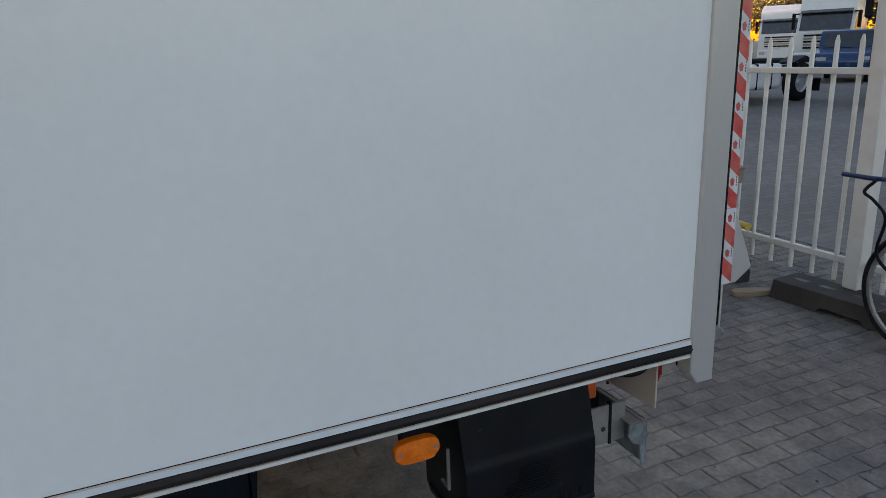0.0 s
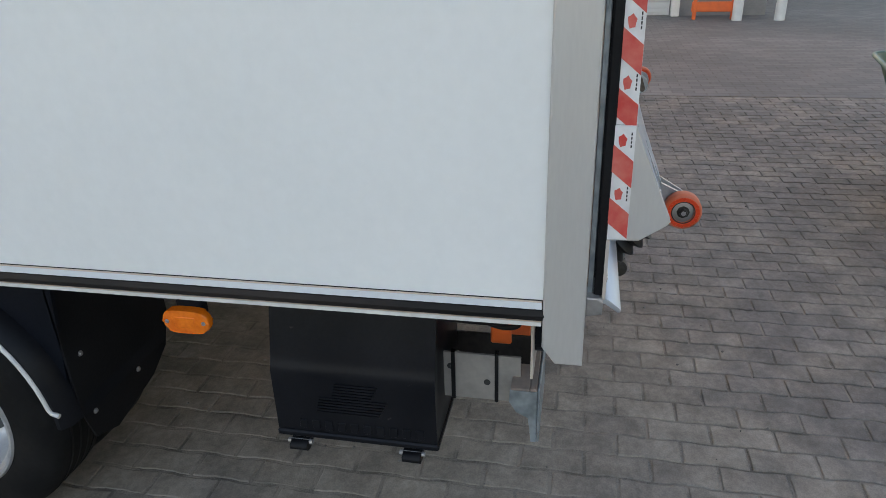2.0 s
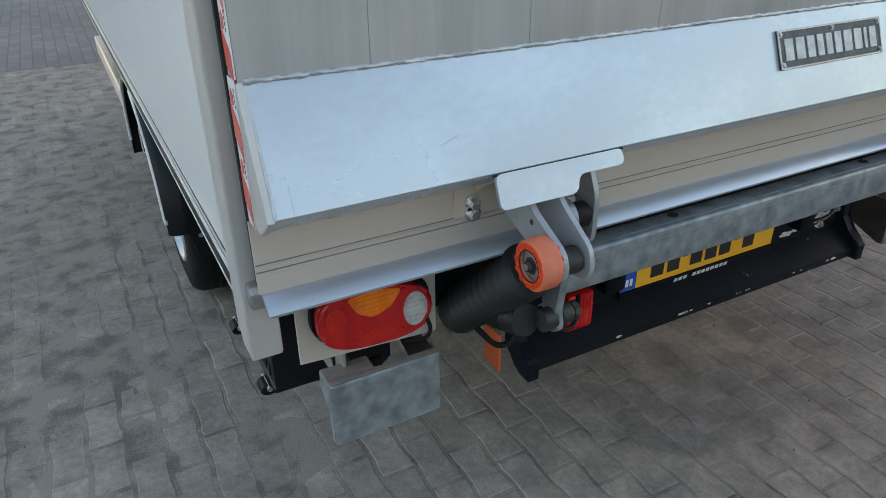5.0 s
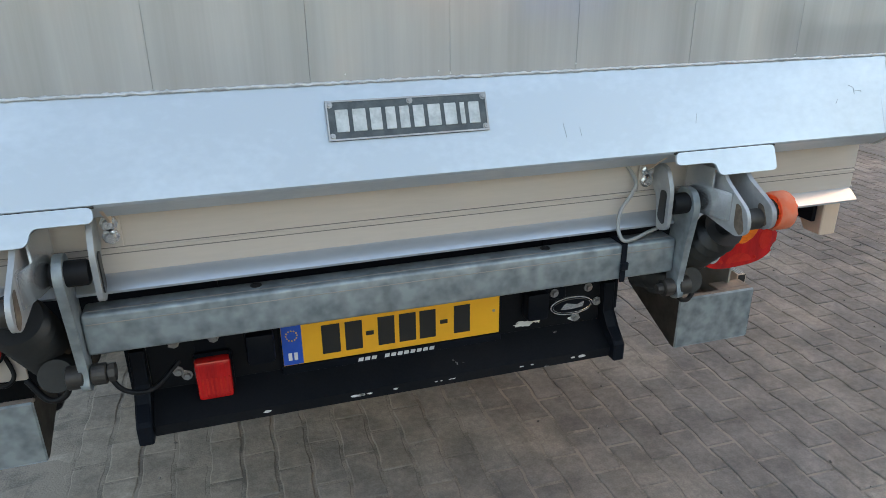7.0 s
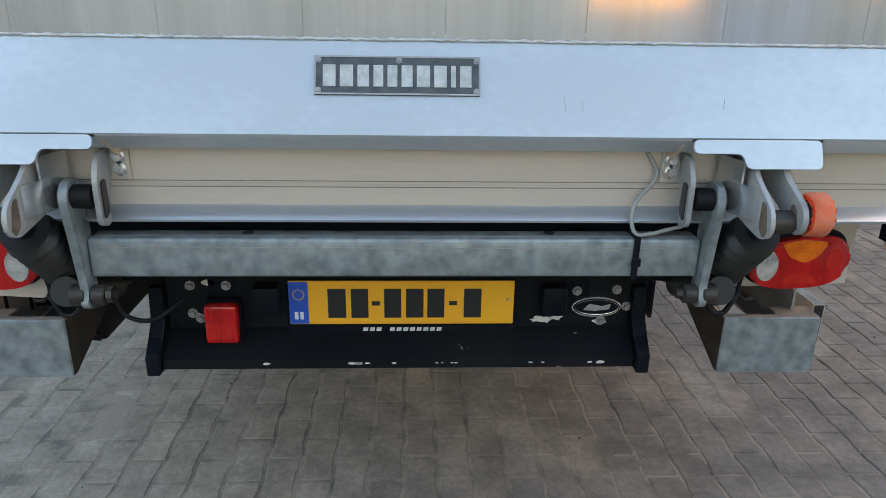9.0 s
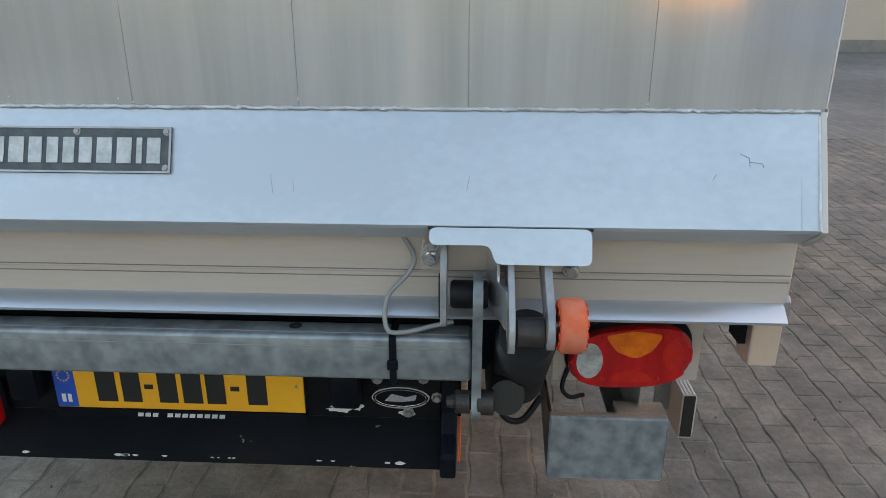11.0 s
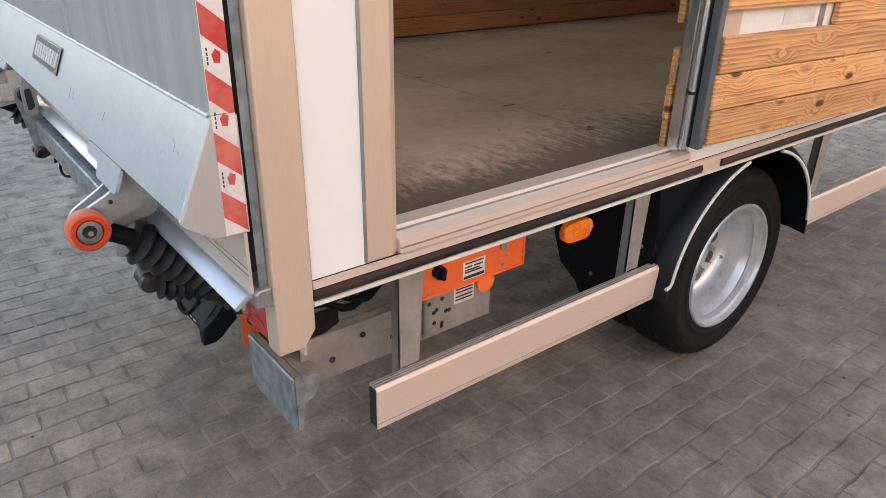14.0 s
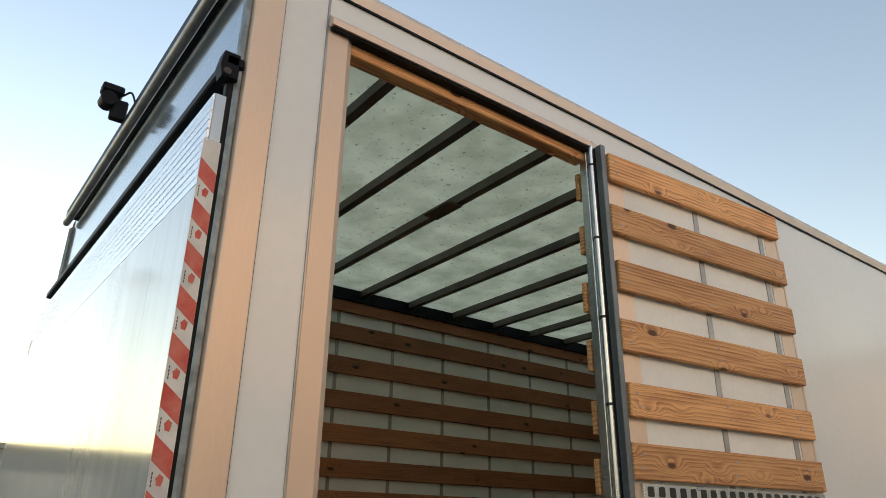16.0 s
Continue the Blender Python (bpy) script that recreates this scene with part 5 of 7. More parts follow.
P("left_cable", tube(curve([(-1.04, 0.16, 0.81), (-1.03, 0.13, 0.77), (-1.02, 0.17, 0.755), (-1.0, 0.25, 0.77)], 6), 0.006, 8), RUBBER, "", 50)
P("left_cable_band", box(-0.959, -0.945, 0.281, 0.290, 0.512, 0.641), RUBBER)
P("left_cable_band", box(-0.959, -0.945, 0.181, 0.189, 0.512, 0.645), RUBBER)
P("orange_tag", box(-0.858, -0.846, 0.162, 0.212, 0.606, 0.668, 0.004), ORANGE, "orange plastic tag on a cable")
P("left_cable", tube(curve([(-0.852, 0.187, 0.666), (-0.86, 0.18, 0.72), (-0.90, 0.14, 0.76), (-0.98, 0.11, 0.80)], 6), 0.004, 8), RUBBER, "", 50)


def marker_lamp(x, y, z, s):
    o = [(y + 0.055 * math.copysign(abs(math.cos(t)) ** 0.55, math.cos(t)), z + 0.028 * math.copysign(abs(math.sin(t)) ** 0.8, math.sin(t))) for t in [2 * math.pi * k / 40 for k in range(40)]]
    lamp = P("side_marker_lamp", prism(o, "x", x, x + s * 0.022, 0.006, seg=3), AMBER, "amber oval side marker lamp", 40)
    part("lens_grid", box(*sorted((x + s * 0.0215, x + s * 0.0235)), y - 0.024, y + 0.026, z - 0.013, z + 0.013, 0.001), AMBER, lamp)
    for d in (-0.043, 0.043):
        part("lamp_screw", bolt((x + s * 0.022, y + d, z), "x", 0.005, 0.002 * -s), STEEL, lamp)
    part("lamp_bracket", box(*sorted((x - s * 0.03, x)), y - 0.03, y + 0.03, z + 0.0, z + 0.05, 0.004), BLACK, lamp)


marker_lamp(-1.095, 0.838, 0.765, -1)
marker_lamp(1.095, 0.850, 0.783, 1)
P("cable_conduit", tube([(1.04, 0.74, 0.80), (1.04, 0.93, 0.79)], 0.018, 10), BLACK)
P("cable_conduit", tube([(-1.02, 0.70, 0.80), (-1.03, 0.95, 0.785)], 0.018, 10), BLACK)


# wheels, mudguards and side guards
def wheel(x, y, z, s):
    R, w = 0.368, 0.105
    prof = [(-w, 0.235), (-w - 0.004, 0.25), (-w - 0.006, 0.30), (-w + 0.002, 0.345), (-w + 0.018, R - 0.008), (-w + 0.034, R), (0, R + 0.002), (w - 0.034, R), (w - 0.018, R - 0.008), (w - 0.002, 0.345), (w + 0.0005, 0.341), (w + 0.004, 0.327), (w + 0.0065, 0.325), (w + 0.0085, 0.302), (w + 0.006, 0.298), (w + 0.006, 0.272), (w + 0.008, 0.270), (w + 0.008, 0.262), (w + 0.004, 0.258), (w, 0.240), (w - 0.002, 0.235)]
    hub = empty("wheel", parent=truck, label="silver steel wheel with worn black tyre")
    for k, dx in enumerate((0.0, -0.235)):
        c = (x + s * dx, y, z)
        t = part("tyre", lathe(prof, c, "x", 72), TYRE, hub, "worn black tyre", 40)
        if k == 0:
            for g in (-0.048, -0.016, 0.016, 0.048):
                part("tread_groove", lathe([(g - 0.004, R + 0.0026), (g + 0.004, R + 0.0026), (g + 0.004, R - 0.004), (g - 0.004, R - 0.004), (g - 0.004, R + 0.0026)], c, "x", 72), RUBBER, t)
    rim_prof = [(w + 0.002, 0.242), (w + 0.008, 0.238), (w + 0.007, 0.230), (w - 0.006, 0.225), (w - 0.012, 0.214), (w - 0.030, 0.210), (w - 0.036, 0.213), (w - 0.044, 0.208), (w - 0.060, 0.202), (w - 0.066, 0.199), (w - 0.112, 0.195), (w - 0.128, 0.190), (w - 0.142, 0.180), (w - 0.152, 0.168), (w - 0.156, 0.152), (w - 0.153, 0.125), (w - 0.143, 0.092), (w - 0.136, 0.078), (w - 0.136, 0.0005)]
    if s < 0:
        rim_prof = [(-d, r) for d, r in rim_prof]
    rim = part("rim", lathe(rim_prof, (x, y, z), "x", 64), RIM, hub, "silver dished steel rim", 35)
    # Flat black discs stand for the shade in the rim's holes.
    for k in range(10):
        a = 2 * math.pi * (k + 0.35) / 10
        part("rim_hole", lathe([(0, 0.0005), (0, 0.025), (-s * 0.006, 0.0275)], (x + s * (w - 0.1505), y + 0.138 * math.cos(a), z + 0.138 * math.sin(a)), "x", 20), INK, rim)
    for k in range(6):
        a = 2 * math.pi * k / 6
        part("wheel_nut", bolt((x + s * (w - 0.134), y + 0.094 * math.cos(a), z + 0.094 * math.sin(a)), "x", 0.011, -s * 0.016), STEEL, rim)


for s, wy in ((-1, 1.69), (1, 1.79)):
    def X(v):
        return s * v

    def span(a, b):
        return sorted((s * a, s * b))
    wheel(-0.965 if s < 0 else 0.948, wy, 0.371, s)
    # arch: a half ring of black plastic with a white lip
    cy, cz, r = wy + (-0.028 if s < 0 else -0.08), 0.44, 0.43
    n = 40
    angs = [math.pi * (k / n) for k in range(n + 1)]

    def arch_pt(a, rr, x):
        zz = cz + rr * math.sin(a) * 0.93
        return (X(x), cy + rr * math.cos(a), min(zz, 0.835))
    bm = bmesh.new()
    rows = [[bm.verts.new(arch_pt(a, rr, x)) for a in angs] for x, rr in ((1.138, r), (1.138, r + 0.010), (1.120, r + 0.026), (1.06, r + 0.034), (0.72, r + 0.034), (0.72, r + 0.024), (1.06, r + 0.024), (1.125, r + 0.006))]
    for i in range(len(rows)):
        a, b = rows[i], rows[(i + 1) % len(rows)]
        for k in range(n):
            bm.faces.new((a[k], a[k + 1], b[k + 1], b[k]))
    bmesh.ops.remove_doubles(bm, verts=bm.verts, dist=0.0004)
    P("mudguard", bm, COVER, "black plastic mudguard", 40)
    lip = [arch_pt(a, r - 0.002, 1.139) for a in angs if 0.49 < cz + (r - 0.002) * math.sin(a) * 0.93 < 0.832]
    half = [p for p in lip if p[1] < cy], [p for p in lip if p[1] >= cy]
    for h in half:
        if h and h[0][1] < cy:
            low = min(h, key=lambda p: p[2])
            h = h + [(low[0], low[1] - 0.006, low[2] - 0.012), (low[0], low[1] - 0.026, low[2] - 0.018)] if h[-1] is low else [(low[0], low[1] - 0.026, low[2] - 0.018), (low[0], low[1] - 0.006, low[2] - 0.012)] + h
        if len(h) > 2:
            P("mudguard_lip", tube(h, 0.006, 8), PAINT_WHITE, "white mudguard edge trim", 50)
    # side plate and mud flap behind the wheel
    ry = cy - r
    P("mudguard_side", prism([(ry - 0.05, 0.83), (ry + 0.28, 0.83), (ry + 0.15, 0.72), (ry + 0.05, 0.58), (ry + 0.02, 0.50), (ry - 0.01, 0.50)], "x", X(1.075), X(1.085)), BLACK, "black mudguard side plate")
    flap = P("mud_flap", prism([(s * 1.085, 0.83), (s * 0.70, 0.83), (s * 0.68, 0.52), (s * 0.72, 0.42), (s * 0.80, 0.37), (s * 0.98, 0.33), (s * 1.06, 0.36), (s * 1.085, 0.46)], "y", ry - 0.032, ry - 0.024, 0.002), RUBBER, "black rubber mud flap")
    for bx, bz in ((1.045, 0.43), (0.86, 0.43), (1.04, 0.60)):
        part("flap_rivet", bolt((X(bx), ry - 0.036, bz), "y", 0.005, 0.003), STEEL, flap)
    P("inner_liner", prism([(cy - 0.30, 0.835), (cy + 0.30, 0.835), (cy + 0.40, 0.45), (cy + 0.30, 0.45), (cy - 0.30, 0.45), (cy - 0.40, 0.45)], "x", X(0.71), X(0.718)), BLACK)


def guard(s, y0, y1, brackets):
    g = P("side_guard", prism([(s * 1.072, 0.440), (s * 1.102, 0.440), (s * 1.104, 0.448), (s * 1.104, 0.545), (s * 1.098, 0.553), (s * 1.072, 0.553)], "y", y0, y1, 0.0015), ALU_H, "aluminium side underrun guard rail")
    # A flat black patch paints the shade inside the hollow rail.
    part("guard_end", box(*sorted((s * 1.075, s * 1.100)), y0 - 0.002, y0 - 0.0008, 0.445, 0.549), INK, g, "flat black patch painting the shade in the open rail end")
    part("guard_groove", box(*sorted((s * 1.1036, s * 1.1044)), y0, y1, 0.4545, 0.4565), STEEL, g)
    for d in (1.078, 1.086, 1.094):
        part("guard_rib", box(*sorted((s * (d - 0.0015), s * (d + 0.0015))), y0, y1, 0.5525, 0.5548), STEEL, g)
    for y in brackets:
        br = P("guard_bracket", prism([(s * 1.068, 0.835), (s * 1.040, 0.835), (s * 1.035, 0.46), (s * 1.071, 0.46), (s * 1.071, 0.555)], "y", y, y + 0.006), STEEL, "grey guard bracket")
        # Flange greyer than the rail: the shade it stands in is put into its colour.
        part("bracket_flange", prism([(y, 0.835), (y + 0.070, 0.835), (y + 0.055, 0.556), (y, 0.556)], "x", s * 1.064, s * 1.070), GALV_DIRT_SHADE, br, "grey bracket flange with shade in its colour")


guard(1, 0.234, 1.262, (0.320, 1.140))
guard(1, 2.185, BOXL, (2.26, 3.4))
guard(-1, 2.075, BOXL, (2.16, 3.4))

# ---- cargo space ----
P("wall_liner", box(-W + 0.0405, -W + 0.045, 0.05, BOXL - 0.051, 0.909, ZT + 0.028), WHITE_IN, "white inner wall liner")
P("wall_liner", box(W - 0.045, W - 0.0405, 1.263, BOXL - 0.051, 0.909, ZT + 0.028), WHITE_IN, "white inner wall liner")
SLATS = [3.135, 2.957, 2.760, 2.560, 2.370, 2.181, 2.012, 1.852, 1.688, 1.529, 1.366, 1.205, 1.108, 1.010]
for k, top in enumerate(SLATS):
    h = 0.1 if k < 11 else 0.0955
    lo = top - h
    P("wall_slat", box(-1.088, -1.062, 0.03, BOXL - 0.052, lo, top, 0.003), PINE_IN, "dark brown pine wall slat")
    P("wall_slat", box(1.071, 1.0895, 1.199 + 0.003 * (k % 3), BOXL - 0.052, lo, top, 0.003), PINE, "pale pine wall slat beside the door")
    P("wall_slat", box(-1.055, 1.055, BOXL - 0.078, BOXL - 0.054, lo, top, 0.003), PINE_X, "dark brown pine front wall slat")
P("ceiling_trim", box(-1.088, -1.046, 0.03, BOXL - 0.052, 3.1365, ZT + 0.026), BLACK, "black ceiling edge trim")
P("ceiling_trim", box(-1.0612, -1.046, 0.03, BOXL - 0.052, 3.104, 3.1362), BLACK, "black ceiling edge trim")
for k in range(11):
    y = 0.308 + 0.396 * k
    if y < BOXL - 0.1:
        P("wall_stud", box(-1.090, -1.0875, y - 0.011, y + 0.011, 0.91, 3.13), STEEL, "narrow aluminium wall stud")
for k in range(5):
    P("wall_stud", box(-0.79 + 0.396 * k - 0.011, -0.79 + 0.396 * k + 0.011, BOXL - 0.0535, BOXL - 0.0512, 0.91, 3.13), STEEL, "narrow aluminium wall stud")


def lashing_rail(x0, x1, y0, y1, z0, z1, s, parent=None):
    """A slotted rail; its slots are one mesh of black patches painting their shade."""
    rail = P("lashing_rail", box(x0, x1, y0, y1, z0, z1, 0.001), SILVER, "slotted aluminium lashing rail", parent=parent)
    bm = bmesh.new()
    y = y0 + 0.02
    xa = x1 if s > 0 else x0
    while y < y1 - 0.03:
        box(*sorted((xa, xa + s * 0.0008)), y, y + 0.026, z0 + 0.012, z1 - 0.012, 0, bm)
        y += 0.05
    tagged(part("slot_strip", bm, INK, rail), "dark rail slots", kind="stuff")
    return rail


lashing_rail(-1.086, -1.074, 0.03, BOXL - 0.08, 1.860, 1.904, 1)
lashing_rail(1.076, 1.088, 1.19, BOXL - 0.08, 1.860, 1.904, -1)

DOOR_EDGE = material("blue_grey_door_edge", (0.17, 0.195, 0.21), (0.11, 0.125, 0.135), rough=0.4, metal=0.4, scale=4, bump=0.03)
# ---- open side door, folded back along the body ----
HINGE = Vector((1.203, 1.222, 0.0))
turn = math.atan2(0.082, 0.948)
door = P("side_door", box(-0.050, -0.0225, -0.004, 0.936, 0.975, 3.005, 0.002), WHITE_IN, "open side door with pine slats on its inner face")
door.matrix_basis = Matrix.Translation(HINGE) @ Matrix.Rotation(-turn, 4, "Z")
part("door_edge_profile", box(-0.030, -0.003, -0.026, -0.0045, 0.955, 3.02, 0.002), DOOR_EDGE, door, "grey aluminium door edge profile")
part("door_edge_profile", box(-0.050, -0.018, 0.9365, 0.948, 0.965, 3.01, 0.002), ALU, door)
part("edge_gasket", box(-0.040, -0.031, -0.024, -0.006, 0.955, 3.02, 0.002), RUBBER, door, "black door gasket")
part("beige_strip", box(-0.0224, -0.0205, 0.0, 0.085, 0.98, 3.0), ALU, door, "beige reinforcement strip")
part("beige_strip", box(-0.0224, -0.0205, 0.862, 0.935, 0.98, 3.0), ALU, door, "beige reinforcement strip")
part("door_stud", box(-0.0224, -0.0195, 0.438, 0.462, 0.98, 3.0), STEEL, door, "aluminium door stud")
part("door_stud", box(-0.0224, -0.0195, 0.463, 0.484, 0.98, 3.0), WHITE_IN, door, "white joint strip")
part("door_stud", box(-0.0224, -0.0195, 0.822, 0.848, 0.98, 3.0), STEEL, door, "aluminium door stud")
DOOR_TOPS = [2.995, 2.803, 2.610, 2.416, 2.223, 2.050, 1.890, 1.730, 1.567, 1.406, 1.243, 1.149, 1.055]
SCREW = None
for k, top in enumerate(DOOR_TOPS):
    h = 0.100 if k < 10 else 0.0915
    part("door_slat", box(-0.0192, 0.003, 0.004 - 0.010 * (k % 2), 0.930 + 0.014 * math.sin(3.1 * k), top - h, top, 0.0035), PINE, door, "pine door slat")
    for u in (0.035, 0.45, 0.835, 0.90):
        for dz in (0.03, h - 0.03):
            if SCREW is None:
                SCREW = part("slat_screw", lathe([(0.0, 0.0004), (0.0, 0.0045), (-0.001, 0.005)], (0, 0, 0), "x", 8), STEEL, door)
                me_screw = SCREW.data
                SCREW.location = (0.0036, u, top - dz)
            elif u != 0.90 or k % 2:
                o = new("slat_screw", me_screw)
                o.parent, o.location = door, (0.0036, u + 0.006 * math.sin(9 * k + dz * 50), top - dz)
for a, b in ((1.466, 1.4065), (1.306, 1.2435)):
    part("door_slat", box(-0.0192, 0.002, 0.500, 0.930, b + 0.0005, a - 0.001, 0.003), PINE, door, "short pine door slat")
part("paper_label", box(-0.0224, -0.0215, 0.27, 0.42, 1.255, 1.30), WHITE_TAPE, door)
drail = part("lashing_rail", box(-0.0204, -0.008, 0.035, 0.930, 1.898, 1.942, 0.001), SILVER, door, "slotted aluminium lashing rail")
bm = bmesh.new()
for k in range(19):
    y = 0.050 + 0.0455 * k
    prism(rounded([(y, 1.906), (y + 0.026, 1.906), (y + 0.026, 1.934), (y, 1.934)], 0.006, 3), "x", -0.0082, -0.0072, 0, bm)
tagged(part("slot_strip", bm, INK, drail), "dark rail slots", kind="stuff")
# hinge column between opening and door
P("hinge_post", prism([(1.104, 1.196), (1.138, 1.196), (1.142, 1.200), (1.142, 1.222), (1.139, 1.236), (1.136, 1.262), (1.104, 1.262)], "z", 0.937, 3.05, 0.002), SILVER, "grey aluminium hinge post")
P("hinge_channel", box(1.136, 1.141, 1.186, 1.1955, 0.95, 3.04, 0.001), SILVER, "thin aluminium channel")
P("hinge_tube", tube([(1.154, 1.196, 0.948), (1.154, 1.196, 3.045)], 0.0105, 14), SILVER, "long aluminium hinge tube", 50)
for k in range(8):
    z = 1.10 + 0.265 * k
    P("hinge_joint", lathe([(-0.004, 0.0112), (0.004, 0.0112)], (1.154, 1.196, z), "z", 14), INK)
P("hinge_gasket", box(1.1425, 1.150, 1.210, 1.222, 0.95, 3.04, 0.002), RUBBER, "black hinge gasket")
# reversing camera on the roof edge
rc = P("reversing_camera", box(-0.150, -0.090, -0.135, -0.055, 3.375, 3.410, 0.006), BLACK, "black reversing camera on the roof edge")
part("camera_eye", lathe([(-0.03, 0.001), (-0.03, 0.03), (0.03, 0.03), (0.03, 0.001)], (-0.120, -0.105, 3.345), "x", 20), BLACK, rc, "", 40)
part("camera_arm", box(-0.135, -0.105, -0.09, -0.03, 3.27, 3.36, 0.006), BLACK, rc)
part("camera_wire", tube(curve([(-0.095, -0.06, 3.37), (-0.035, -0.04, 3.36), (-0.015, -0.02, 3.30), (-0.025, 0.0, 3.27)], 5), 0.004, 6), RUBBER, rc)

# ---- yard round the truck ----
def thing(name, m, label, category, group=""):
    return empty(name, m, None, label, category, group)


CREAM = material("cream_fence_paint", (0.82, 0.78, 0.70), (0.72, 0.68, 0.60), rough=0.45, scale=6, fine=60, bump=0.04)
FOOT = material("brown_rubber_foot", (0.045, 0.038, 0.033), (0.075, 0.063, 0.054), rough=0.85, scale=6, fine=60, bump=0.2)
GREEN = material("weathered_green_plastic", (0.055, 0.150, 0.095), (0.19, 0.185, 0.070), rough=0.5, scale=3, fine=40, bump=0.05, speck=(0.42, 0.40, 0.30), speck_at=0.66, speck_scale=14)
GREEN_RIM = material("faded_green_rim", (0.24, 0.33, 0.27), (0.19, 0.27, 0.2), rough=0.5, scale=6, bump=0.04)
TYRE_DUSTY = material("dusty_brown_tyre", (0.075, 0.056, 0.044), (0.040, 0.032, 0.027), rough=0.85, scale=9, fine=70, bump=0.1)
CHROME = material("rusty_steel_tube", (0.42, 0.41, 0.39), (0.24, 0.16, 0.10), rough=0.4, metal=0.7, scale=9, fine=60, bump=0.08)
GRIP = material("yellow_grip", (0.72, 0.50, 0.07), (0.6, 0.42, 0.06), rough=0.5, bump=0.05)
DARK_BLUE = material("dark_blue_paint", (0.02, 0.03, 0.09), rough=0.3, bump=0.01)


def fence(m, length, foot, gap=0.162, h=1.95, last=False):
    """One bay: a post on its rubber foot and the barred panel beside it."""
    f = thing("fence", m, "cream painted steel bar fence on dark rubber feet", "fence", "fence bays in the yard")
    part("post", box(-0.05, 0.05, -0.05, 0.05, 0.128, h, 0.006), CREAM, f, "square fence post")
    part("cap", box(-0.053, 0.053, -0.053, 0.053, h, h + 0.012, 0.004), BLACK, f)
    if last:
        part("post", box(length + 0.002, length + 0.102, -0.05, 0.05, 0.0, h, 0.006), CREAM, f, "square fence post")
        part("cap", box(length - 0.001, length + 0.105, -0.053, 0.053, h, h + 0.012, 0.004), BLACK, f)
    for z in (0.287, 1.43):
        part("rail", box(0.052, length, -0.018, 0.018, z - 0.02, z + 0.02, 0.004), CREAM, f, "horizontal fence rail")
    me_bar = None
    x = 0.14
    while x < length - 0.05:
        if me_bar is None:
            b = part("bar", tube([(0, 0, 0.142), (0, 0, 1.60), (0, 0, 1.638)], 0.0145, 10, radii=[0.0145, 0.0145, 0.006]), CREAM, f, "", 50)
            me_bar = b.data
        else:
            b = new("bar", me_bar)
            b.parent = f
        b.location = (x, 0, 0)
        x += gap
    bm = prism([(-0.45, 0.0), (-0.18, 0.0), (-0.16, 0.04), (0.10, 0.04), (0.12, 0.0), (0.45, 0.0), (0.43, 0.127), (-0.43, 0.127)], "y", -0.13, 0.13, 0.006)
    block = part("foot", bm, FOOT, f, "dark brown rubber foot")
    block.matrix_basis = foot
    for a in (-0.32, -0.24, -0.08, 0.14, 0.32):
        part("socket", prism(rounded([(a - 0.05, -0.02), (a + 0.05, -0.02), (a + 0.05, 0.02), (a - 0.05, 0.02)], 0.018), "z", 0.1272, 0.1278), INK, block)


fence(pose(0.290, -2.605, 0, 0, 0, 0.5), 2.56, pose(-0.06, 0.12, 0, 0, 0, 3.5), last=True)
fence(pose(-2.30, -2.50, 0, 0, 0, -2.3), 2.53, pose(0, 0, 0, 0, 0, 0))

# loose brick and a split plank
kb = thing("kerb_stone", pose(1.075, -2.395, 0, 0, 0, 3), "old dark concrete kerb stone lying beside the fence", "kerb stone")
part("stone", prism([(-0.13, -0.05), (0.41, -0.055), (0.43, 0.02), (0.40, 0.05), (0.12, 0.046), (-0.12, 0.05)], "z", 0.0, 0.092, 0.008), FOOT, kb)
br_ = thing("loose_paver", pose(1.075, -2.42, 0.0925, 0, 0, -2), "worn grey paver lying on the kerb stone", "paver")
part("stone", prism([(-0.11, -0.05), (0.10, -0.052), (0.105, 0.05), (-0.105, 0.048)], "z", 0.0, 0.062, 0.007), FOOT, br_)
pk = thing("split_plank", pose(0.78, -2.19, 0, 0, 0, 66), "short split plank lying on the paving", "plank")
part("plank", prism([(-0.22, -0.035), (-0.12, -0.05), (0.02, -0.045), (0.06, -0.01), (0.05, 0.03), (-0.05, 0.045), (-0.20, 0.02)], "z", 0.001, 0.034, 0.004), wood("pale_split_wood", (0.42, 0.31, 0.19), (0.3, 0.21, 0.12), (0.2, 0.12, 0.07), along="X"), pk)


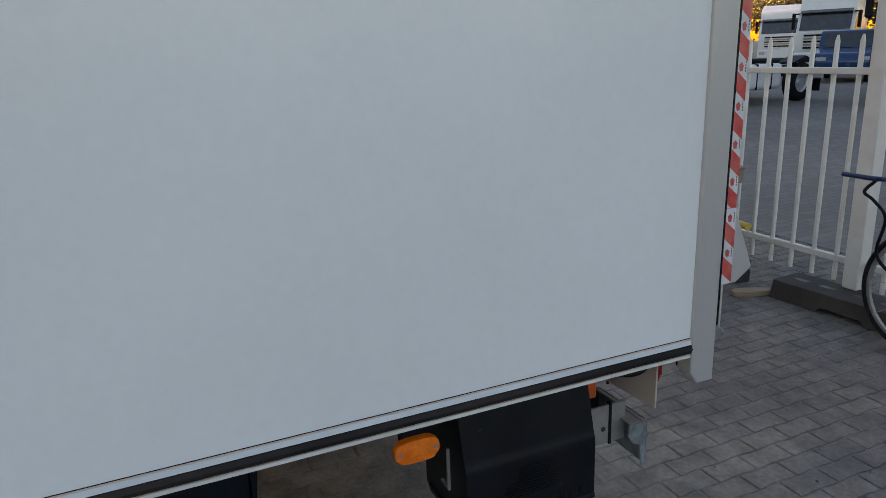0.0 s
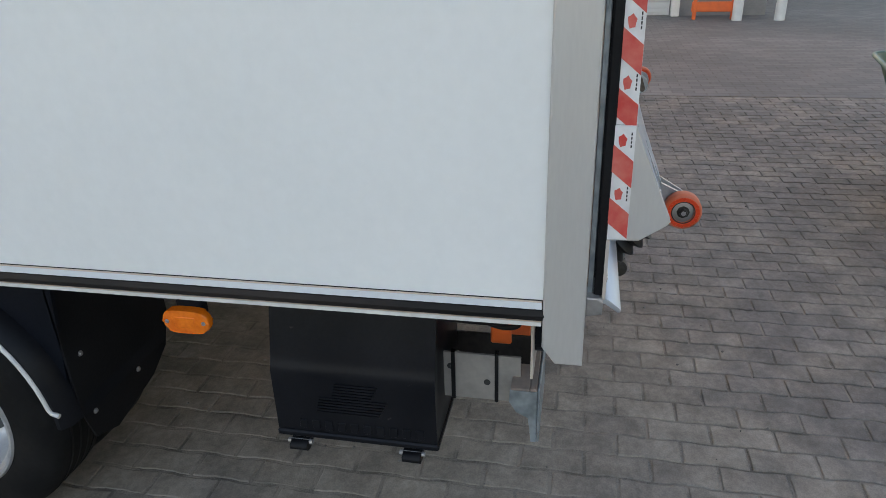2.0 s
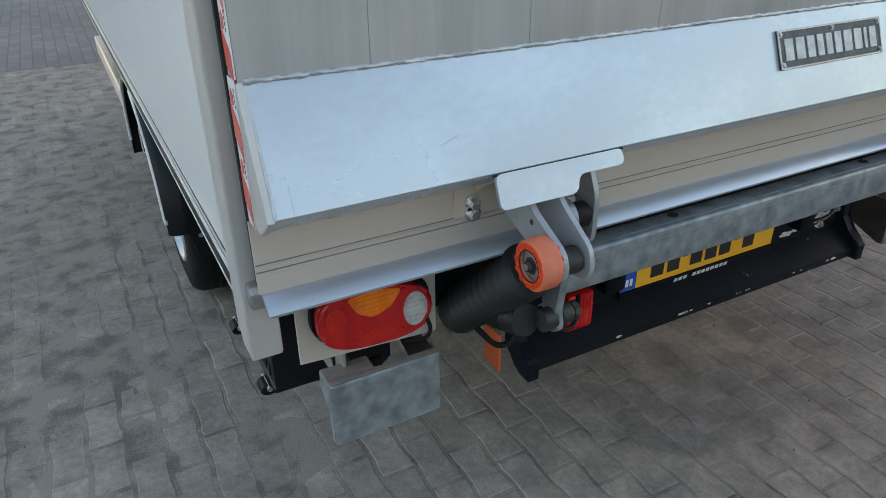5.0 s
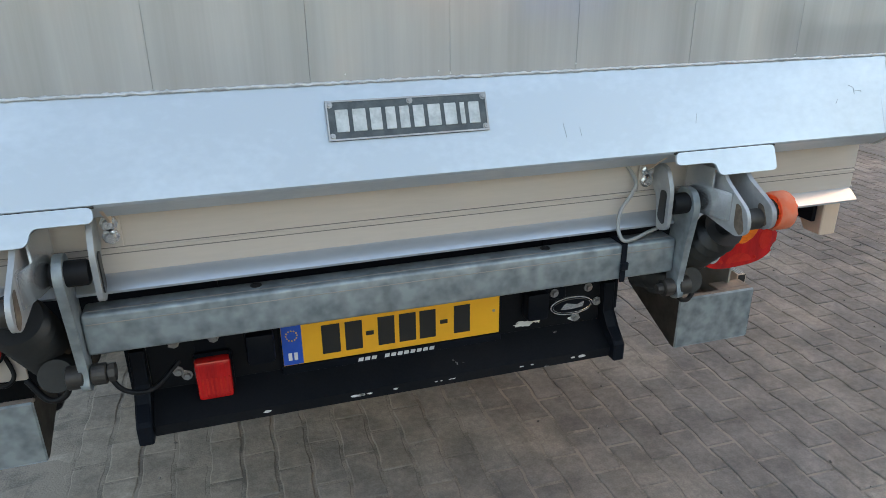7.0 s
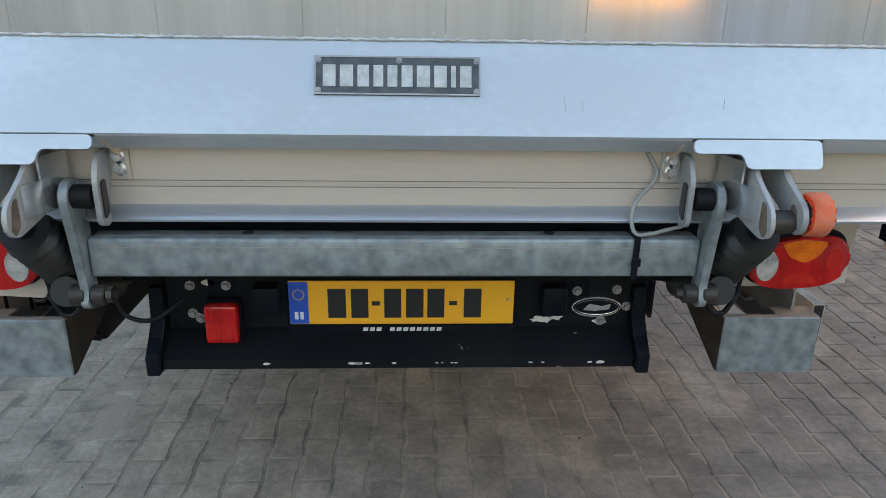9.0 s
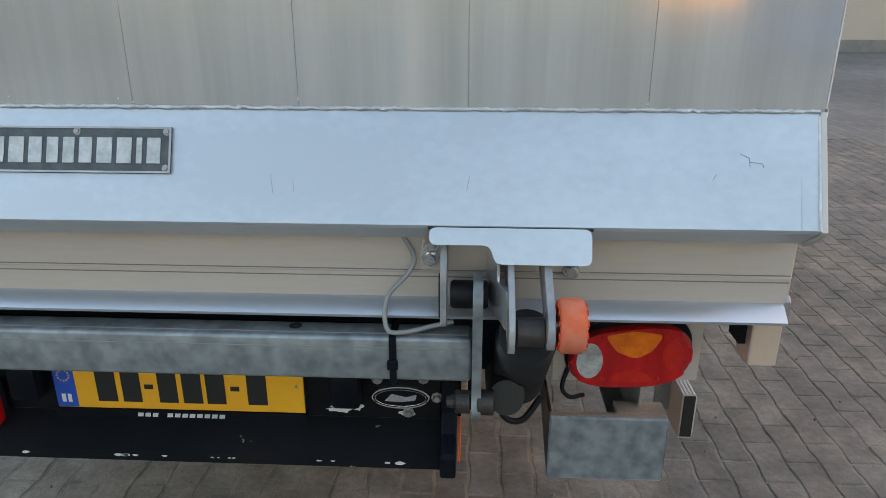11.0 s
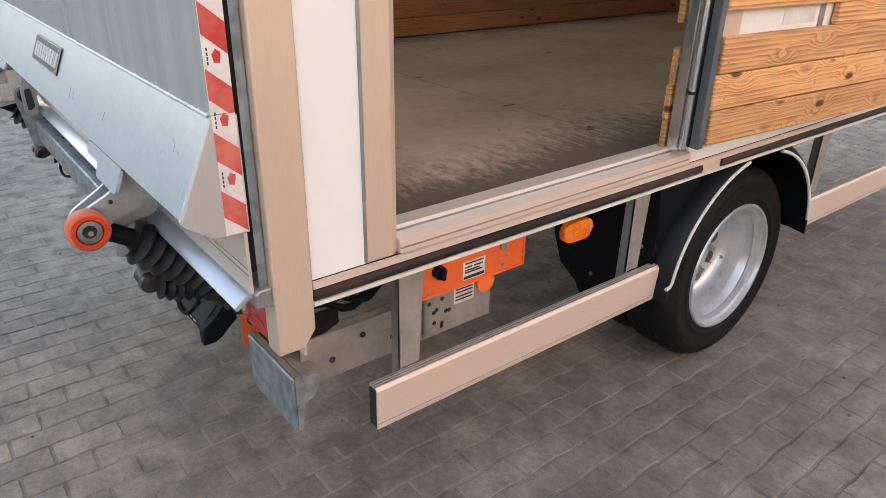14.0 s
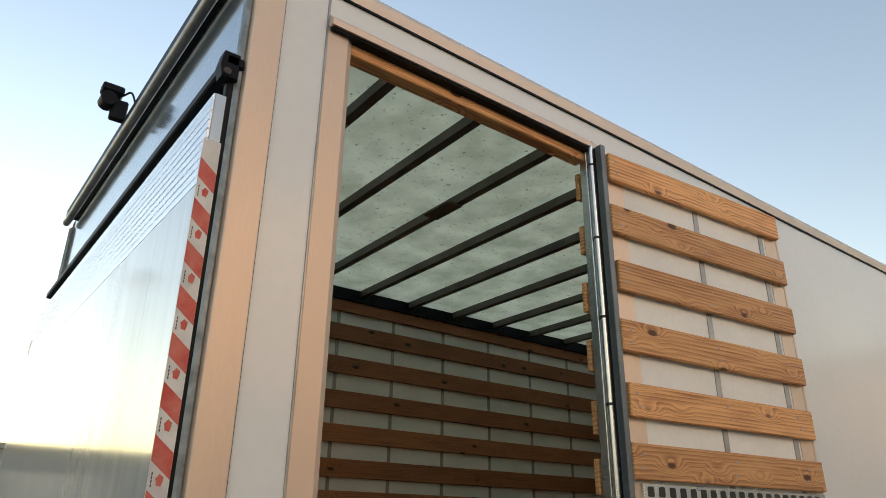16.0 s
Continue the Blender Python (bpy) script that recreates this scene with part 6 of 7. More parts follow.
def wheelbarrow(m):
    w = thing("wheelbarrow", m, "weathered green plastic wheelbarrow with yellow grips", "wheelbarrow")
    # tub: local x towards the wheel
    # each ring: height at the rear, extra height at the front, rear, front, half width
    levels = [(0.30, 0.03, 0.20, 0.74, 0.19), (0.40, 0.04, 0.155, 0.83, 0.215), (0.53, 0.07, 0.085, 0.97, 0.255), (0.645, 0.095, 0.025, 1.12, 0.285), (0.655, 0.10, -0.005, 1.16, 0.300), (0.664, 0.10, -0.005, 1.16, 0.300), (0.660, 0.10, 0.025, 1.13, 0.282), (0.57, 0.08, 0.075, 1.01, 0.258), (0.33, 0.03, 0.20, 0.74, 0.185)]

    def ring(z, up, xa, xb, hw):
        o = rounded([(xa, -hw), (xb, -hw * 1.04), (xb, hw * 1.04), (xa, hw)], 0.085, 6)
        return [(x, y, z + up * (x - xa) / (xb - xa)) for x, y in o]
    bm = bmesh.new()
    rings = [[bm.verts.new(v) for v in ring(*lv)] for lv in levels]
    for a, b in zip(rings, rings[1:]):
        for i in range(len(a)):
            j = (i + 1) % len(a)
            bm.faces.new((a[i], a[j], b[j], b[i]))
    bm.faces.new(rings[0]), bm.faces.new(rings[-1])
    part("tub", bm, GREEN, w, "faded green plastic tub", 45)
    o = ring(0.660, 0.10, -0.010, 1.165, 0.304)
    part("tub_rim", tube(o + [o[0]], 0.013, 8), GREEN_RIM, w, "pale rolled tub rim", 50)
    for s, gy, gz in ((-1, -0.275, 0.510), (1, 0.232, 0.470)):
        part("frame_tube", tube(curve([(0.98, s * 0.03, 0.29), (0.90, s * 0.10, 0.27), (0.70, s * 0.15, 0.275), (0.30, s * 0.23, 0.285), (0.06, s * 0.25, 0.33), (-0.14, (s * 0.25 + gy) / 2, gz - 0.065), (-0.27, gy, gz - 0.010), (-0.36, gy, gz)], 6), 0.016, 10), CHROME, w, "worn steel frame tube", 50)
        part("grip", tube([(-0.355, gy, gz), (-0.37, gy, gz), (-0.46, gy * 1.02, gz - 0.007), (-0.515, gy * 1.03, gz - 0.013)], 0.021, 12, radii=[0.024, 0.020, 0.020, 0.024]), GRIP, w, "yellow plastic grip", 50)
        part("leg", tube(curve([(0.44, s * 0.205, 0.285), (0.36, s * 0.235, 0.16), (0.26, s * 0.255, 0.028), (0.21, s * 0.258, 0.018), (0.165, s * 0.258, 0.032), (0.13, s * 0.258, 0.13), (0.10, s * 0.258, 0.31)], 6), 0.0145, 10), CHROME, w, "bent steel leg", 50)
    part("rear_bow", tube(curve([(-0.06, -0.262, 0.375), (0.01, -0.235, 0.46), (0.045, -0.20, 0.505), (0.048, 0.0, 0.510), (0.045, 0.20, 0.505), (0.01, 0.235, 0.46), (-0.06, 0.262, 0.375)], 6), 0.011, 8), CHROME, w, "bent steel bow across the tub", 50)
    part("wheel_bow", tube(curve([(0.60, -0.16, 0.28), (0.86, -0.13, 0.33), (1.00, -0.06, 0.36), (1.00, 0.06, 0.36), (0.86, 0.13, 0.33), (0.60, 0.16, 0.28)], 6), 0.012, 8), CHROME, w, "steel bow round the wheel", 50)
    wh = empty("front_wheel", parent=w)
    part("tyre", lathe([(-0.04, 0.10), (-0.048, 0.145), (-0.036, 0.178), (0, 0.189), (0.036, 0.178), (0.048, 0.145), (0.04, 0.10), (-0.04, 0.10)], (0.84, 0.025, 0.190), "y", 40), TYRE_DUSTY, wh, "", 50)
    part("rim", lathe([(0.036, 0.10), (0.030, 0.07), (0.020, 0.05), (0.045, 0.03), (0.045, 0.001)], (0.84, 0.025, 0.190), "y", 24), RIM, wh)
    part("axle", tube([(0.84, -0.10, 0.190), (0.84, 0.15, 0.190)], 0.010, 8), STEEL, wh)


wheelbarrow(pose(1.22, -1.87, 0, 0, 0, -5))


def pallet(m, label):
    p = thing("pallet", m, label, "pallet", "pallets on the wheelbarrow")
    rng = random.Random(11)
    y = -0.40
    while y < 0.38:
        wdt = rng.choice((0.095, 0.10, 0.14))
        part("deck_board", box(-0.60, 0.60 + rng.uniform(-0.02, 0.01), y, min(y + wdt, 0.40), 0.094 + rng.uniform(0, 0.003), 0.112 + rng.uniform(0, 0.003), 0.003), GREY_WOOD, p, "grey weathered deck board")
        y += wdt + rng.uniform(0.006, 0.03)
    for x in (-0.60, -0.05, 0.50):
        part("stringer", box(x, x + 0.045, -0.40, 0.40, 0.0205, 0.0935, 0.003), GREY_WOOD, p, "grey weathered stringer board")
    for yy in (-0.40, -0.05, 0.30):
        part("skid", box(-0.60, 0.60, yy, yy + 0.10, 0.0, 0.020, 0.003), GREY_WOOD, p)
    return p


TILT = Matrix.Translation((1.14, -1.690, 0.672)) @ Matrix.Rotation(radians(-2), 4, "Z") @ Matrix.Rotation(radians(-4.9), 4, "Y")
pallet(TILT @ Matrix.Translation((0.60, -0.40, 0)), "weathered grey wooden pallet lying on the wheelbarrow")
sl = thing("broken_slat", TILT @ pose(0.66, -0.40, 0.119, 0, 0, -4), "broken weathered slat lying on the pallet", "slat")
part("slat", prism([(-0.45, -0.03), (0.1, -0.045), (0.42, -0.02), (0.44, 0.03), (0.0, 0.04), (-0.44, 0.035)], "z", 0.0, 0.022, 0.003), GREY_WOOD, sl)

# bicycle leaning at the fence
bi = thing("bicycle", pose(-0.45, -2.24, 0, 4, 0, 3), "dark blue bicycle leaning on the fence", "bicycle")
for x in (-0.95, 0.10):
    wn_ = empty("wheel", parent=bi)
    part("tyre", lathe([(-0.016, 0.315), (-0.02, 0.333), (0, 0.348), (0.02, 0.333), (0.016, 0.315), (-0.016, 0.315)], (x, 0, 0.345), "y", 48), TYRE, wn_, "", 50)
    part("rim", lathe([(-0.012, 0.300), (-0.012, 0.316), (0.012, 0.316), (0.012, 0.300), (-0.012, 0.300)], (x, 0, 0.345), "y", 40), STEEL, wn_)
    for k in range(10):
        a = math.pi * 2 * k / 10
        part("spoke", tube([(x, 0, 0.345), (x + 0.30 * math.cos(a), 0, 0.345 + 0.30 * math.sin(a))], 0.002, 4), STEEL, wn_)
for a, b in (((-0.95, 0, 0.345), (-0.52, 0, 0.30)), ((-0.52, 0, 0.30), (-0.62, 0, 0.84)), ((-0.52, 0, 0.30), (-0.02, 0, 0.72)), ((-0.62, 0, 0.80), (-0.04, 0, 0.80)), ((-0.95, 0, 0.345), (-0.62, 0, 0.78)), ((0.10, 0, 0.345), (-0.05, 0, 0.98))):
    part("frame_tube", tube([a, b], 0.016, 10), DARK_BLUE, bi)
part("handlebar", tube(curve([(0.58, 0.12, 0.905), (0.36, 0.11, 0.905), (0.10, 0.07, 0.95), (-0.05, 0.0, 1.0), (-0.15, -0.12, 1.0), (-0.02, -0.24, 0.96)], 5), 0.013, 10), DARK_BLUE, bi, "", 50)
part("saddle", prism(rounded([(-0.78, -0.08), (-0.52, -0.02), (-0.50, 0.02), (-0.78, 0.08)], 0.03), "z", 0.86, 0.90, 0.01), RUBBER, bi)
part("cable", tube(curve([(0.40, 0.11, 0.895), (0.44, 0.13, 0.83), (0.38, 0.13, 0.79), (0.33, 0.09, 0.70), (0.36, 0.06, 0.50), (0.24, 0.04, 0.38)], 6), 0.009, 6), RUBBER, bi, "", 50)

# ---- buildings ----
FACADE = material("cream_cladding", (0.56, 0.50, 0.42), (0.5, 0.45, 0.38), rough=0.6, scale=0.6, fine=20, bump=0.05)
FACADE_G = material("grey_cladding", (0.27, 0.28, 0.28), (0.23, 0.24, 0.24), rough=0.55, scale=0.5, fine=20, bump=0.05)
SHUTTER = material("white_shutter", (0.66, 0.64, 0.60), (0.6, 0.58, 0.54), rough=0.5, scale=2, fine=40, bump=0.04)
CONCRETE = material("concrete_plinth", (0.30, 0.28, 0.26), (0.22, 0.21, 0.2), rough=0.85, scale=3, fine=40, bump=0.15)
GLASS = material("window_glass", (0.03, 0.035, 0.04), (0.05, 0.05, 0.055), rough=0.06, bump=0.0, coat=0.5)


def hall(name, x0, x1, y0, y1, h, mat, label, doors=(), windows=(), face="x0"):
    b = thing(name, None, label, "building")
    part("wall", box(x0, x1, y0, y1, 0.3, h), mat, b)
    part("plinth", box(x0 - 0.02, x1 + 0.02, y0 - 0.02, y1 + 0.02, 0.0, 0.32), CONCRETE, b)
    part("roof_edge", box(x0 - 0.12, x1 + 0.12, y0 - 0.12, y1 + 0.12, h, h + 0.25), FACADE_G, b)
    xf, s = (x0, -1) if face == "x0" else (x1, 1)
    for ya, yb, z in doors:
        d = part("roller_door", box(*sorted((xf, xf + s * 0.04)), ya, yb, 0.02, z), SHUTTER, b, "white roller door")
        zz = 0.06
        while zz < z - 0.05:
            part("shutter_slat", box(*sorted((xf + s * 0.041, xf + s * 0.055)), ya + 0.02, yb - 0.02, zz, zz + 0.075, 0.008), SHUTTER, d)
            zz += 0.09
        for e in (ya - 0.16, yb + 0.02):
            part("door_post", box(*sorted((xf, xf + s * 0.14)), e, e + 0.14, 0.0, z + 0.15, 0.01), CREAM, b)
    for ya, yb, za, zb in windows:
        win = part("window", box(*sorted((xf, xf + s * 0.05)), ya, yb, za, zb), FACADE_G, b)
        part("pane", box(*sorted((xf + s * 0.051, xf + s * 0.056)), ya + 0.06, yb - 0.06, za + 0.06, zb - 0.06), GLASS, win)
    return b


hall("warehouse", 10.9, 26, -2.9, 9.0, 7.6, FACADE, "cream warehouse with white roller doors", doors=((-1.35, 1.0, 3.4), (1.5, 4.3, 3.4), (5.2, 8.2, 3.4)), windows=((-2.6, -1.7, 2.2, 3.6),))
# Mostly unseen; height and place set to keep low sun off the truck.
hall("warehouse", -49, -34, -70, 60, 4.95, FACADE_G, "long grey warehouse across the yard", doors=((-20, -16, 4), (-8, -4, 4), (6, 10, 4), (18, 22, 4)), windows=((-14, -12, 3, 4.4), (0, 2, 3, 4.4), (12, 14, 3, 4.4)), face="x1")
nb = hall("warehouse", 6.5, 30, 19, 34, 6.0, FACADE, "cream warehouse behind the parked trucks", windows=())
sb = hall("warehouse", -32, 10, -48, -39, 3.3, FACADE, "low cream warehouse at the far end of the yard")
for xa in range(-30, 8, 4):
    win = part("window", box(xa, xa + 2.0, -39.0, -38.95, 1.3, 2.5), FACADE_G, sb)
    part("pane", box(xa + 0.06, xa + 1.94, -38.949, -38.944, 1.36, 2.44), GLASS, win)
for xa in (8.5, 12.0, 15.5, 19.0):
    win = part("window", box(xa, xa + 1.6, 18.95, 19.0, 3.3, 4.3), FACADE_G, nb)
    part("pane", box(xa + 0.06, xa + 1.54, 18.944, 18.949, 3.36, 4.24), GLASS, win)


def bollard(x, y):
    b = thing("bollard", pose(x, y, 0), "white painted steel bollard", "bollard", "bollards by the warehouse")
    part("post", lathe([(0.0, 0.001), (0.0, 0.08), (1.0, 0.08), (1.05, 0.05), (1.06, 0.001)], (0, 0, 0), "z", 20), PAINT_WHITE, b, "", 40)


bollard(10.2, -2.35), bollard(10.2, -3.0)
ba = thing("safety_barrier", pose(10.35, -2.0, 0, 0, 0, 90), "orange plastic safety barrier by the warehouse", "barrier")
for z in (0.12, 0.5, 0.88):
    part("board", box(-0.35, 0.35, -0.02, 0.02, z, z + 0.16, 0.01), ORANGE, ba)
for x in (-0.3, 0.3):
    part("upright", box(x - 0.03, x + 0.03, -0.03, 0.03, 0, 1.06, 0.008), ORANGE, ba)

# ---- parked vehicles ----
CAB_WHITE = material("white_cab_paint", (0.74, 0.74, 0.72), (0.68, 0.68, 0.66), rough=0.25, scale=2, bump=0.01, coat=0.4)
CAB_BLUE = material("blue_cab_paint", (0.02, 0.10, 0.42), (0.02, 0.08, 0.36), rough=0.25, scale=2, bump=0.01, coat=0.4)
VAN_BLUE = material("dark_blue_van_paint", (0.012, 0.045, 0.13), (0.010, 0.038, 0.11), rough=0.25, scale=2, bump=0.01, coat=0.4)
CAB_YELLOW = material("yellow_cab_paint", (0.75, 0.50, 0.04), (0.66, 0.44, 0.04), rough=0.3, scale=2, bump=0.01, coat=0.3)


def road_wheel(parent, x, y, r=0.5, w=0.28):
    h = empty("wheel", parent=parent)
    part("tyre", lathe([(-w / 2, r * 0.55), (-w / 2, r * 0.9), (-w * 0.36, r), (w * 0.36, r), (w / 2, r * 0.9), (w / 2, r * 0.55), (-w / 2, r * 0.55)], (x, y, r), "y", 36), TYRE, h, "", 40)
    part("rim", lathe([(-w * 0.42, r * 0.56), (-w * 0.25, r * 0.5), (-w * 0.2, r * 0.25), (-w * 0.35, r * 0.2), (-w * 0.35, 0.001)], (x, y, r), "y", 28), RIM, h, "", 40)
    part("rim", lathe([(w * 0.42, r * 0.56), (w * 0.25, r * 0.5), (w * 0.2, r * 0.25), (w * 0.35, r * 0.2), (w * 0.35, 0.001)], (x, y, r), "y", 28), RIM, h, "", 40)


def tractor(m, paint, label):
    """A tractor unit: local x forward, cab in front."""
    t = thing("tractor_unit", m, label, "truck", "parked tractor units")
    cab = part("cab", prism(rounded([(0.0, 0.75), (2.2, 0.75), (2.30, 1.1), (2.28, 1.9), (2.05, 2.75), (1.75, 3.45), (0.9, 3.75), (0.0, 3.75)], 0.12), "y", -1.22, 1.22, 0.06), paint, t, "", 40)
    part("windscreen", prism([(2.295, 1.95), (2.305, 1.95), (2.085, 2.76), (2.075, 2.76)], "y", -1.08, 1.08), GLASS, cab, "dark windscreen")
    part("sun_visor", prism([(2.08, 2.80), (2.30, 2.72), (2.30, 2.75), (2.08, 2.86)], "y", -1.1, 1.1), GLASS, cab)
    for k in range(5):
        part("grille_bar", box(2.30, 2.345, -0.85, 0.85, 1.12 + 0.14 * k, 1.20 + 0.14 * k, 0.01), STEEL if k % 2 else BLACK, cab)
    part("bumper", box(2.05, 2.42, -1.23, 1.23, 0.32, 0.95, 0.06), paint, t)
    for s in (-1, 1):
        part("headlight", box(2.40, 2.44, *sorted((s * 0.75, s * 1.12)), 0.62, 0.85, 0.02), CLEAR_LENS, t)
        part("mirror", box(2.12, 2.24, *sorted((s * 1.32, s * 1.48)), 2.0, 2.75, 0.04), BLACK, t)
        part("mirror_arm", box(2.1, 2.16, *sorted((s * 1.15, s * 1.36)), 2.68, 2.74, 0.01), BLACK, t)
        part("side_window", prism([(1.15, 1.95), (2.02, 1.95), (1.86, 2.62), (1.15, 2.62)], "y", s * 1.222, s * 1.228), GLASS, cab)
        part("door_line", box(1.08, 1.095, *sorted((s * 1.221, s * 1.226)), 0.8, 2.7), INK, cab)
        part("step", box(1.2, 1.9, *sorted((s * 1.05, s * 1.24)), 0.34, 0.74, 0.03), BLACK, t)
        part("tank", box(-1.9, -0.35, *sorted((s * 0.72, s * 1.22)), 0.38, 1.02, 0.10, seg=3), CAB_WHITE, t, "white side tank cover")
        for x in (-1.5, -0.95):
            part("tank_band", box(x, x + 0.05, *sorted((s * 0.70, s * 1.235)), 0.375, 1.03, 0.02), BLACK, t)
        part("side_step", box(-0.30, -0.02, *sorted((s * 0.9, s * 1.22)), 0.38, 1.0, 0.03), STEEL, t)
        part("mudguard", prism([(-3.2, 1.02), (-2.75, 1.18), (-2.3, 1.02), (-2.3, 0.98), (-2.75, 1.13), (-3.2, 0.98)], "y", s * 0.72, s * 1.22), BLACK, t)
        for x in (1.35, -2.75):
            road_wheel(t, x, s * 1.05)
    part("chassis", box(-3.5, 1.9, -0.42, 0.42, 0.62, 0.92, 0.02), BLACK, t)
    part("fifth_wheel", box(-3.0, -2.3, -0.5, 0.5, 0.95, 1.12, 0.05), BLACK, t)
    part("rear_bumper", box(-3.62, -3.52, -1.2, 1.2, 0.55, 0.74, 0.02), PAINT_WHITE, t, "white rear cross bar")
    for s in (-1, 1):
        part("rear_lamp", box(-3.65, -3.6205, *sorted((s * 0.7, s * 1.12)), 0.58, 0.71, 0.01), RED_LENS, t, "red rear lamp")
        fl = part("rear_flap", box(-3.50, -3.47, *sorted((s * 0.78, s * 1.2)), 0.22, 0.54), BLACK, t)
        for k in range(3):
            part("flap_stripe", box(-3.5045, -3.5005, *sorted((s * (0.84 + 0.1 * k), s * (0.89 + 0.1 * k))), 0.28, 0.40), WHITE_TAPE, fl)
    part("rear_panel", box(-0.32, -0.02, -1.1, 1.1, 0.9, 2.6, 0.03), BLACK, t)
    return t


def van(m):
    """A small van: local x forward."""
    v = thing("van", m, "blue delivery van parked between the trucks", "van")
    body = part("body", prism(rounded([(-2.3, 0.35), (2.1, 0.35), (2.15, 0.8), (1.95, 1.05), (1.15, 1.2), (0.55, 1.85), (-2.2, 1.9), (-2.3, 1.6)], 0.12), "y", -0.9, 0.9, 0.08), VAN_BLUE, v, "", 40)
    part("windscreen", prism([(1.13, 1.24), (1.15, 1.245), (0.62, 1.79), (0.60, 1.78)], "y", -0.78, 0.78), GLASS, body)
    for s in (-1, 1):
        part("side_window", prism([(0.95, 1.25), (-0.2, 1.25), (-0.2, 1.72), (0.5, 1.72)], "y", s * 0.901, s * 0.906), GLASS, body)
        part("headlight", box(2.06, 2.13, *sorted((s * 0.52, s * 0.86)), 0.78, 0.92, 0.02), CLEAR_LENS, v)
        for x in (1.35, -1.45):
            road_wheel(v, x, s * 0.8, 0.32, 0.2)
    return v


def at(x, y, heading):
    return pose(x, y, 0, 0, 0, heading)


tractor(at(12.1, -12.3, 94), CAB_WHITE, "white tractor unit parked side-on in the yard")
tractor(at(22.1, -30.6, 113), CAB_WHITE, "white tractor unit facing the yard")
tractor(at(15.2, -26.0, 125), CAB_WHITE, "white tractor unit parked in the row")
tractor(at(8.8, -16.6, 126), CAB_BLUE, "blue tractor unit beside the yard lane")
tractor(at(33.0, -39.5, 125), CAB_WHITE, "white tractor unit at the end of the row")
van(at(16.4, -23.9, 122))
tractor(at(2.2, 14.0, 150), CAB_YELLOW, "yellow tractor unit parked ahead of the truck")
tractor(at(-17.6, 2.6, 100), CAB_YELLOW, "yellow tractor unit parked across the yard")


def container(m, paint, label):
    c = thing("box_trailer", m, label, "trailer", "box trailers across the yard")
    part("box", box(-6.5, 6.5, -1.25, 1.25, 1.15, 3.95, 0.03), paint, c)
    for k in range(26):
        part("rib", box(-6.4 + 0.5 * k, -6.32 + 0.5 * k, -1.28, -1.251, 1.2, 3.9), paint, c)
    part("chassis", box(-6.3, 6.3, -0.5, 0.5, 0.75, 1.14), BLACK, c)
    for y in (-1.0, 1.0):
        for x in (2.8, 4.1, 5.4):
            road_wheel(c, x, y, 0.5)
    part("landing_leg", box(-3.6, -3.4, -0.7, 0.7, 0.0, 0.76), BLACK, c)


GREY_PAINT = material("grey_trailer_paint", (0.20, 0.22, 0.25), (0.16, 0.18, 0.2), rough=0.5, scale=1, bump=0.04)
container(at(-17, -15, 50), GREY_PAINT, "grey box trailer parked across the yard")
container(at(-13, -20, 50), GREY_PAINT, "grey box trailer parked in a row")

# lighting masts of the yard
def mast(x, y, h=11.0):
    m_ = thing("light_mast", pose(x, y, 0), "tall grey yard lighting mast", "light mast", "yard lighting masts")
    part("pole", tube([(0, 0, 0), (0, 0, h)], 0.09, 10, radii=[0.12, 0.07]), GALV, m_, "", 50)
    part("crossarm", box(-0.9, 0.9, -0.05, 0.05, h - 0.1, h + 0.05, 0.01), GALV, m_)
    for x_ in (-0.75, -0.25, 0.25, 0.75):
        part("floodlight", box(x_ - 0.16, x_ + 0.16, -0.16, 0.12, h + 0.06, h + 0.3, 0.03), BLACK, m_)


mast(-9.5, -17.5), mast(-26, -6)


# ---- trees behind the parked trucks, and an added unseen row ----
BARK = material("tree_bark", (0.10, 0.08, 0.06), (0.06, 0.05, 0.04), rough=0.9, scale=8, fine=40, bump=0.4, stretch=(1, 1, 0.3))
LEAF = material("autumn_leaves", (0.10, 0.075, 0.025), (0.055, 0.06, 0.02), rough=0.7, scale=1.2, fine=8, bump=0.0, island=0.35)


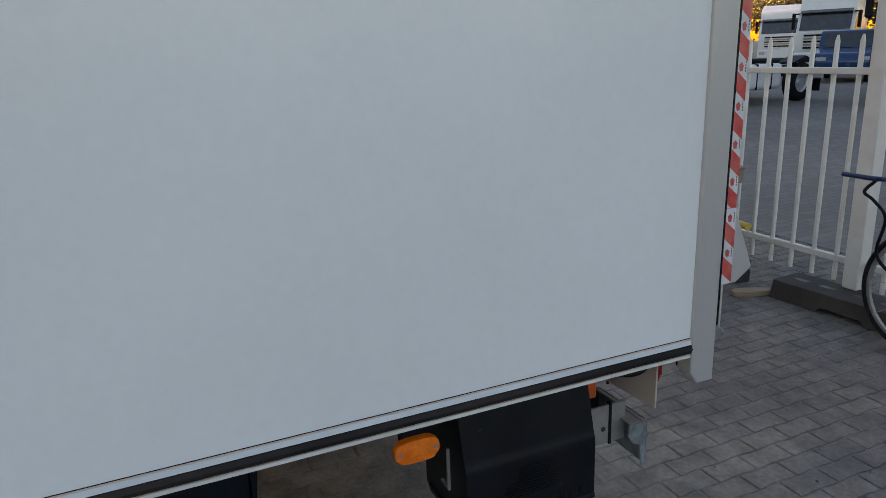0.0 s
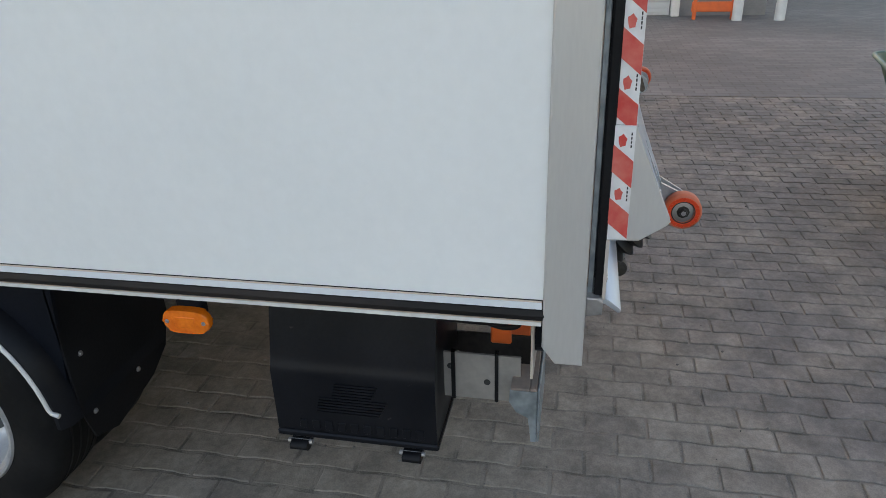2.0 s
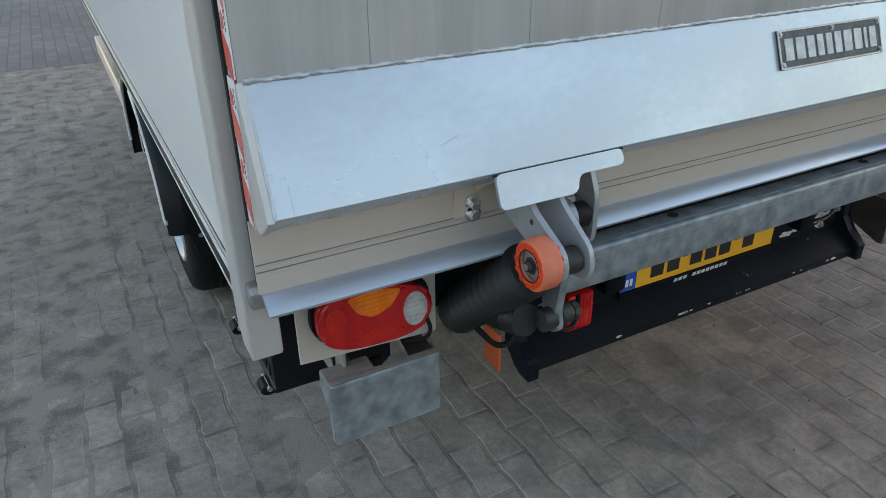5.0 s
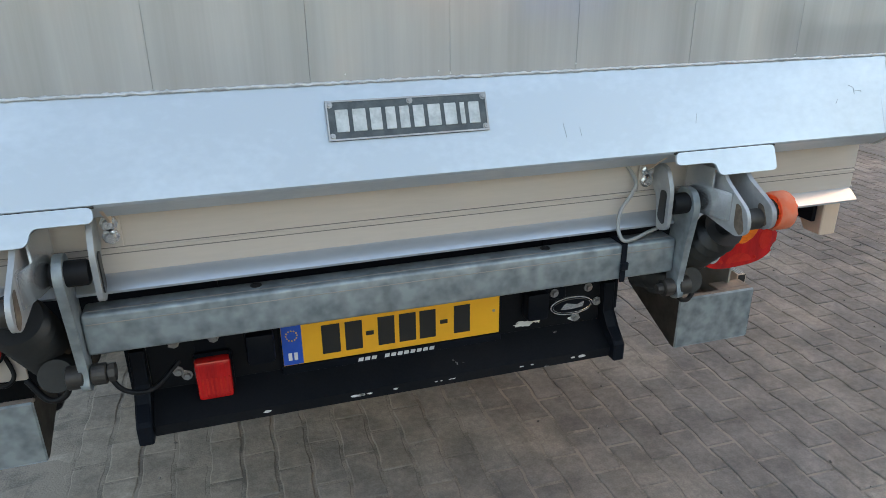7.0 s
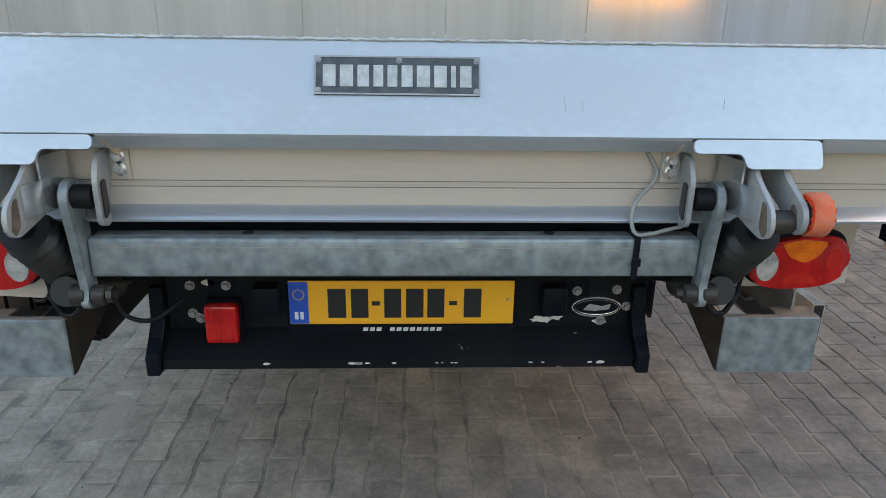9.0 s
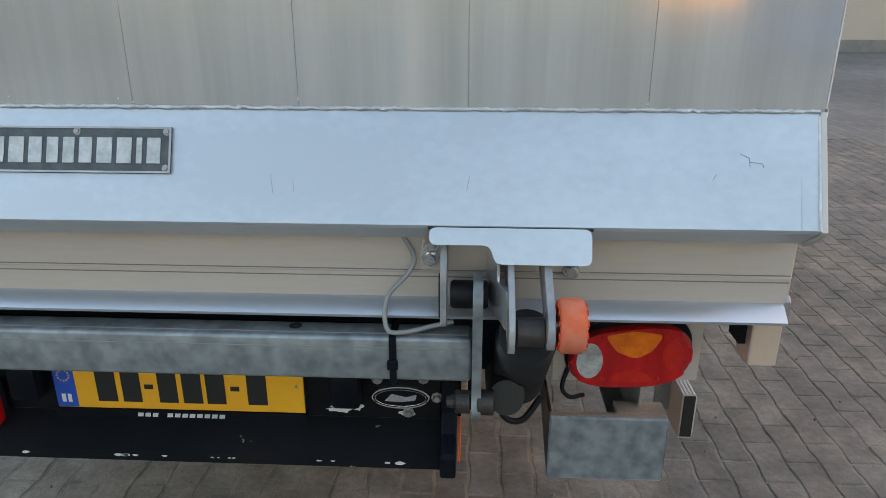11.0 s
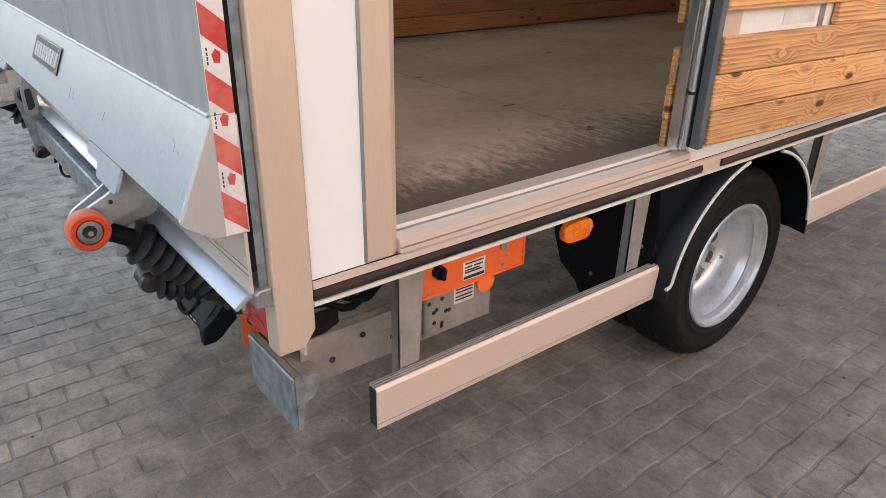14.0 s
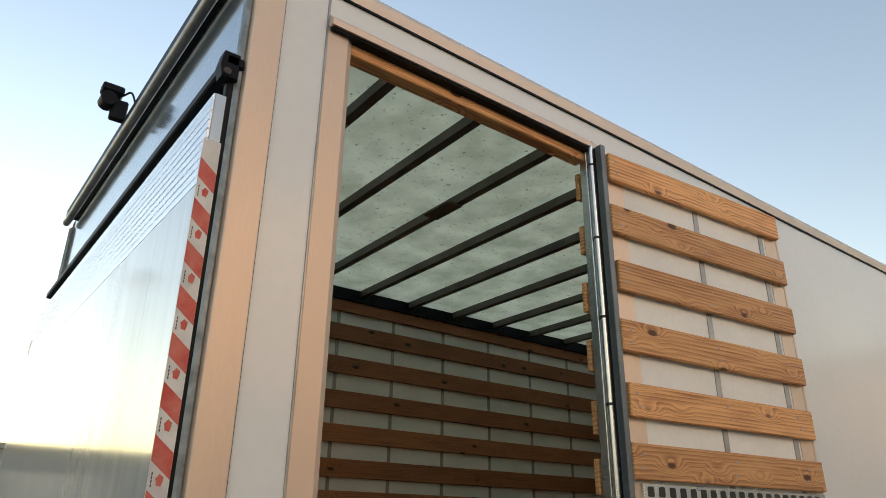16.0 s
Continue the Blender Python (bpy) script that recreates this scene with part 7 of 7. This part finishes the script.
def tree(x, y, h, seed):
    t = thing("tree", pose(x, y, 0), "tree with thinning brown-green leaves", "tree", "trees behind the yard")
    rg = random.Random(seed)
    bm = tube(curve([(0, 0, 0), (rg.uniform(-.1, .1), rg.uniform(-.1, .1), h * 0.3), (rg.uniform(-.3, .3), rg.uniform(-.3, .3), h * 0.62), (0.2, 0.1, h * 0.9)], 4), 0.2, 8, radii=[0.24 - 0.017 * k for k in range(13)])
    tips = []
    for k in range(16):
        z = h * rg.uniform(0.28, 0.85)
        a, ln = rg.uniform(0, 6.28), h * rg.uniform(0.16, 0.30)
        end = (ln * math.cos(a), ln * math.sin(a), z + ln * rg.uniform(0.25, 0.7))
        tube(curve([(0, 0, z), (end[0] * 0.5, end[1] * 0.5, z + (end[2] - z) * 0.35), end], 3), 0.05, 5, bm, radii=[0.07, 0.06, 0.055, 0.045, 0.035, 0.025, 0.015])
        tips.append(Vector(end))
        tips.append(Vector((end[0] * 0.6, end[1] * 0.6, z + (end[2] - z) * 0.5)))
    part("trunk", bm, BARK, t, "", 60)
    vs, fs = [], []
    for p in tips:
        for _ in range(150):
            c = p + Vector((rg.gauss(0, 0.55), rg.gauss(0, 0.55), rg.gauss(0, 0.5)))
            u = Vector((rg.gauss(0, 1), rg.gauss(0, 1), rg.gauss(0, 1))).normalized() * rg.uniform(0.06, 0.13)
            v = u.orthogonal().normalized() * u.length * 0.6
            o = len(vs)
            vs += [tuple(c + u), tuple(c + v), tuple(c - u), tuple(c - v)]
            fs.append((o, o + 1, o + 2, o + 3))
    me = bpy.data.meshes.new("crown")
    me.from_pydata(vs, [], fs)
    me.materials.append(LEAF)
    cr = new("crown", me)
    cr.parent = t


rng = random.Random(5)
for k in range(9):
    tree(22 + 3.2 * k + rng.uniform(-0.6, 0.6), -50 + 1.1 * k + rng.uniform(-1, 1), rng.uniform(6.5, 9.5), 20 + k)
# Unseen row, added to block the bright eastern horizon from the lift's reflections.
for k in range(9):
    tree(48 - 0.6 * k + rng.uniform(-1, 1), -38 + 4.0 * k + rng.uniform(-0.8, 0.8), rng.uniform(6.0, 8.5), 40 + k)

# dark wet patch by the warehouse
st = thing("oil_stain", pose(5.9, -0.35, 0), "dark oily wet patch on the paving", "stain")
rng = random.Random(14)
part("patch", prism([(0.42 * math.cos(t) * rng.uniform(0.7, 1.15), 0.30 * math.sin(t) * rng.uniform(0.65, 1.15)) for t in [2 * math.pi * k / 26 for k in range(26)]], "z", 0.0005, 0.004, 0.001), material("oily_wet_paving", (0.035, 0.032, 0.03), (0.08, 0.072, 0.064), rough=0.75, spec=0.12, scale=9, fine=60, bump=0.1), st)

# small stones and debris on the paving
STONE = material("small_stone", (0.20, 0.18, 0.16), (0.1, 0.09, 0.08), rough=0.9, scale=20, bump=0.2, island=0.4)
vs, fs = [], []
rng = random.Random(8)
for _ in range(900):
    x, y, r = rng.uniform(-3.2, 4.2), rng.uniform(-3.2, 5.2), rng.choice((0.002, 0.003, 0.0035, 0.005, 0.007))
    o = len(vs)
    q = [rng.uniform(0.6, 1.3) for _ in range(6)]
    vs += [(x + r * q[0], y, r * 0.3), (x, y + r * q[1], r * 0.3), (x - r * q[2], y, r * 0.3), (x, y - r * q[3], r * 0.3), (x, y, r * q[4] * 0.9), (x, y, -0.004)]
    fs += [(o, o + 1, o + 4), (o + 1, o + 2, o + 4), (o + 2, o + 3, o + 4), (o + 3, o, o + 4), (o + 1, o, o + 5), (o + 2, o + 1, o + 5), (o + 3, o + 2, o + 5), (o, o + 3, o + 5)]
me = bpy.data.meshes.new("grit")
me.from_pydata(vs, [], fs)
me.materials.append(STONE)
tagged(new("grit", me), "scattered small stones and grit on the paving", "gravel", kind="stuff")

# the nearest pavers, one by one
me = bpy.data.meshes.new("paver")
me.from_pydata(PV, [], PF)
me.materials.append(PAVER_ONE)
rng = random.Random(4)
for x, y in singles:
    z, a, b, c = settle(x, y)
    o = new("paver", me)
    o.parent = ground
    o.location, o.rotation_euler = (x, y, z), (b, -a, c)
